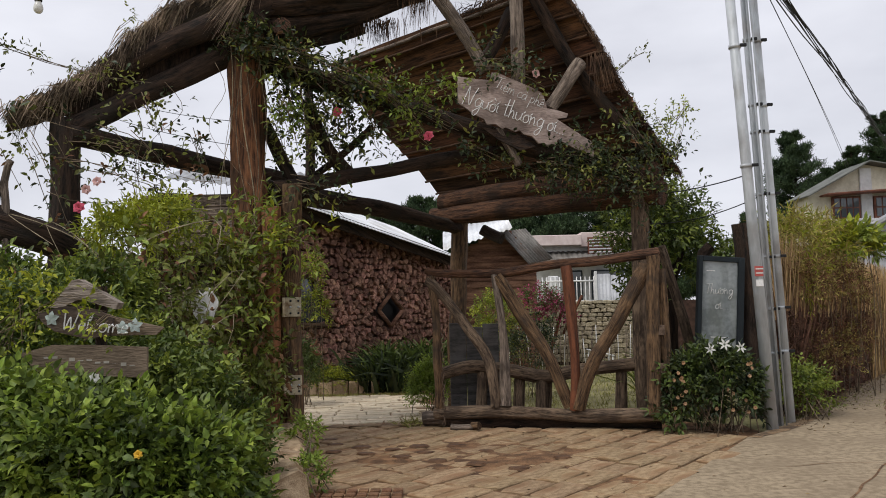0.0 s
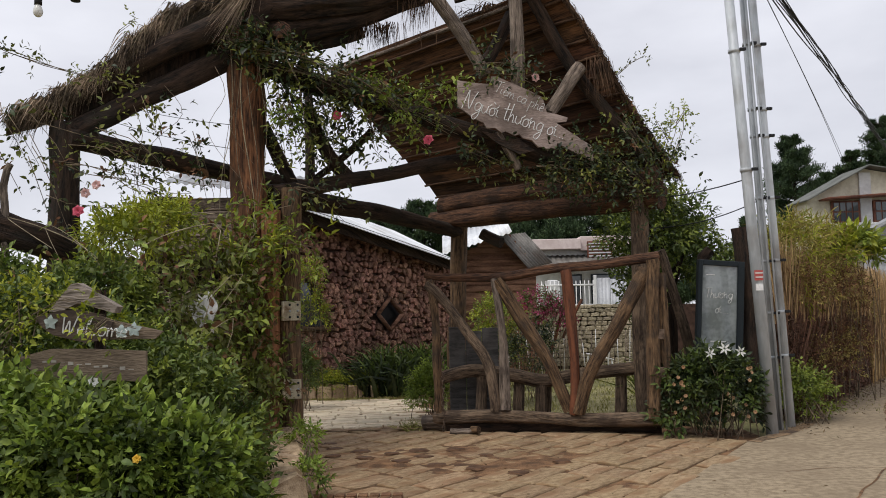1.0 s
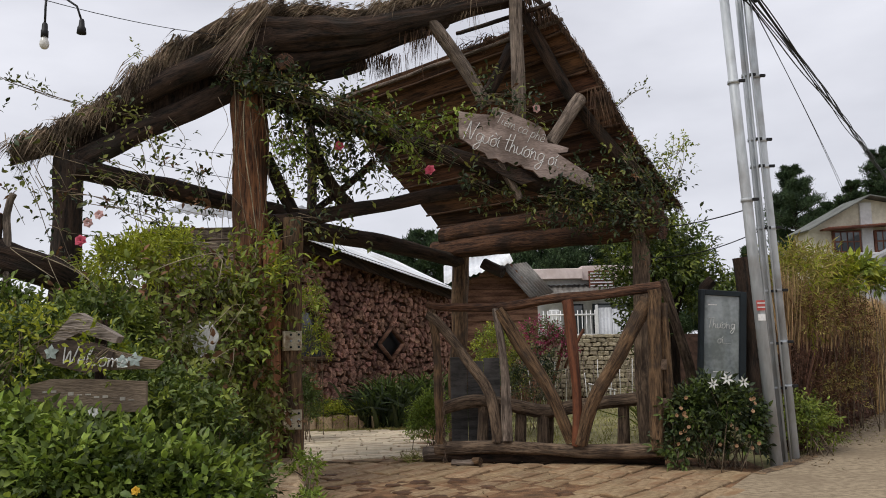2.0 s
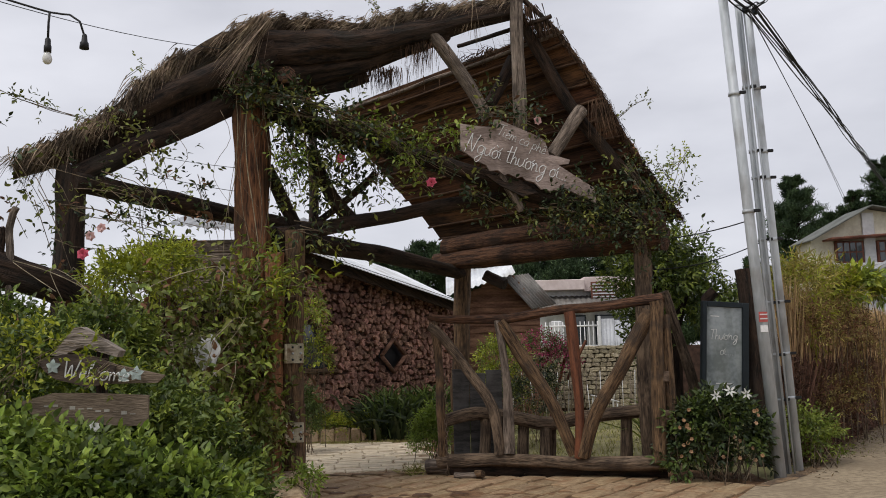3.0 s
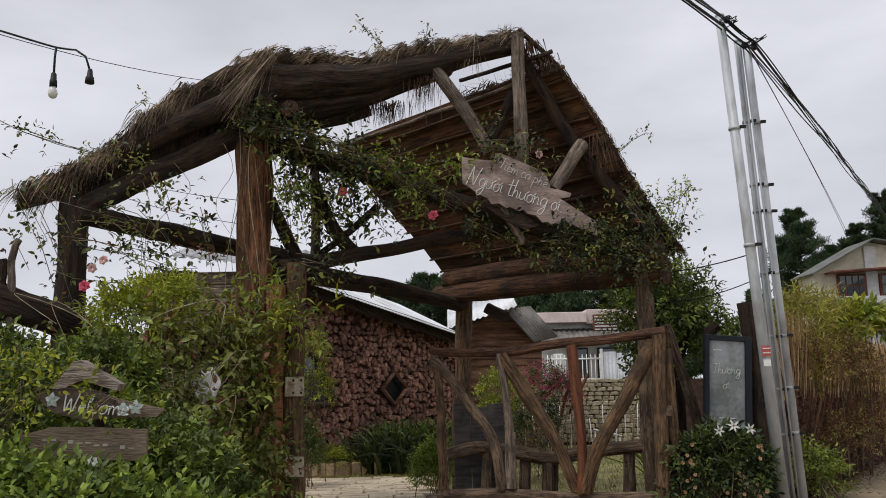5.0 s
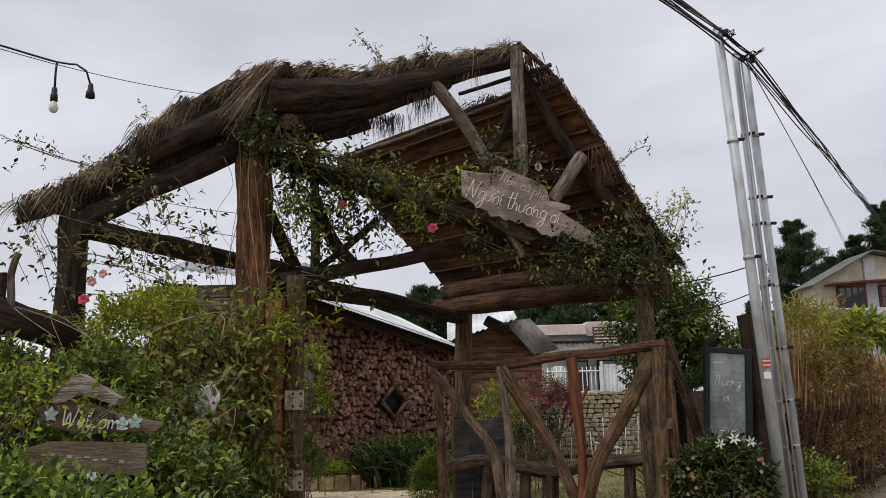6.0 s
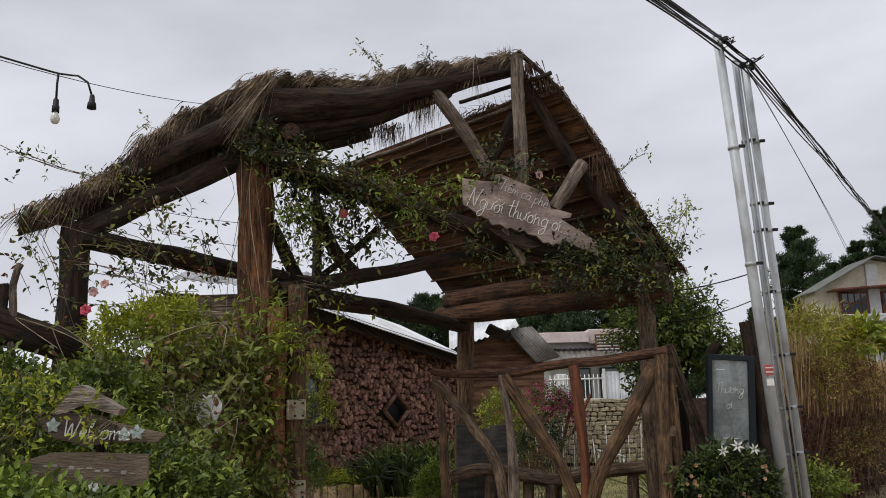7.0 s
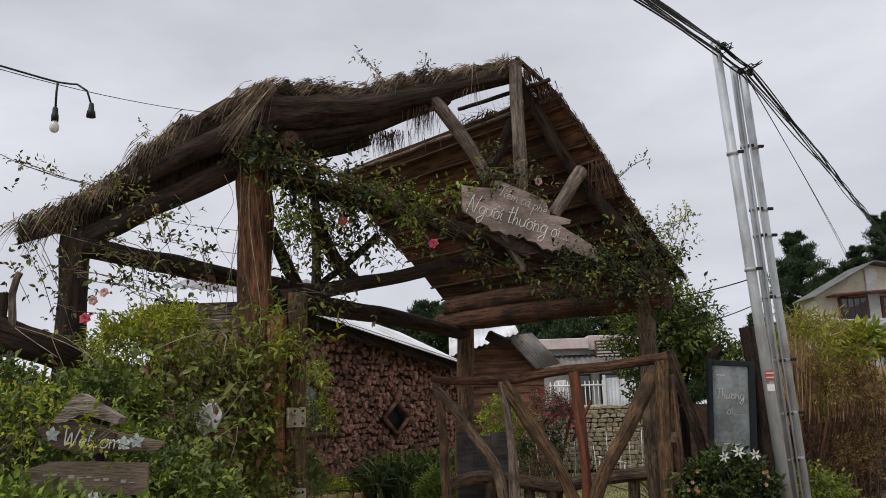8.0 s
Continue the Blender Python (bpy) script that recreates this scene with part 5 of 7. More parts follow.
part("wall", plate_mesh("wall", [(0, -0.05), (WLEN, -0.05), (WLEN, wall_top(WLEN)), (0, wall_top(0))], 0.2, WALL, M_MORTAR), M_MORTAR, house)
DIA = (2.95, 1.52, 0.34)
for sx, sz in ((1, 1), (1, -1), (-1, 1), (-1, -1)):
    q = DIA[2]
    p0, p1 = WALL @ Vector((DIA[0] + sx * q, -0.14, DIA[1])), WALL @ Vector((DIA[0], -0.14, DIA[1] + sz * q))
    part("window_frame", tubes("window_frame", [[p0, p1]], M_SHED, 0.05, 4, 1.0), M_SHED, house)
part("window_pane", plate_mesh("window_pane", [(DIA[0] - 0.33, DIA[1]), (DIA[0], DIA[1] - 0.33), (DIA[0] + 0.33, DIA[1]), (DIA[0], DIA[1] + 0.33)], 0.01, WALL @ Matrix.Translation((0, -0.03, 0)), plain("unlit_opening", (0.006, 0.006, 0.007), 0.3)), None, house, "dark diamond window opening")
part("window_pane", plate_mesh("window_pane", [(0.1, 1.35), (1.35, 1.3), (0.95, 2.15), (0.1, 2.2)], 0.01, WALL @ Matrix.Translation((0, -0.03, 0)), M_GLASS), M_GLASS, house, "dark slanted window")
part("window_sill", log_mesh("window_sill", [WALL @ Vector((0, -0.15, 1.28)), WALL @ Vector((1.45, -0.15, 1.24))], 0.05, 0.05, M_GATE, seg=8, seed=101), M_GATE, house)
part("window_frame", log_mesh("window_frame", [WALL @ Vector((1.42, -0.13, 1.25)), WALL @ Vector((0.98, -0.13, 2.2))], 0.04, 0.04, M_GATE, seg=8, seed=102), M_GATE, house)


def corrugated(name, m, length, deep, rise, pitch, mat, amp=0.018, drop=0.0):
    """Ridged sheet: x along the eave, y up the slope."""
    n = int(length / (pitch / 6))
    verts, faces = [], []
    for i in range(n + 1):
        x = length * i / n
        z = amp * math.sin(2 * math.pi * x / pitch)
        for y in (0.0, 1.0):
            for th in (0.0, -0.012):
                verts.append(m @ Vector((x, deep * y, rise * y + z + th + drop * x)))
    for i in range(n):
        a = i * 4
        faces += [(a, a + 4, a + 6, a + 2), (a + 1, a + 3, a + 7, a + 5), (a, a + 1, a + 5, a + 4), (a + 2, a + 6, a + 7, a + 3)]
    return mesh_of(name, verts, faces, mat)


part("roof_sheet", corrugated("roof_sheet", WALL @ Matrix.Translation((-0.3, -0.6, 3.66)), 5.05, 2.3, 0.95, 0.09, M_ZINC, amp=0.009, drop=-0.21), M_ZINC, house)
part("eave_board", plate_mesh("eave_board", [(-0.3, 3.76), (4.75, 2.70), (4.75, 2.44), (-0.3, 3.48)], 0.03, WALL @ Matrix.Translation((0, -0.4, 0)), M_BARK), M_BARK, house)

bed = thing("flower_bed_edge", (-1.5, 15.6, 0), "low tan stone edging of a planted bed", "edging")
rng = np.random.default_rng(11)
x = 0.0
while x < 3.2:
    w = rng.uniform(0.16, 0.32)
    m = local((-3.4 + 0, 15.25), (1, 0.17)) @ Matrix.Translation((x, 0, 0)) @ Matrix.Rotation(rng.normal() * 0.04, 4, "Y")
    part("stone", box_mesh("stone", 0, w - 0.015, 0, 0.18, -0.05, 0.21 + rng.uniform(-0.02, 0.02), M_BEDSTONE, 0.02, m), M_BEDSTONE, bed)
    x += w

shed = thing("board_shed", (1.4, 20, 0), "small board shed with an old corrugated roof", "shed")
SH = Matrix.Translation((0.2, 19.6, 0))
part("wall", plate_mesh("wall", [(0, -0.05), (2.0, -0.05), (2.0, 2.5), (1.35, 3.35), (0.3, 2.95), (0, 2.75)], 0.12, SH, M_SHED), M_SHED, shed)
for k in range(9):
    z = 2.0 + k * 0.15
    part("weatherboard", box_mesh("weatherboard", 0.25 + max(0, (z - 2.75) * 1.3), 2.0 - max(0, (z - 2.45) * 0.75), -0.03, 0.0, z, z + 0.14, M_SHED, 0.006, SH), M_SHED, shed)
EAVE_L, EAVE_R, RIDGE_L = Vector((1.99, 19.2, 2.52)), Vector((2.67, 20.4, 2.69)), Vector((1.35, 19.2, 3.26))
ax, up = (EAVE_R - EAVE_L).normalized(), (RIDGE_L - EAVE_L).normalized()
SLOPE = Matrix.Translation(EAVE_L) @ Matrix((ax, up, ax.cross(up).normalized())).transposed().to_4x4()
part("roof_sheet", corrugated("roof_sheet", SLOPE, 1.45, 1.0, 0.0, 0.17, M_ZINCOLD, amp=0.035), M_ZINCOLD, shed)
part("roof_sheet", corrugated("roof_sheet", Matrix.Translation((0.0, 18.9, 2.85)), 1.6, 2.2, 0.62, 0.13, M_ZINC, drop=0.3), M_ZINC, shed)

villa = thing("white_villa", (5, 32, 0), "flat-roofed white villa with a pale pink parapet", "house")
part("wall", box_mesh("wall", 3.3, 7.2, 32, 36, -0.3, 3.9, M_WHITEWALL, 0.02), M_WHITEWALL, villa)
part("parapet", box_mesh("parapet", 3.0, 5.3, 31.5, 36, 3.85, 4.25, M_PINK, 0.02), M_PINK, villa)
part("parapet", box_mesh("parapet", 5.3, 7.3, 31.7, 36, 3.8, 4.35, M_PINK, 0.02), M_PINK, villa)
part("shutter_panel", box_mesh("shutter_panel", 5.55, 6.5, 31.62, 31.72, 3.5, 4.15, M_FRAME, 0.01), M_FRAME, villa)
for k in range(5):
    part("shutter_slat", box_mesh("shutter_slat", 5.6, 6.45, 31.58, 31.62, 3.55 + k * 0.12, 3.6 + k * 0.12, M_WHITEWALL, 0.004), M_WHITEWALL, villa)
part("awning", corrugated("awning", Matrix.Translation((3.2, 30.6, 3.15)), 3.4, 1.4, 0.5, 0.2, M_ZINCOLD), M_ZINCOLD, villa)
for x in (4.6, 5.7, 6.4):
    win = part("window", box_mesh("window", x, x + 0.75, 31.9, 31.98, 1.4, 2.9, M_DARKMETAL, 0.01), M_DARKMETAL, villa)
    part("pane", box_mesh("pane", x + 0.06, x + 0.69, 31.88, 31.9, 1.46, 2.84, M_GLASS, 0), M_GLASS, win)
for x in (3.7, 5.35):
    part("pillar", box_mesh("pillar", x, x + 0.35, 29.2, 29.6, 0, 2.6, M_WHITEWALL, 0.03), M_WHITEWALL, villa)

grille = thing("white_fence", (5, 29, 0), "white steel bar fence on the stone wall", "fence")
for z in (1.7, 2.4):
    part("rail", tubes("rail", [[(3.4, 29, z), (5.35, 29, z)]], M_WHITE, 0.03, 6, 1.0), M_WHITE, grille)
for k in range(13):
    x = 3.45 + k * 0.15
    part("bar", tubes("bar", [[(x, 29, 1.0), (x, 29, 2.55)]], M_WHITE, 0.016, 5, 1.0), M_WHITE, grille)

M_ZINCGREY = material("dull_zinc", (0.30, 0.31, 0.33), (0.50, 0.51, 0.53), scale=2, rough=0.6, bump=0.1, stain=(0.25, 0.24, 0.23))
hoarding = thing("sheet_fence", (6.0, 28.7, 0), "dull grey corrugated sheet fence above the stone wall", "fence")
for k in range(3):
    part("sheet", corrugated("sheet", Matrix.Translation((5.32 + k * 0.47, 28.7, 0.0)) @ Matrix.Rotation(radians(90), 4, "X"), 0.46, 2.62 - 0.05 * (k % 2), 0, 0.12, M_ZINCGREY, 0.015), M_ZINCGREY, hoarding)
part("post", box_mesh("post", 5.22, 5.31, 28.66, 28.74, 0, 2.72, M_WHITEWALL, 0.01), M_WHITEWALL, hoarding)

retain = thing("rubble_wall", (3.6, 22, 0), "pale rubble stone retaining wall across the yard", "wall")
part("core", box_mesh("core", 0.8, 9.0, 22.1, 22.6, -0.05, 1.62, M_MORTAR, 0), M_MORTAR, retain)
stone_kinds = []
for k in range(5):
    rng = np.random.default_rng(200 + k)
    bm = bmesh.new()
    bmesh.ops.create_cube(bm, size=1)
    bmesh.ops.bevel(bm, geom=bm.edges[:], offset=0.14, segments=1, affect="EDGES")
    for v in bm.verts:
        v.co += Vector(rng.normal(size=3) * 0.05)
    me = bpy.data.meshes.new("stone")
    bm.to_mesh(me)
    bm.free()
    me.materials.append(M_RUBBLE)
    stone_kinds.append(me)
rng = np.random.default_rng(12)


def stone_piece(parent, kinds, at, size, turn=0.0, name="stone"):
    ob = new(name, kinds[rng.integers(0, len(kinds))])
    ob.parent = parent
    base = parent.location if parent.data is None else Vector((0, 0, 0))
    ob.matrix_parent_inverse = Matrix.Translation(-base)
    ob.location, ob.scale, ob.rotation_euler = at, size, (rng.normal() * 0.06, rng.normal() * 0.1, turn)
    return ob


z = 0.05
while z < 1.6:
    h = rng.uniform(0.095, 0.13)
    x = 1.6 + rng.random() * 0.2
    while x < 5.6:
        w = rng.uniform(0.14, 0.28)
        stone_piece(retain, stone_kinds, (x + w / 2, 22.08, z + h / 2), (w * 0.94, 0.2, h * 0.92))
        x += w
    z += h

pickets = thing("stick_fence", (3, 19.5, 0), "thin grey and white stick fence in the yard", "fence")
for k in range(36):
    x = 1.5 + k * 0.085
    part("stick", tubes("stick", [[(x, 19.5, -0.03), (x + rng.normal() * 0.06, 19.5, rng.uniform(0.75, 1.15))]], M_GREY if k % 3 else M_WHITE, 0.010, 5, 0.7), M_GREY, pickets)
lounger = thing("garden_lounger", (3.7, 20.4, 0), "white slatted lounger standing on the lawn", "lounger")
LG = Matrix.Translation((3.55, 20.4, 0.42)) @ Matrix.Rotation(radians(14), 4, "Y")
for k in range(5):
    part("slat", box_mesh("slat", k * 0.13, k * 0.13 + 0.1, 0, 0.6, 0, 0.025, M_WHITE, 0.005, LG), M_WHITE, lounger)
for x, y in ((3.6, 20.45), (4.1, 20.45), (3.6, 20.95), (4.1, 20.95)):
    part("leg", tubes("leg", [[(x, y, -0.03), (x, y, 0.42 - (x - 3.55) * 0.24)]], M_WHITE, 0.02, 6, 1.0), M_WHITE, lounger)
M_SCREEN = material("dark_weathered_board", (0.03, 0.028, 0.026), (0.10, 0.092, 0.085), scale=6, stretch=(4, 0.4, 1), space="UV", rough=0.6, bump=0.4, stain=(0.14, 0.13, 0.12), stain_scale=3)
screen = thing("board_screen", (0.4, 11.2, 0), "dark weathered board screen behind the gate", "screen")
for k, (x0, x1, h) in enumerate(((0.06, 0.28, 1.32), (0.285, 0.5, 1.26), (0.505, 0.72, 1.3))):
    part("board", box_mesh("board", x0, x1, 11.2, 11.23, -0.03, h, M_SCREEN, 0.006), M_SCREEN, screen)
arch = thing("wooden_swing_frame", (2.6, 18.5, 0), "orange-brown wooden frame standing on the lawn", "frame")
part("leg", log_mesh("leg", [(2.2, 18.5, -0.03), (2.75, 18.5, 1.95)], 0.04, 0.035, M_RED, seg=8, seed=111), M_RED, arch)
part("leg", log_mesh("leg", [(2.65, 18.6, 0.9), (3.1, 18.6, 1.75)], 0.035, 0.035, M_RED, seg=8, seed=112), M_RED, arch)

M_ROOFGREEN = material("grey_green_roof", (0.08, 0.085, 0.075), (0.17, 0.175, 0.155), scale=2, rough=0.8)
cream = thing("cream_house", (14, 28, 0), "cream rendered gabled house with brown windows", "house")
part("wall", plate_mesh("wall", [(12.45, 0), (18.0, 0), (18.0, 5.45), (14.42, 6.12), (12.45, 5.08)], 1.2, Matrix.Translation((0, 28, 0)), M_CREAM), M_CREAM, cream)
part("pilaster", box_mesh("pilaster", 14.22, 14.62, 27.92, 28.0, 0, 5.98, M_WHITEWALL, 0.01), M_WHITEWALL, cream)
for deg, long_ in ((180 - 28.2, 2.45), (10.5, 3.9)):
    m = Matrix.Translation((14.42, 27.55, 6.2)) @ Matrix.Rotation(radians(deg), 4, "Y")
    part("roof", box_mesh("roof", 0, long_, 0, 1.9, -0.05 if deg < 90 else 0.0, 0.0 if deg < 90 else 0.05, M_ROOFGREEN, 0.01, m), M_ROOFGREEN, cream)
for x in (13.26, 14.68):
    win = part("window", box_mesh("window", x - 0.04, x + 0.92, 27.86, 27.99, 4.24, 5.02, M_FRAME, 0.02), M_FRAME, cream)
    for i in range(4):
        for j in range(2):
            part("pane", box_mesh("pane", x + 0.02 + i * 0.215, x + 0.19 + i * 0.215, 27.84, 27.862, 4.32 + j * 0.34, 4.61 + j * 0.34, M_GLASS, 0), M_GLASS, win)
part("canopy", box_mesh("canopy", 0, 3.6, 0, 0.7, 0, 0.06, M_FRAME, 0.01, Matrix.Translation((12.85, 27.3, 5.02)) @ Matrix.Rotation(radians(-3), 4, "Y")), M_FRAME, cream)
part("balcony_slab", box_mesh("balcony_slab", 12.7, 17, 27.0, 28, 3.72, 3.86, M_WHITEWALL, 0.01), M_WHITEWALL, cream)
part("balcony_rail", box_mesh("balcony_rail", 12.7, 17, 27.0, 27.06, 4.1, 4.18, M_WHITEWALL, 0.01), M_WHITEWALL, cream)
for k in range(22):
    part("baluster", box_mesh("baluster", 12.75 + k * 0.2, 12.81 + k * 0.2, 27.01, 27.05, 3.86, 4.1, M_WHITEWALL, 0), M_WHITEWALL, cream)
sheetwall = thing("sheet_wall", (12.5, 24, 0), "pale corrugated sheet wall beyond the reed fence", "wall")
part("sheet", corrugated("sheet", Matrix.Translation((12.3, 24.2, 0.0)) @ Matrix.Rotation(radians(90), 4, "X"), 4.0, 3.55, 0, 0.22, M_ZINCGREY, 0.03), M_ZINC, sheetwall)
part("rail", box_mesh("rail", 11.2, 15.3, 24.08, 24.14, 2.88, 2.93, M_STEEL, 0.005), M_STEEL, sheetwall)
part("sloping_eave", plate_mesh("sloping_eave", [(12.2, 3.47), (14.6, 4.7), (14.6, 4.8), (12.2, 3.57)], 0.4, Matrix.Translation((0, 23.9, 0)), M_ZINCGREY), M_ZINCGREY, sheetwall)
part("gable_sheet", plate_mesh("gable_sheet", [(12.3, 3.5), (16.3, 3.5), (16.3, 5.5), (14.6, 4.68)], 0.03, Matrix.Translation((0, 24.2, 0)), M_ZINCGREY), M_ZINCGREY, sheetwall)

hut = thing("wooden_hut", (-4.4, 15, 0), "grey weathered plank hut with a tin roof", "hut")
part("wall", box_mesh("wall", -5.4, -2.9, 15.0, 16.8, -0.05, 3.7, M_GREY, 0.01), M_GREY, hut)
for k in range(4):
    part("weatherboard", box_mesh("weatherboard", -5.45, -2.85, 14.95, 15.0, 2.75 + k * 0.24, 2.97 + k * 0.24, M_GREY, 0.01), M_GREY, hut)
part("roof_sheet", corrugated("roof_sheet", Matrix.Translation((-5.0, 14.75, 3.98)), 2.4, 1.9, 0.62, 0.15, M_ZINCGREY, drop=-0.12), M_ZINCGREY, hut)
part("beam_end", log_mesh("beam_end", [(-5.15, 14.9, 3.66), (-4.6, 15, 3.62)], 0.1, 0.1, M_BARK, seg=10, seed=121), M_BARK, hut)

# ---- left side: dead trunk, sticks, welcome boards ----
top("fallen_trunk", log_mesh("fallen_trunk", [(-5.2, 7.6, 2.75), (-4.35, 8.0, 2.44), (-4.0, 8.3, 2.31), (-3.7, 8.6, 2.12), (-3.2, 8.8, 2.0), (-2.5, 9.3, 2.05)], 0.18, 0.13, M_BARK, seed=131, seg=18, ridges=0.25), M_BARK, "thick grey-brown trunk resting against the gatehouse", "trunk")
top("dead_branch", log_mesh("dead_branch", [(-4.25, 8.0, 0), (-4.24, 8.0, 2.3), (-4.26, 8.0, 2.85), (-4.2, 8.0, 3.05)], 0.05, 0.035, M_GREY, seed=132, seg=8), M_GREY, "upright dead branch with a broken tip", "branch")
top("dead_branch", log_mesh("dead_branch", [(-4.4, 8.0, 0), (-4.36, 8.0, 2.85)], 0.06, 0.05, M_BARK, seed=133, seg=8), M_BARK, "upright dark stake beside the dead branch", "branch")

M_GREYPALE = material("silvered_wood", (0.13, 0.105, 0.085), (0.36, 0.30, 0.25), scale=7, stretch=(4, 0.4, 1), space="UV", fine=4, rough=0.9, bump=0.8)
welcome = thing("welcome_sign", (-2.2, 5.25, 0), "dark plank arrow signs with white painted writing", "sign")
WS = Matrix.Translation((-2.2, 5.2, 0)) @ Matrix.Rotation(radians(-3), 4, "Z")
part("pole", log_mesh("pole", [(-2.2, 5.32, 0), (-2.2, 5.32, 1.7)], 0.04, 0.035, M_BARK, seg=8, seed=141), M_BARK, welcome)
M_PLAQUE = material("dark_plaque_wood", (0.042, 0.028, 0.021), (0.105, 0.075, 0.056), scale=5, stretch=(0.5, 3, 3), rough=0.8, bump=0.4)
M_OLDPLAQUE = material("faded_plaque_wood", (0.10, 0.072, 0.05), (0.22, 0.165, 0.115), scale=5, stretch=(0.5, 3, 3), rough=0.85, bump=0.5)
part("arrow_plank", plate_mesh("arrow_plank", [(-0.37, 1.53), (-0.32, 1.47), (-0.25, 1.42), (-0.05, 1.37), (0.10, 1.385), (0.13, 1.50), (0.02, 1.55), (-0.12, 1.575), (-0.21, 1.575)], 0.025, WS, M_PLAQUE), M_PLAQUE, welcome)
part("side_plank", plate_mesh("side_plank", [(0.06, 1.385), (0.39, 1.385), (0.44, 1.43), (0.10, 1.51), (0.06, 1.50)], 0.02, WS @ Matrix.Translation((0, 0.028, 0)), M_OLDPLAQUE), M_OLDPLAQUE, welcome)
part("arrow_plank", plate_mesh("arrow_plank", [(-0.48, 1.285), (-0.36, 1.17), (-0.1, 1.145), (0.34, 1.12), (0.34, 1.31), (0.0, 1.33), (-0.27, 1.335)], 0.025, WS @ Matrix.Translation((0, 0.01, 0)), M_OLDPLAQUE), M_OLDPLAQUE, welcome)
part("roof_plank", plate_mesh("roof_plank", [(-0.29, 1.57), (-0.15, 1.74), (-0.11, 1.745), (0.15, 1.59), (0.13, 1.55), (-0.1, 1.62), (-0.22, 1.565)], 0.09, WS @ Matrix.Translation((0, 0.02, 0)), M_GREYPALE), M_GREYPALE, welcome)
part("lower_plank", plate_mesh("lower_plank", [(-0.14, 1.0), (-0.05, 0.93), (0.1, 0.94), (0.1, 1.01), (-0.05, 1.03)], 0.03, WS, M_OLDPLAQUE), M_OLDPLAQUE, welcome)
part("lettering", handwriting("lettering", "Welcome", 0.115, WS @ Matrix.Translation((-0.20, -0.003, 1.43)) @ Matrix.Rotation(radians(5), 4, "Y"), M_WHITE, 0.042, 1.15), M_WHITE, welcome, "white painted lettering")
M_FADED = plain("faded_white_paint", (0.36, 0.33, 0.28), 0.75)
for k in range(11):
    x = -0.32 + k * 0.055
    part("writing_bar", box_mesh("writing_bar", x, x + 0.034, 0.007, 0.010, 1.250 - 0.006 * k + 0.006 * (k % 3), 1.261 - 0.006 * k + 0.010 * (k % 2), M_FADED, 0, WS), M_FADED, welcome)
M_PALEBLUE = plain("faded_blue_paint", (0.36, 0.42, 0.40), 0.7)
for cx, cz in ((-0.265, 1.50), (0.19, 1.435), (0.27, 1.445)):
    b = [WS @ Vector((cx, -0.005, cz))] * 5
    w = [WS.to_3x3() @ Vector((math.cos(a), -0.05, math.sin(a))) for a in (0.3 + i * 2 * math.pi / 5 for i in range(5))]
    part("painted_flower", leaf_mesh("painted_flower", b, w, [(0, -1, 0)] * 5, 0.05, 0.042, M_PALEBLUE), M_PALEBLUE, welcome)


def cloth_mesh():
    """A crumpled rag: folded sheet with a little thickness."""
    nx, nz, verts, faces = 12, 18, [], []
    for layer in (0.0, 0.006):
        for j in range(nz + 1):
            for i in range(nx + 1):
                u, v = i / nx - 0.5, j / nz
                wide = 0.2 * (0.6 + 0.5 * math.sin(math.pi * (0.2 + 0.75 * v)))
                p = Vector((-2.24 + u * wide * 0.9 + 0.025 * math.sin(v * 7), 7.8, 1.73 - 0.34 * v + 0.03 * math.sin(u * 9)))
                verts.append(p + Vector((0, 0.02 * noise.noise(p * 9) + 0.012 * math.sin(u * 22 + v * 4) + layer, 0)))
    w, off = nx + 1, (nx + 1) * (nz + 1)
    for j in range(nz):
        for i in range(nx):
            a = j * w + i
            faces += [(a, a + w, a + w + 1, a + 1), (off + a, off + a + 1, off + a + w + 1, off + a + w)]
    return mesh_of("white_rag", verts, faces, M_WHITE)


top("white_rag", cloth_mesh(), M_WHITE, "crumpled white cloth caught in the tangled vine", "cloth")
drain = thing("drain_cover", (-0.75, 6.75, 0), "slotted reddish drain cover set in the paving", "drain cover")
M_DRAIN = material("rusty_brown_grate", (0.10, 0.048, 0.024), (0.24, 0.125, 0.066), scale=10, rough=0.85, bump=0.4, rand=0.2)
for i in range(8):
    for j in range(4):
        part("bar", box_mesh("bar", -1.12 + i * 0.095, -1.04 + i * 0.095, 6.48 + j * 0.15, 6.57 + j * 0.15, -0.02, 0.034, M_DRAIN, 0.006), M_DRAIN, drain)
top("drain_line", strip("drain_line", [(-1.75, 10.86), (-1.0, 10.9), (-0.2, 10.88)], 0.045, 0.03, M_LITTER), M_LITTER, "narrow line of rough grit across the drive", kind="structure")

# stone edging of the planted corner
edge = thing("planter_edge", (-1.45, 8, 0), "pale rough stone edging under the shrubs", "edging")
rng = np.random.default_rng(17)
pale_kinds = []
for me in stone_kinds:
    me = me.copy()
    me.materials.clear()
    me.materials.append(M_BEDSTONE)
    pale_kinds.append(me)
for k in range(7):
    t = k / 6
    stone_piece(edge, pale_kinds, (-1.29 - 0.50 * t + rng.normal() * 0.02, 6.55 + 2.75 * t, 0.1), (0.34, 0.52, 0.34), rng.normal() * 0.1 + 0.2)

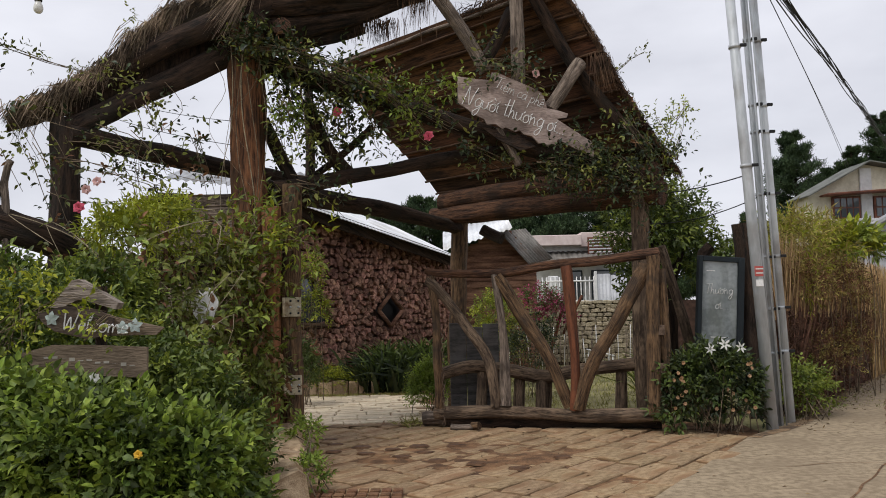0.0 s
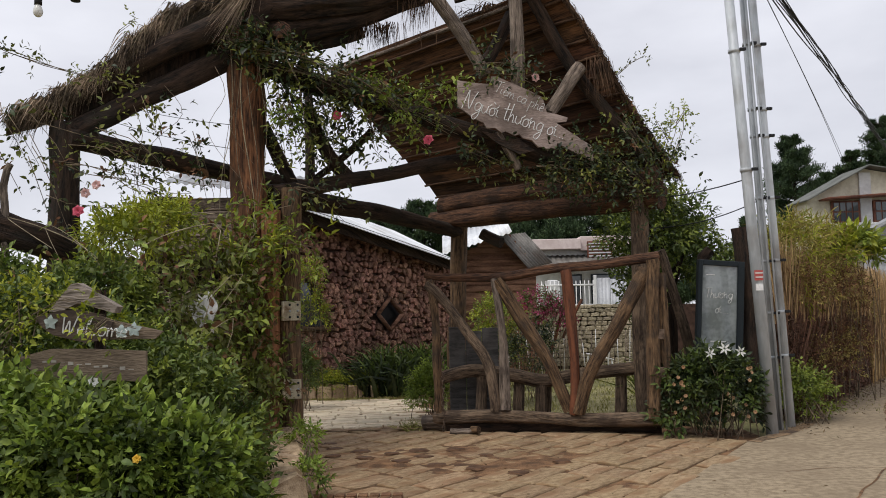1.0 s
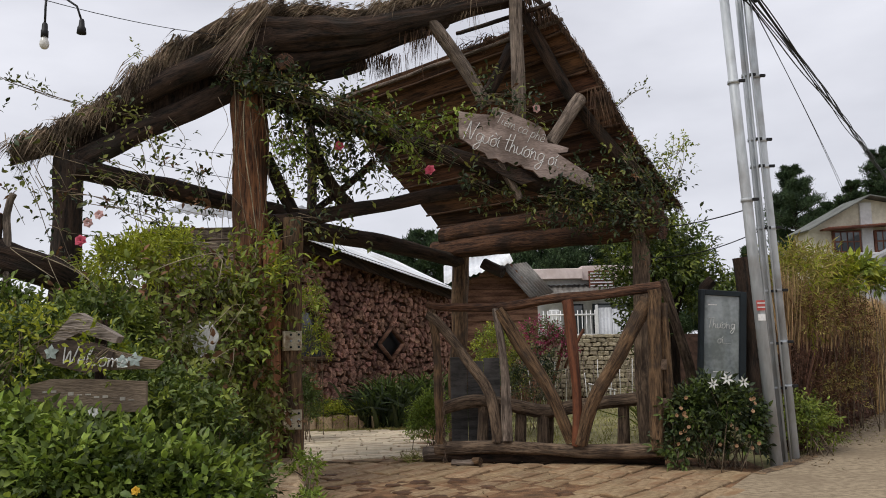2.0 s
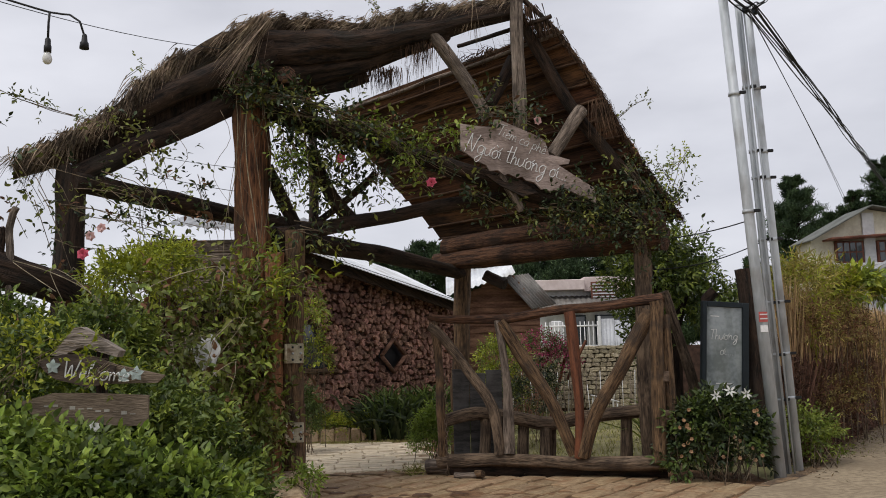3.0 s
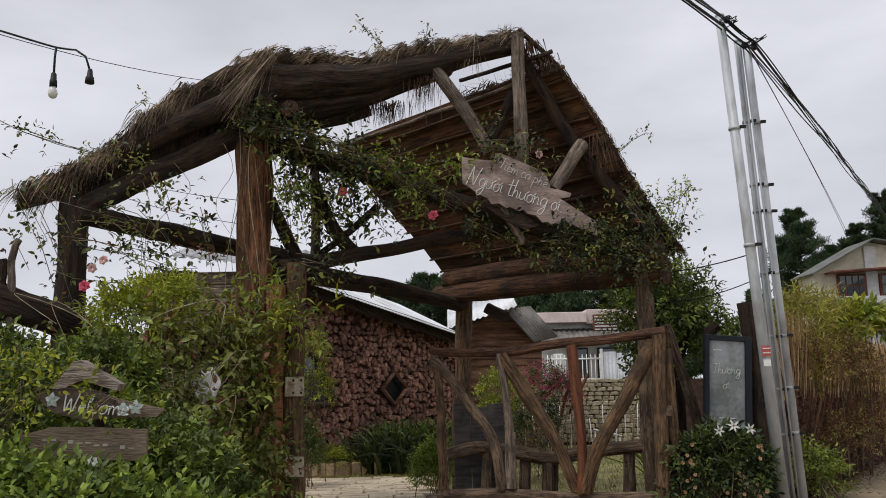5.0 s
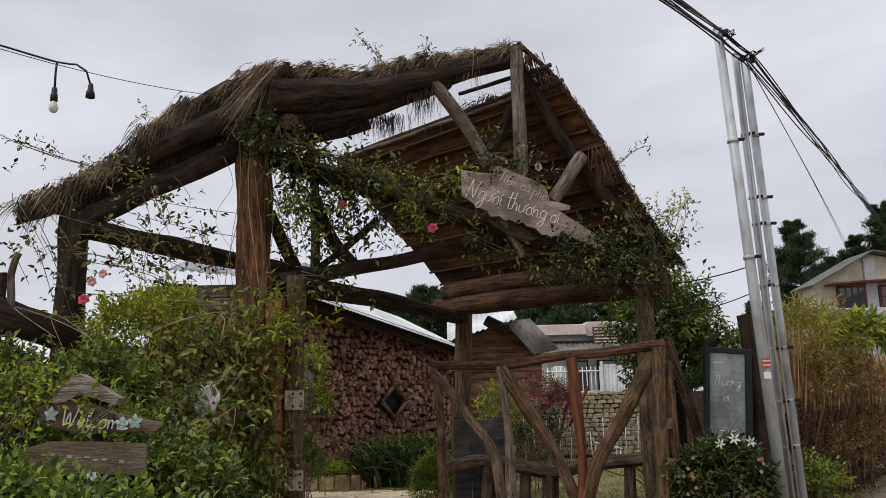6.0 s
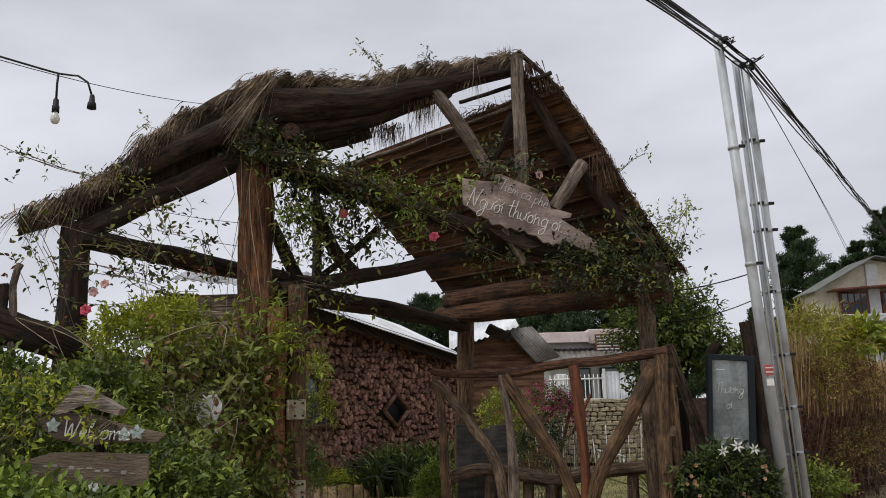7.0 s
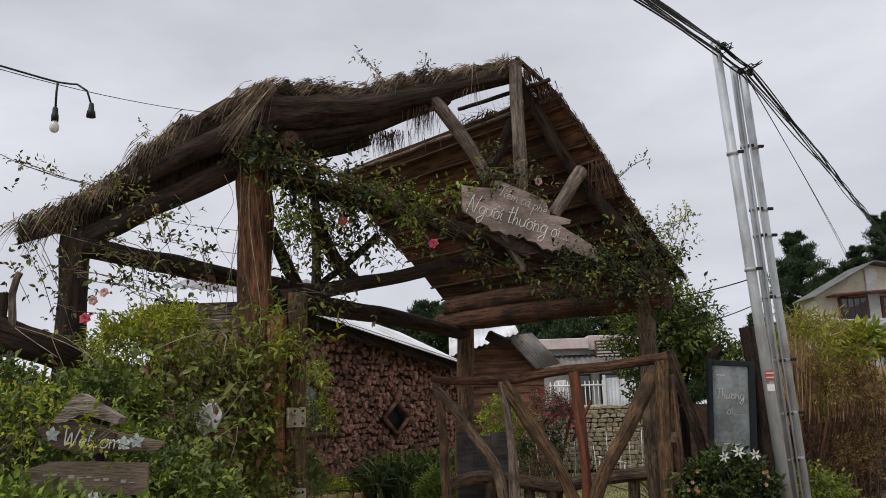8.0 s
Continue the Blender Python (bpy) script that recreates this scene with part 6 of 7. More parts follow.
# ---- plants ----
bush("leafy_shrub", (-1.9, 4.9, 0), "dense fresh green shrub with pointed toothed leaves", "shrub",
     [((-2.45, 4.9, 0.46), (0.62, 0.55, 0.64)), ((-1.9, 4.85, 0.40), (0.6, 0.55, 0.60)), ((-1.52, 4.95, 0.36), (0.36, 0.5, 0.5)), ((-1.38, 5.25, 0.15), (0.24, 0.3, 0.28)), ((-3.0, 5.1, 0.5), (0.5, 0.5, 0.62)),
      ((-2.75, 4.6, 0.72), (0.24, 0.24, 0.24)), ((-2.1, 4.55, 0.74), (0.22, 0.22, 0.2)), ((-1.7, 4.65, 0.62), (0.2, 0.2, 0.22))],
     5400, 0.08, L_SHRUB, 301, stem=0.15, pairs=3, ratio=0.64, stems=90, second=(0.35, L_DEEP))
bush("leafy_shrub", (-4.1, 7.5, 0), "mid-green shrub below the fallen trunk", "shrub",
     [((-4.15, 7.5, 1.68), (0.42, 0.4, 0.42)), ((-3.7, 7.4, 1.1), (0.4, 0.4, 0.5)), ((-4.3, 7.3, 0.8), (0.5, 0.5, 0.6))], 1300, 0.085, L_DEEP, 325, stem=0.16, stems=40, second=(0.4, L_SHRUB))
bush("leafy_shrub", (-1.9, 6.3, 0), "deep green shrub growing beside the welcome sign", "shrub",
     [((-2.1, 6.2, 0.72), (0.5, 0.6, 0.6)), ((-1.75, 6.4, 0.42), (0.36, 0.5, 0.42)), ((-2.6, 6.3, 0.85), (0.6, 0.6, 0.6)), ((-2.95, 7.0, 1.5), (0.5, 0.35, 0.45))],
     3000, 0.075, L_DEEP, 302, stem=0.15, stems=60, second=(0.4, L_MID))
bush("yellow_shrub", (-3.0, 6.3, 0), "yellow-green shrub with fine pinnate leaves", "shrub",
     [((-3.05, 6.3, 1.35), (0.5, 0.45, 0.45)), ((-3.45, 6.5, 1.3), (0.45, 0.5, 0.48)), ((-2.75, 6.4, 1.2), (0.4, 0.45, 0.4)), ((-3.2, 6.3, 0.8), (0.5, 0.5, 0.8))],
     1500, 0.075, L_DEEP, 303, stem=0.16, ratio=0.45, stems=50, second=(0.45, L_YELLOW))
bush("yellow_shrub", (-3.0, 8.0, 0), "yellow-green leafy crown climbing over the fallen trunk", "shrub",
     [((-3.02, 8.0, 2.2), (0.42, 0.4, 0.3)), ((-2.75, 8.1, 2.35), (0.35, 0.35, 0.25))],
     560, 0.085, L_YELLOW, 304, stem=0.18, ratio=0.36, stems=24, second=(0.12, L_MID))
vine("tangled_vine", (-2.9, 7.8, 0), "tangled climbing rose with withered and green leaves",
     [([(-3.3, 7.6, 1.55), (-2.95, 7.7, 1.8), (-2.3, 8.5, 1.9)], 9, 0.35), ([(-3.9, 7.3, 1.2), (-3.0, 7.3, 1.5), (-2.2, 8.2, 1.4)], 10, 0.55), ([(-3.6, 7.2, 0.7), (-2.6, 7.2, 1.0), (-2.1, 8.0, 0.8)], 8, 0.5),
      ([(-2.75, 8.6, 0.1), (-2.6, 8.7, 1.2), (-2.65, 8.8, 2.3)], 10, 0.35), ([(-2.3, 8.9, 0.1), (-2.3, 9.0, 1.2), (-2.35, 9.1, 2.2)], 8, 0.18)],
     305, leaf=0.11, per_m=105, spread=0.8, second=(0.4, L_MID), brown=0.18, mat=L_VINE)
vine("tangled_vine", (-2.1, 9.15, 0), "long drooping rose leaves over the short gate post",
     [([(-2.3, 9.1, 1.6), (-2.15, 9.15, 1.1), (-2.05, 9.2, 0.5)], 8, 0.15), ([(-2.2, 9.15, 1.3), (-1.98, 9.2, 0.9), (-1.9, 9.25, 0.3)], 7, 0.1)],
     327, leaf=0.12, per_m=40, spread=0.3, second=(0.5, L_MID), mat=L_VINE, ratio=0.38, hang=0.5, brown=0.05)
vine("tangled_vine", (-2.6, 9.0, 0), "yellowing vine round the big gate post",
     [([(-2.5, 9.2, 1.6), (-2.3, 9.25, 2.3), (-1.8, 9.3, 2.5)], 8, 0.3), ([(-2.3, 9.2, 2.2), (-1.8, 9.25, 2.3), (-1.5, 9.4, 2.2)], 12, 0.22), ([(-2.3, 9.2, 1.4), (-2.0, 9.25, 1.9), (-1.9, 9.3, 2.3)], 7, 0.15)],
     306, leaf=0.13, per_m=55, spread=0.4, second=(0.3, L_YELLOW), mat=L_MID, ratio=0.36, brown=0.05)
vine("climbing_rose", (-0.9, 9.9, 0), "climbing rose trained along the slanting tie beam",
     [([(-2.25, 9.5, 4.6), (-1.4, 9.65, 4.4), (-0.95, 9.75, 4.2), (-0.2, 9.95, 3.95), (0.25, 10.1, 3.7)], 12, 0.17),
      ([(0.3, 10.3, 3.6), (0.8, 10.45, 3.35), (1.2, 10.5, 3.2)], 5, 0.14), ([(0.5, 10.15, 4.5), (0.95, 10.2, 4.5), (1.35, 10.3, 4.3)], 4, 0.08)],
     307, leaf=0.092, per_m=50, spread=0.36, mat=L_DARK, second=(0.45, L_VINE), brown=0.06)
# Dark leaf colour stands in for the shade under the thatch here.
vine("climbing_rose", (-2.1, 9.5, 0), "rose leaves on the head of the big post, coloured dark for roof shade",
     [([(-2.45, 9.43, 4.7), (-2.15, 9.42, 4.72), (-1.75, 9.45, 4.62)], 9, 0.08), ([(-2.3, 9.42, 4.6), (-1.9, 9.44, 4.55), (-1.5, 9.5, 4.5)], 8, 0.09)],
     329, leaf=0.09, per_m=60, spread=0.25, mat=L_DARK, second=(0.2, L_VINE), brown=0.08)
vine("climbing_rose", (-0.4, 9.9, 0), "fresh green rose spray cascading from the tie beam",
     [([(-0.95, 9.65, 4.35), (-0.5, 9.75, 4.0), (-0.15, 9.85, 3.55)], 9, 0.13), ([(-0.3, 9.8, 4.05), (0.05, 9.85, 4.2), (0.35, 9.95, 4.25)], 3, 0.05), ([(-1.8, 9.4, 4.0), (-1.7, 9.5, 3.7), (-1.65, 9.5, 3.3)], 5, 0.12)],
     317, leaf=0.085, per_m=44, spread=0.28, mat=L_MID, second=(0.45, L_SHRUB))
vine("climbing_rose", (-1.4, 9.9, 0), "loose rose shoots hanging below the tie beam",
     [([(-1.9, 9.6, 4.3), (-1.8, 9.7, 3.8), (-1.7, 9.7, 3.2)], 9, 0.3), ([(-1.5, 9.7, 4.2), (-1.3, 9.8, 3.7), (-1.3, 9.8, 3.2)], 6, 0.3), ([(-0.9, 9.9, 4.0), (-0.7, 10, 3.6), (-0.5, 10.1, 3.5)], 6, 0.25), ([(-1.75, 9.5, 3.0), (-1.4, 9.8, 2.95), (-1.2, 9.9, 2.75)], 5, 0.15)],
     308, leaf=0.09, per_m=40, spread=0.5, mat=L_VINE, second=(0.3, L_DARK), stem_r=0.005)
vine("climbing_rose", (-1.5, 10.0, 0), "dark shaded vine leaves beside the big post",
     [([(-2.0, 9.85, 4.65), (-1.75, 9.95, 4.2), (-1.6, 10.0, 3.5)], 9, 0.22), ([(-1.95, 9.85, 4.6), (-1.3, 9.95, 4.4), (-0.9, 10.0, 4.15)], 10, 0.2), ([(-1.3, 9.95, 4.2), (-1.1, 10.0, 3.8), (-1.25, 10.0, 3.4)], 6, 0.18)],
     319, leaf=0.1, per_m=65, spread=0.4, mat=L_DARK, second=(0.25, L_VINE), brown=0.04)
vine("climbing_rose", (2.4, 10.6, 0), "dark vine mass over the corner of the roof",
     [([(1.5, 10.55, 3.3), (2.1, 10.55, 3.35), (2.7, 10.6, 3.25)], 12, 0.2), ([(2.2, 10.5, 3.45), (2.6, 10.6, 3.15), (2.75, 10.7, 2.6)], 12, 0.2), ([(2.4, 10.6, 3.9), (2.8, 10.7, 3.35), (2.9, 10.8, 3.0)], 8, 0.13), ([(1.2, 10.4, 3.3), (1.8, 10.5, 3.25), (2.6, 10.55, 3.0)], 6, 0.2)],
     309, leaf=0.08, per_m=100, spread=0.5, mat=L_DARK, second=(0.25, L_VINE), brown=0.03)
vine("climbing_rose", (3.1, 10.8, 0), "bright green shoots standing up from the roof corner",
     [([(2.95, 10.7, 3.4), (3.1, 10.75, 3.8), (3.15, 10.8, 4.15)], 7, 0.12), ([(3.0, 10.7, 3.7), (2.85, 10.8, 4.05)], 2, 0.06), ([(3.1, 10.7, 3.9), (3.3, 10.8, 4.15)], 2, 0.06)],
     310, leaf=0.06, per_m=36, spread=0.2, mat=L_MID, second=(0.5, L_YELLOW))
for seed, path, many in ((311, [(2.3, 10.8, 4.55), (2.55, 10.8, 4.75), (2.75, 10.8, 4.85)], 3), (312, [(-0.75, 10.2, 5.85), (-0.95, 10.2, 6.1), (-1.15, 10.2, 6.3)], 2), (313, [(-0.25, 10.3, 5.95), (-0.17, 10.3, 6.3)], 2),
                         (314, [(-3.7, 6.6, 3.8), (-3.3, 6.8, 3.65), (-2.6, 7.4, 3.6)], 3), (315, [(-3.55, 9.0, 4.7), (-3.35, 9.0, 4.85)], 2)):
    vine("rose_shoot", path[0], "thin leafy shoot against the sky", [(path, many, 0.05)], seed, leaf=0.055, per_m=16, spread=0.1, mat=L_VINE, stem_r=0.004)
vine("climbing_rose", (-3.6, 8.7, 0), "thin rose shoots round the far log post",
     [([(-4.3, 8.4, 3.5), (-4.0, 8.4, 2.9), (-3.9, 8.4, 2.4)], 7, 0.3), ([(-4.0, 8.5, 3.2), (-3.3, 8.8, 3.0), (-2.7, 9.2, 2.8)], 8, 0.35), ([(-3.6, 8.6, 3.5), (-3.2, 8.8, 3.2), (-3.2, 8.8, 2.6)], 6, 0.35), ([(-3.2, 9.0, 3.9), (-3.0, 9.1, 3.4)], 3, 0.2), ([(-4.6, 8.0, 3.3), (-4.3, 8.0, 2.8)], 4, 0.2), ([(-2.8, 9.3, 3.6), (-2.6, 9.4, 2.8)], 4, 0.15)],
     316, leaf=0.085, per_m=25, spread=0.4, mat=L_VINE, second=(0.4, L_DARK), brown=0.08, stem_r=0.005)

bush("flowering_bush", (3.2, 9.85, 0), "dark green bush with small peach flowers below the menu board", "bush",
     [((2.95, 9.95, 0.42), (0.34, 0.32, 0.42)), ((3.3, 9.95, 0.5), (0.36, 0.32, 0.42)), ((2.75, 9.95, 0.2), (0.22, 0.28, 0.25)), ((3.45, 9.95, 0.28), (0.24, 0.28, 0.3)), ((3.15, 9.9, 0.75), (0.2, 0.2, 0.22)), ((2.8, 9.9, 0.6), (0.18, 0.2, 0.2))], 1000, 0.1, L_DARK, 321, stem=0.16, stems=40, second=(0.4, L_DEEP))
bush("weed_clump", (-1.1, 7.0, 0), "small green weeds growing beside the stone edging", "weeds", [((-1.14, 7.0, 0.14), (0.1, 0.16, 0.16)), ((-1.4, 8.2, 0.3), (0.12, 0.2, 0.14))], 120, 0.06, L_SHRUB, 326, stem=0.1, stems=8)
bush("weed_clump", (4.45, 10.7, 0), "green weeds at the foot of the poles", "weeds", [((4.45, 10.75, 0.3), (0.2, 0.2, 0.45)), ((4.8, 11.0, 0.25), (0.25, 0.2, 0.35))], 300, 0.07, L_MID, 322, stems=16)
bush("round_shrub", (-0.2, 12.0, 0), "small clipped green shrub inside the gate", "shrub", [((-0.28, 12.0, 0.3), (0.2, 0.2, 0.32)), ((-0.2, 12.1, 0.5), (0.16, 0.16, 0.24))], 900, 0.05, L_SHRUB, 323, stems=10)
bush("round_shrub", (-2.3, 13.5, 0), "dark green shrub beside the hinge post", "shrub", [((-2.35, 13.5, 0.5), (0.25, 0.25, 0.5))], 420, 0.06, L_DEEP, 324, stems=10)


def strap_plant(name, at, count, length, width, mat, label, seed, spread=0.5, lift=1.0):
    rng = np.random.default_rng(seed)
    ob = thing(name, at, label, "plant")
    n = count
    root = np.array(at) + np.concatenate([rng.normal(size=(n, 2)) * spread * 0.5, np.zeros((n, 1))], 1)
    way = np.concatenate([rng.normal(size=(n, 2)) * 0.7, rng.uniform(0.5, 1.2, (n, 1)) * lift], 1)
    part("leaves", blades("leaves", rng, root, way, rng.uniform(0.6, 1.1, n) * length, width * rng.uniform(0.7, 1.2, n), mat, 0.45), mat, ob, kind="stuff")
    return ob


for k, (x, y, s) in enumerate(((-1.45, 15.95, 0.8), (-1.15, 16.2, 1.05), (-0.8, 16.1, 1.0), (-0.45, 16.3, 1.1), (-0.95, 15.85, 0.85), (-0.15, 16.5, 1.1))):
    strap_plant("lily_clump", (x, y, 0), 190, 1.6 * s, 0.085, L_DEEP if k % 2 else L_DARK, "dark strap-leaved lily clump against the log-end wall", 330 + k, 0.5, 2.4)
bush("bed_flowers", (-2.0, 15.9, 0), "low yellow-green border plants in the stone-edged bed", "plants", [((-2.3, 15.7, 0.12), (0.6, 0.22, 0.32)), ((-1.4, 15.85, 0.1), (0.6, 0.22, 0.25))], 900, 0.06, L_MID, 340, stems=0, second=(0.75, L_YELLOW), fine=False)
bush("wall_creeper", (-2.7, 15.0, 0), "yellow-green creeper beside the house window", "creeper", [((-2.35, 14.0, 2.0), (0.3, 0.3, 0.5)), ((-2.2, 14.0, 1.5), (0.2, 0.25, 0.4))], 230, 0.08, L_YELLOW, 341, stems=14, second=(0.5, L_MID), fine=False)
bush("weeping_shrub", (1.1, 16.5, 0), "yellow-green shrub behind the gate", "shrub", [((1.05, 16.5, 1.35), (0.45, 0.4, 0.45)), ((1.0, 16.5, 0.8), (0.4, 0.4, 0.5))], 600, 0.08, L_YELLOW, 342, stems=20, second=(0.5, L_MID), fine=False)
bush("bougainvillea", (2.1, 18.0, 0), "magenta flowering shrub behind the gate", "shrub", [((2.1, 18.0, 1.55), (0.5, 0.4, 0.35)), ((2.4, 18.2, 1.3), (0.4, 0.4, 0.3))], 420, 0.08, L_MAGENTA, 343, stems=20, second=(0.45, L_DEEP), fine=False)
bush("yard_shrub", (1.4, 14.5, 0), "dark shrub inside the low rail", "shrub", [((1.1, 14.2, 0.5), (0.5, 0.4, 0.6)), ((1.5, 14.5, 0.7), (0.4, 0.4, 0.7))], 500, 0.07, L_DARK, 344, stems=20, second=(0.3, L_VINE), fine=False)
strap_plant("grass_tuft", (-0.45, 11.0, 0), 90, 0.3, 0.014, L_GRASS, "tuft of grass at the gate sill", 345, 0.2)
strap_plant("bamboo_grass", (3.15, 11.6, 0), 260, 1.7, 0.034, L_MID, "tall green reedy plant beside the gate post", 346, 0.25, 3.0)


def tree(name, at, height, blobs, sprigs, leaf, mat, label, seed, trunk=0.16, second=None, limbs=10, ratio=0.5, group=""):
    rng = np.random.default_rng(seed)
    ob = thing(name, at, label, "tree", group)
    foot = Vector(at)
    crown_mid = Vector(np.mean([b[0] for b in blobs], axis=0))
    part("trunk", log_mesh("trunk", [foot - Vector((0, 0, 0.1)), foot.lerp(crown_mid, 0.5) + Vector((0.1, 0, 0)), crown_mid], trunk, trunk * 0.4, M_BARK, seg=10, step=0.4, seed=seed), M_BARK, ob)
    for k in range(limbs):
        c, r = blobs[k % len(blobs)]
        tip = Vector(c) + Vector(rng.normal(size=3) * np.array(r) * 0.45)
        s = foot.lerp(crown_mid, rng.uniform(0.45, 0.95))
        part("limb", log_mesh("limb", [s, s.lerp(tip, 0.5) + Vector((0, 0, 0.1)), tip], trunk * 0.35, trunk * 0.1, M_BARK, seg=6, step=0.5, seed=seed + k), M_BARK, ob)
    p, d = blob_points(rng, blobs, sprigs, inner=0.35, low=-1.0)
    d = unit(d + rng.normal(size=d.shape) * 0.6)
    b, w, f, l = sprig_leaves(rng, p, d, 3, leaf * 1.8, leaf)
    if second:
        cut = np.tile(rng.random(len(p)) < second[0], 7)
        part("second_leaves", leaf_mesh("second_leaves", b[cut], w[cut], f[cut], l[cut], l[cut] * ratio, second[1], False), second[1], ob, kind="stuff")
        b, w, f, l = b[~cut], w[~cut], f[~cut], l[~cut]
    part("crown", leaf_mesh("crown", b, w, f, l, l * ratio, mat, False), mat, ob, kind="stuff")
    return ob


tree("garden_tree", (3.3, 12.6, 0), 4, [((3.0, 12.5, 2.6), (0.6, 0.6, 0.6)), ((3.6, 12.7, 2.75), (0.55, 0.5, 0.55)), ((3.9, 12.8, 2.3), (0.4, 0.5, 0.4)), ((3.2, 12.5, 3.1), (0.45, 0.45, 0.35)), ((2.9, 12.2, 1.8), (0.3, 0.4, 0.5))], 1500, 0.10, L_DEEP, "dark green garden tree behind the menu board", 350, second=(0.4, L_MID))
tree("garden_tree", (6.5, 17.5, 0), 5, [((6.0, 17.0, 2.4), (0.5, 0.5, 0.35))], 160, 0.12, L_DEEP, "small dark tree behind the yard", 351)


def pine(at, height, wide, seed, label, bare=0.3, tiers=26, needles=360, blade=0.30):
    """A pine: straight trunk, rising boughs, each ending in tufts of needles."""
    rng = np.random.default_rng(seed)
    ob = thing("pine_tree", at, label, "tree", "pines beyond the yard")
    foot = Vector(at)
    part("trunk", log_mesh("trunk", [foot - Vector((0, 0, 0.3)), foot + Vector((0.1, 0, height * 0.5)), foot + Vector((0, 0, height))], height * 0.018, height * 0.005, M_BARK, seg=8, step=1.0, seed=seed), M_BARK, ob)
    lines, P, D = [], [], []
    for k in range(tiers * 5):
        z = height * (bare + (1 - bare) * rng.random())
        reach = wide * (0.25 + 0.75 * math.sin(math.pi * (0.22 + 0.74 * (z / height - bare) / (1 - bare)))) * rng.uniform(0.5, 1.1)
        a = rng.uniform(0, 2 * math.pi)
        tip = foot + Vector((math.cos(a) * reach, math.sin(a) * reach, z + reach * 0.25))
        root = foot + Vector((0, 0, z))
        lines.append([root, root.lerp(tip, 0.5) + Vector((0, 0, -reach * 0.05)), tip])
        for t in (0.55, 0.75, 0.9, 1.0):
            c = root.lerp(tip, t)
            m = needles // 4
            P.append(np.array(c) + rng.normal(size=(m, 3)) * reach * np.array([0.14, 0.14, 0.10]))
            D.append(rng.normal(size=(m, 3)) * 0.7 + np.array([0, 0, 0.7]))
    P, D = np.concatenate(P), np.concatenate(D)
    part("boughs", tubes("boughs", lines, M_BARK, height * 0.006, 5, 0.4), M_BARK, ob)
    part("needles", leaf_mesh("needles", P, D, rng.normal(size=P.shape), blade * rng.uniform(0.6, 1.2, len(P)), blade * 0.14, L_PINE, False), L_PINE, ob, kind="stuff")


pine((25.8, 60, 0), 13.8, 2.1, 401, "dark round-crowned pine behind the cream house", 0.35)
pine((31.0, 62, 0), 12.9, 1.4, 402, "dark pine above the cream house roof", 0.4)
pine((35.6, 66, 0), 16.4, 2.2, 403, "tall dark pine above the cream house roof", 0.4)
pine((30.0, 64, 0), 11.6, 1.4, 404, "dark pine in the row beyond the houses", 0.5)
pine((23.2, 62, 0), 8.0, 1.5, 405, "low dark pine beside the poles", 0.3)
for k, (x, y, h, w) in enumerate(((-4.2, 45, 7.0, 2.0), (-2.6, 46, 6.6, 2.0), (-1.0, 44, 7.2, 2.0), (0.6, 46, 7.6, 2.2), (2.2, 45, 6.8, 2.0), (5.5, 46, 6.8, 2.2), (7.4, 47, 7.2, 2.2), (9.2, 46, 6.9, 2.2), (11.2, 47, 7.2, 2.2), (13.2, 46, 6.8, 2.0), (3.8, 48, 7.0, 2.2))):
    pine((x, y, 0), h, w, 410 + k, "green pine of the row beyond the yard", 0.25, 14)

bush("dry_hedge", (5.4, 12.0, 0), "dry brown leafy creeper over the reed fence", "creeper", [((5.2, 11.75, 0.6), (0.35, 0.15, 0.5)), ((5.9, 12.7, 0.65), (0.4, 0.15, 0.55)), ((6.55, 13.5, 0.75), (0.35, 0.15, 0.6)), ((4.98, 11.4, 1.65), (0.3, 0.22, 0.42)), ((5.7, 12.3, 1.7), (0.4, 0.22, 0.42)), ((6.4, 13.25, 1.65), (0.45, 0.22, 0.4)), ((6.95, 14.2, 1.35), (0.4, 0.2, 0.3))], 1700, 0.06, L_BROWN, 363, stem=0.15, ratio=0.4, stems=0, second=(0.38, L_BAMBOO), fine=False)
# pale bamboo over the reed fence
bush("bamboo_clump", (5.6, 12.6, 0), "dry yellowing bamboo leaning over the reed fence", "bamboo", [((5.0, 12.0, 2.2), (0.5, 0.4, 0.5)), ((5.7, 12.9, 2.3), (0.6, 0.45, 0.45)), ((6.2, 13.7, 2.0), (0.45, 0.35, 0.3)), ((4.9, 11.7, 1.7), (0.4, 0.3, 0.5))], 560, 0.17, L_BAMBOO, 361, stem=0.26, ratio=0.15, stems=12, second=(0.35, L_YELLOW))
bush("papaya_shrub", (6.8, 13.6, 0), "large-leaved green shrub over the reed fence", "shrub", [((6.5, 13.2, 2.35), (0.4, 0.35, 0.25)), ((7.0, 14.0, 2.35), (0.3, 0.3, 0.15))], 110, 0.2, L_MID, 362, stem=0.2, ratio=0.45, stems=12, second=(0.4, L_YELLOW))

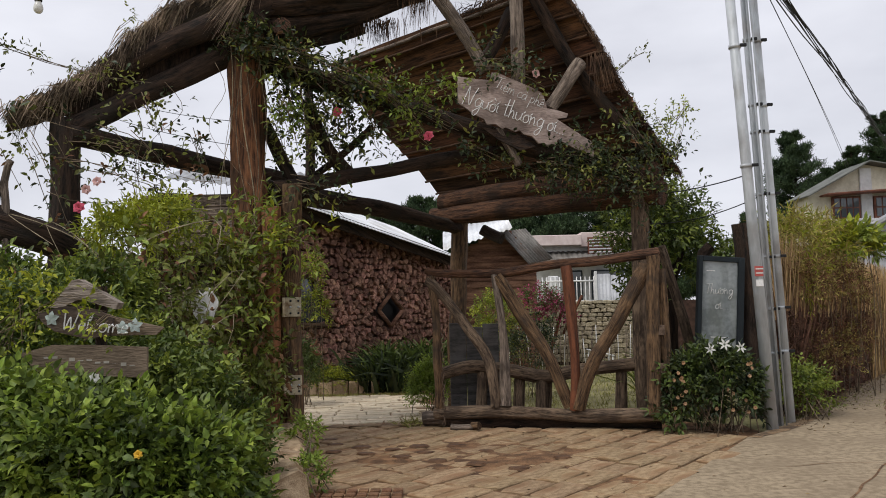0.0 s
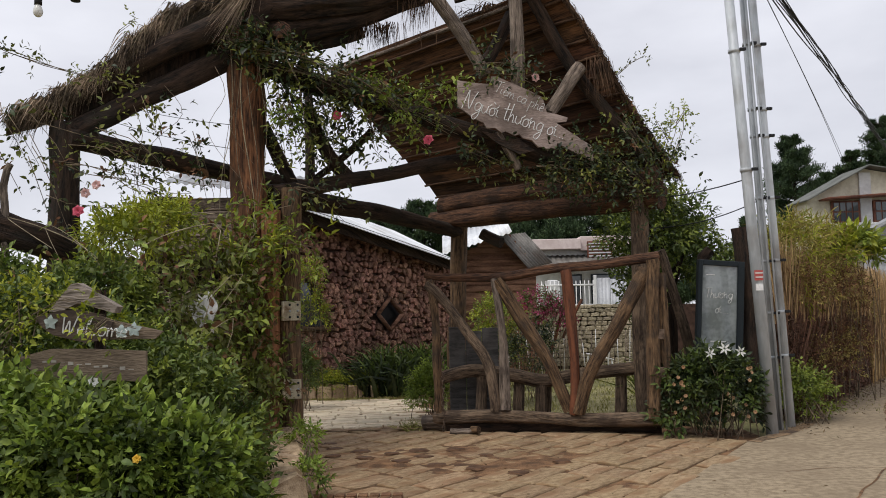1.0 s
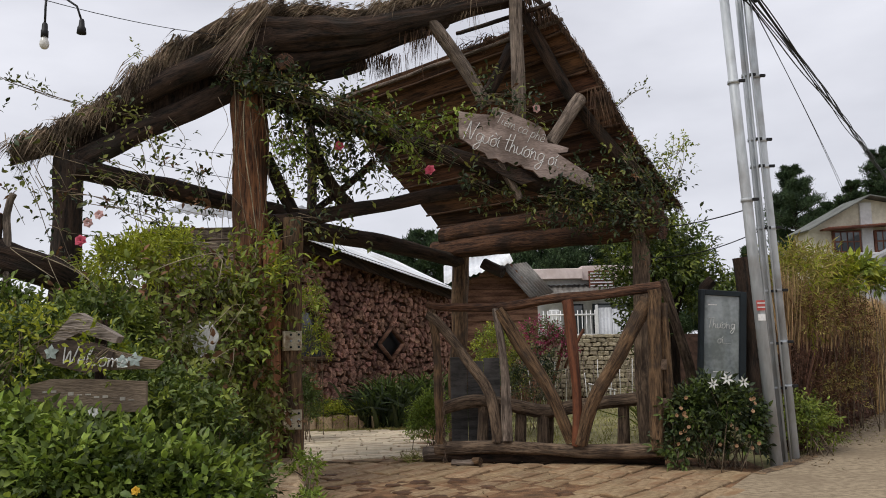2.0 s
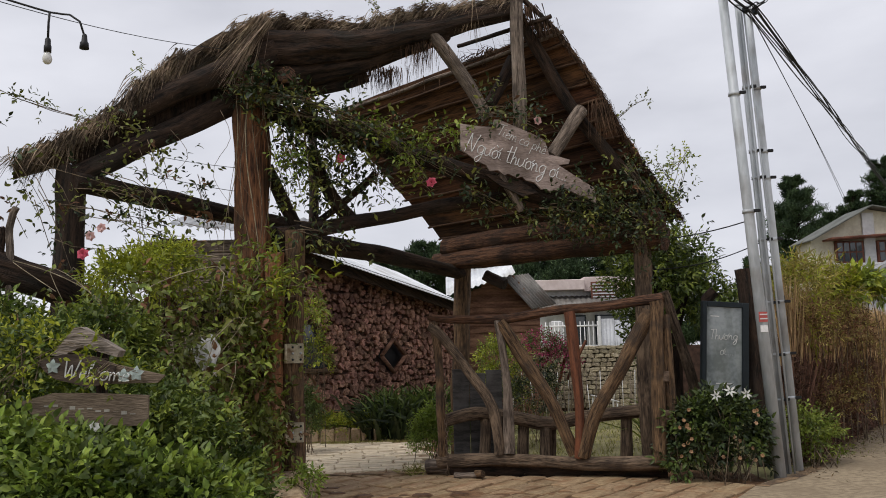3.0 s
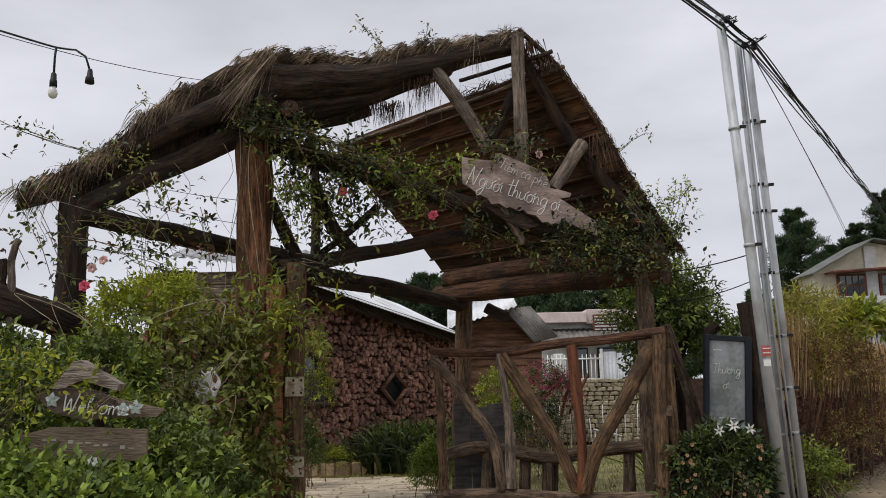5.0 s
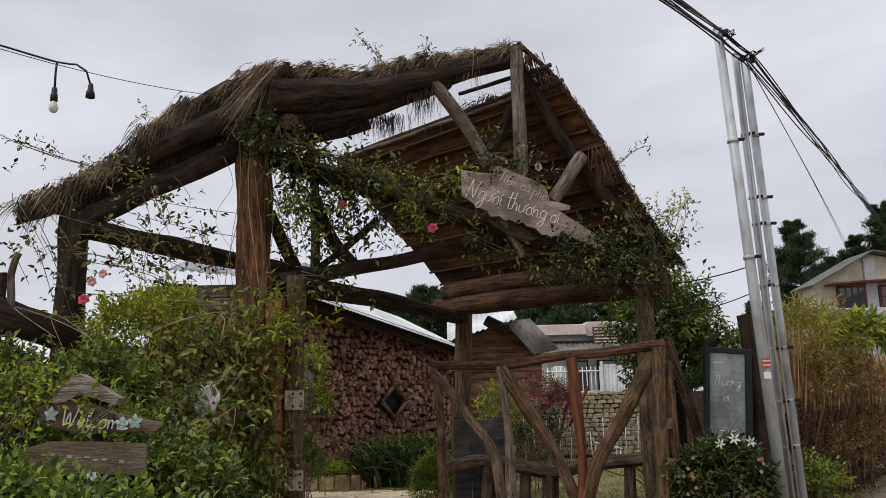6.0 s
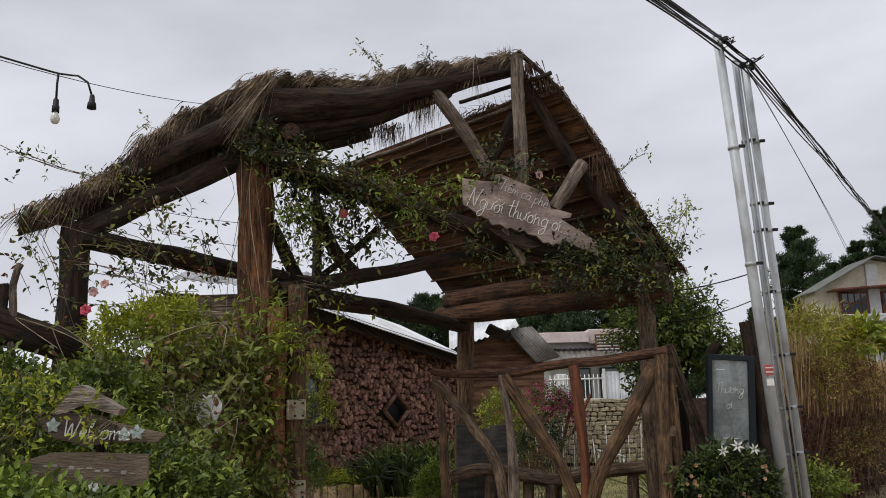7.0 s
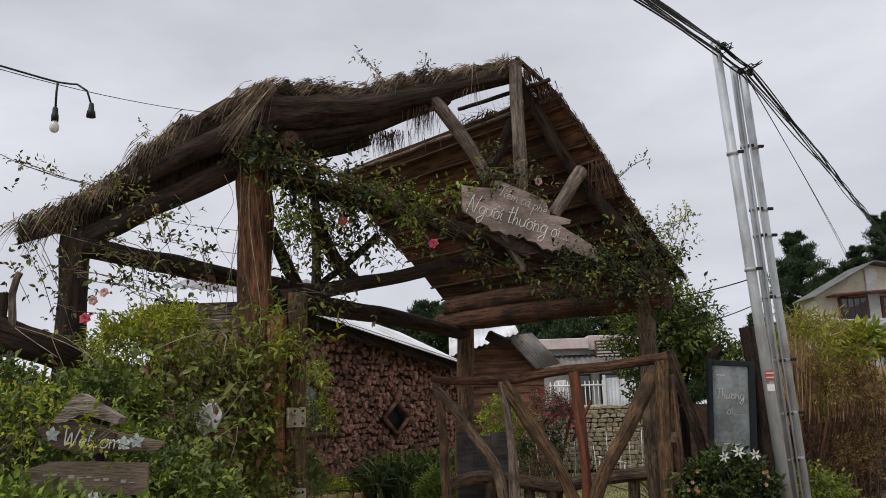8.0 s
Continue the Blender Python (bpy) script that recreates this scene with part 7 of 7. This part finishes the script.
for k, (at, s, mat, lab) in enumerate((((-1.21, 9.6, 3.85), 0.11, P_ROSE, "pink rose bloom on the climbing rose"), ((-0.14, 9.75, 3.57), 0.12, P_ROSE, "deep pink rose bloom on the tie beam"), ((-3.62, 8.2, 2.6), 0.11, P_ROSE, "pink rose bloom on the climbing rose"), ((-3.55, 8.2, 2.78), 0.09, P_PALE, "faded pink rose bloom by the trunk"),
                                       ((-3.42, 8.15, 2.85), 0.09, P_PALE, "faded pink rose bloom by the trunk"), ((1.2, 10.1, 4.4), 0.1, P_PALE, "pale rose bloom beside the name board"), ((-2.5, 8.3, 1.6), 0.16, P_WHITE, "white rose bloom in the tangled vine"), ((-2.62, 8.2, 1.4), 0.14, P_WHITE, "white rose bloom in the tangled vine"), ((-2.0, 4.75, 1.16), 0.05, P_WHITE, "small white flower on the shrub"), ((-1.62, 4.4, 0.78), 0.045, P_YELLOW, "small yellow flower on the shrub"),
                                       ((3.05, 9.6, 0.98), 0.12, P_WHITE, "white lily bloom above the dark bush"), ((3.22, 9.6, 1.03), 0.13, P_WHITE, "white lily bloom above the dark bush"), ((3.4, 9.6, 0.99), 0.12, P_WHITE, "white lily bloom above the dark bush"))):
    flower("lily_bloom" if "lily" in lab else "rose_bloom", at, s, mat, lab, 500 + k, *((1, 0.42) if "lily" in lab else (4, 1.3)))
rng = np.random.default_rng(77)
for k in range(22):
    a = rng.uniform(0, math.pi)
    flower("small_bloom", (3.08 + 0.45 * math.cos(a), 9.6 + rng.normal() * 0.04, 0.2 + 0.68 * rng.random()), 0.042, P_PEACH, "small peach bloom on the dark bush", 600 + k, 2)


def canes(name, at, label, paths, seed, r=0.007):
    rng = np.random.default_rng(seed)
    ob = thing(name, at, label, "climbing plant")
    for k in range(paths):
        foot = Vector((rng.uniform(-3.6, -2.1), rng.uniform(7.0, 8.6), rng.uniform(0.2, 1.2)))
        tip = foot + Vector((rng.uniform(-1.2, 1.0), rng.uniform(-0.5, 0.2), rng.uniform(0.6, 1.5)))
        mid = foot.lerp(tip, 0.5) + Vector((rng.normal() * 0.15, -0.15, 0.3))
        end = tip + Vector((rng.normal() * 0.25, -0.1, -rng.uniform(0.0, 0.35)))
        part("cane", tubes("cane", [resample([foot, mid, tip, end], 0.1)], M_CANE, r * rng.uniform(0.6, 1.3), 5, 0.5), M_CANE, ob)
    return ob


canes("rose_canes", (-2.8, 7.8, 0), "long pale arching rose canes in the tangle", 30, 371)
rng = np.random.default_rng(378)
for k in range(6):
    x0 = -2.46 + 0.075 * k + rng.normal() * 0.02
    wind = [(x0 + 0.10 * math.sin(1.3 * i + k) * (0.4 + 0.15 * i), 9.455 - 0.03 * rng.random() - 0.03 * (i % 2), 4.85 - 0.55 * i + rng.normal() * 0.05) for i in range(7)]
    top("hanging_cane", tubes("hanging_cane", [resample(wind, 0.12)], M_TWIG if k % 3 else M_CANE, 0.003 + 0.004 * rng.random(), 5, 0.7), M_TWIG, "thin brown cane climbing the big post", "climbing plant")
for k in (1, 3, 5, 6):
    x0, z0 = -3.6 + 0.22 * k, 3.75 + 0.13 * k
    drop = [(x0 + 0.12 * rng.normal(), 8.95 + 0.08 * k, z0), (x0 + 0.15 * rng.normal(), 8.9 + 0.08 * k, z0 - 0.35), (x0 + 0.2 * rng.normal(), 8.9 + 0.08 * k, z0 - 0.8), (x0 + 0.25 * rng.normal(), 8.85 + 0.08 * k, z0 - 1.25 - 0.3 * rng.random())]
    top("hanging_cane", tubes("hanging_cane", [resample(drop, 0.1)], M_TWIG, 0.0035, 5, 0.5), M_TWIG, "thin bare rose cane hanging below the roof edge", "climbing plant")
vine("yellow_creeper", (-2.4, 5.2, 0), "yellow-green leafy sprays over the welcome sign",
     [([(-2.7, 5.1, 1.42), (-2.4, 5.1, 1.62), (-2.1, 5.1, 1.55)], 4, 0.07), ([(-2.2, 5.08, 1.40), (-2.08, 5.08, 1.5), (-1.92, 5.08, 1.44)], 7, 0.06), ([(-2.9, 5.2, 1.2), (-2.6, 5.1, 1.55)], 4, 0.1)],
     318, leaf=0.055, per_m=30, spread=0.2, mat=L_YELLOW, second=(0.4, L_MID), stem_r=0.004)

# ---- lawn, litter ----
def lawn():
    rng = np.random.default_rng(9)
    n = 9000
    x, y = rng.uniform(-0.2, 7, n), rng.uniform(11.5, 21, n)
    keep = ~((x < 0.2) & (y < 15))
    root = np.stack([x, y, np.full(n, -0.035)], 1)[keep]
    m = len(root)
    way = np.concatenate([rng.normal(size=(m, 2)) * 0.4, np.ones((m, 1))], 1)
    return blades("lawn_grass", rng, root, way, rng.uniform(0.06, 0.16, m), 0.012, L_GRASS, 0.3)


top("lawn_grass", lawn(), L_GRASS, "short dry yellow-green lawn in the yard", "grass", kind="stuff")


def verge_grass():
    rng = np.random.default_rng(19)
    n = 3200
    t = rng.random(n)
    x = np.where(t < 0.5, rng.uniform(-2.6, -0.3, n), rng.uniform(4.4, 9.5, n))
    y = np.where(t < 0.5, 15.1 + rng.normal(size=n) * 0.15, 11.0 + (x - 4.5) * 1.37 - 0.15 + rng.normal(size=n) * 0.12)
    root = np.stack([x, y, np.full(n, -0.02)], 1)
    way = np.concatenate([rng.normal(size=(n, 2)) * 0.5, np.ones((n, 1))], 1)
    return blades("verge_grass", rng, root, way, rng.uniform(0.03, 0.1, n), 0.012, L_GRASS, 0.4)


top("verge_grass", verge_grass(), L_GRASS, "thin grass along the fence and flower bed", "grass", kind="stuff")


def litter():
    rng = np.random.default_rng(29)
    n = 1500
    pick_ = rng.random(n) * 0.53
    x = np.where(pick_ < 0.5, rng.uniform(4.2, 9, n), rng.uniform(-1.6, 3.2, n))
    y = np.where(pick_ < 0.5, 10.4 + (x - 4.2) * 1.37 + rng.normal(size=n) * 0.35, rng.uniform(6.5, 11, n))
    z = np.full(n, 0.02)
    base = np.stack([x, y, z], 1)
    way = np.concatenate([rng.normal(size=(n, 2)), rng.normal(size=(n, 1)) * 0.15], 1)
    face = np.concatenate([rng.normal(size=(n, 2)) * 0.3, np.ones((n, 1))], 1)
    return leaf_mesh("leaf_litter", base, way, face, rng.uniform(0.02, 0.06, n), 0.02, M_LITTER, False)


top("leaf_litter", litter(), M_LITTER, "scattered dead leaves and grit along the road edge", "leaf litter", kind="stuff")


# ---- pieces of walls and pavement ----
def chunk_kinds(name, mat, count, seed, sides=7):
    kinds = []
    for k in range(count):
        r = np.random.default_rng(seed + k)
        verts, faces = [], []
        for y, s in ((0.5, 1.0), (-0.36, 0.97), (-0.5, 0.8)):
            for i in range(sides):
                a = 2 * math.pi * (i + 0.25 * r.normal()) / sides if y == 0.5 else None
                if y == 0.5:
                    q = 0.5 * r.uniform(0.62, 1.15)
                    verts.append((math.cos(a) * q, y, math.sin(a) * q))
                else:
                    b = verts[i]
                    verts.append((b[0] * s, y + 0.06 * r.normal(), b[2] * s))
        for ring in range(2):
            for i in range(sides):
                j = (i + 1) % sides
                faces.append((ring * sides + i, ring * sides + j, ring * sides + sides + j, ring * sides + sides + i))
        faces.append(tuple(2 * sides + i for i in range(sides)))
        kinds.append(mesh_of(name, verts, faces, mat, False))
    return kinds


ends = chunk_kinds("log_end", M_SPLIT, 10, 700, 6)
rng = np.random.default_rng(13)
z, row, pieces = 0.07, 0, []
while z < 3.5:
    x = 0.03 + (0.08 if row % 2 else 0)
    while x < WLEN:
        w = rng.uniform(0.075, 0.175)
        cx, cz = x + w / 2, z + rng.normal() * 0.025
        inside = abs(cx - DIA[0]) + abs(cz - DIA[1]) < DIA[2] + 0.09
        window = 0 < cx < 1.4 and 1.25 < cz < 2.22 and cx < 1.42 - (cz - 1.25) * 0.45
        if cz < wall_top(cx) - 0.06 and not inside and not window:
            m = WALL @ Matrix.Translation((cx, -0.02 - rng.random() * 0.035, cz)) @ Matrix.Rotation(rng.uniform(0, 6.28), 4, "Y") @ Matrix.Diagonal((w * 1.25, 0.12, w * rng.uniform(0.85, 1.25), 1))
            pieces.append((m, ends[rng.integers(0, len(ends))], 1.0 < cx < 3.9 and 0.5 < cz < 2.35))
        x += w
    z += 0.108
    row += 1
singles = [p for p in pieces if p[2]][:300]
rest_v, rest_f = [], []
for p in pieces:
    m, me, _ = p
    if p in singles:
        ob = new("log_end", me)
        ob.parent = house
        ob.matrix_parent_inverse = Matrix.Translation(-house.location)
        ob.matrix_basis = m
    else:
        off = len(rest_v)
        rest_v += [m @ v.co for v in me.vertices]
        rest_f += [[off + i for i in f.vertices] for f in me.polygons]
part("log_end_field", mesh_of("log_end_field", rest_v, rest_f, M_SPLIT, False), M_SPLIT, house, kind="stuff")


def paver_kinds(mat, count, seed):
    kinds = []
    for k in range(count):
        r = np.random.default_rng(seed + k)
        corners = [(-0.5, -0.5), (0.5, -0.5), (0.5, 0.5), (-0.5, 0.5)]
        outline = []
        for i in range(4):
            a, b = np.array(corners[i]), np.array(corners[(i + 1) % 4])
            for t in (0.06, 0.5, 0.94):
                outline.append(a + (b - a) * t + r.normal(size=2) * 0.034)
        n = len(outline)
        verts = [(p[0], p[1], -1.0) for p in outline] + [(p[0], p[1], -0.2 + 0.03 * r.normal()) for p in outline] + [(p[0] * 0.94, p[1] * 0.93, 0.02 * r.normal()) for p in outline]
        verts.append((0, 0, 0.01))
        faces = []
        for ring in range(2):
            for i in range(n):
                j = (i + 1) % n
                faces.append((ring * n + i, ring * n + j, ring * n + n + j, ring * n + n + i))
        for i in range(n):
            faces.append((2 * n + i, 2 * n + (i + 1) % n, 3 * n))
        kinds.append(mesh_of("paving_stone", verts, faces, mat, False))
    return kinds


def inside_poly(x, y, poly):
    hit = False
    for i in range(len(poly)):
        (x0, y0), (x1, y1) = poly[i], poly[i - 1]
        if (y0 > y) != (y1 > y) and x < (x1 - x0) * (y - y0) / (y1 - y0) + x0:
            hit = not hit
    return hit


pave = thing("paving", (0.5, 8.5, 0), "worn reddish-tan stone paving of the drive", "paving", kind="structure")
stones, pale_stones = paver_kinds(M_PAVE, 8, 800), paver_kinds(M_PAVE_PALE, 6, 820)
DRIVE = [(-1.3, 5.9), (1.25, 5.9), (3.25, 9.2), (2.75, 10.1), (-0.2, 11.05), (-2.0, 11.05), (-1.65, 9.2)]
YARD = [(-2.1, 11.25), (-0.25, 11.25), (-0.35, 13.4), (-0.4, 15.0), (-2.9, 14.9), (-2.9, 12.5)]


def lay(poly, ang, w, h, gap, seed, sink, kinds):
    r = np.random.default_rng(seed)
    c, s = math.cos(ang), math.sin(ang)
    for j in range(-60, 60):
        off = r.random()
        u = -18 + off * w
        while u < 18:
            ww = w * r.uniform(0.6, 1.4)
            v = j * h
            x, y = c * (u + ww / 2) - s * v, 10 + s * (u + ww / 2) + c * v
            if inside_poly(x, y, poly):
                ob = new("paving_stone", kinds[r.integers(0, len(kinds))])
                ob.parent = pave
                ob.matrix_parent_inverse = Matrix.Translation(-pave.location)
                wash = max(0.0, 1 - ((x - 0.1) / 1.9) ** 2 - ((y - 8.7) / 1.2) ** 2) if sink else 0
                ob.location = (x, y, 0.010 + r.normal() * 0.006 - 0.014 * wash)
                ob.rotation_euler = (r.normal() * 0.012, r.normal() * 0.012, ang + r.normal() * 0.035 + (math.pi if r.random() < 0.5 else 0))
                ob.scale = (ww - gap, h - gap, 0.05)
            u += ww


lay(DRIVE, math.atan2(0.79, 0.61), 0.52, 0.29, 0.036, 41, True, stones)
lay(YARD, 0.12, 0.36, 0.22, 0.01, 42, False, pale_stones)
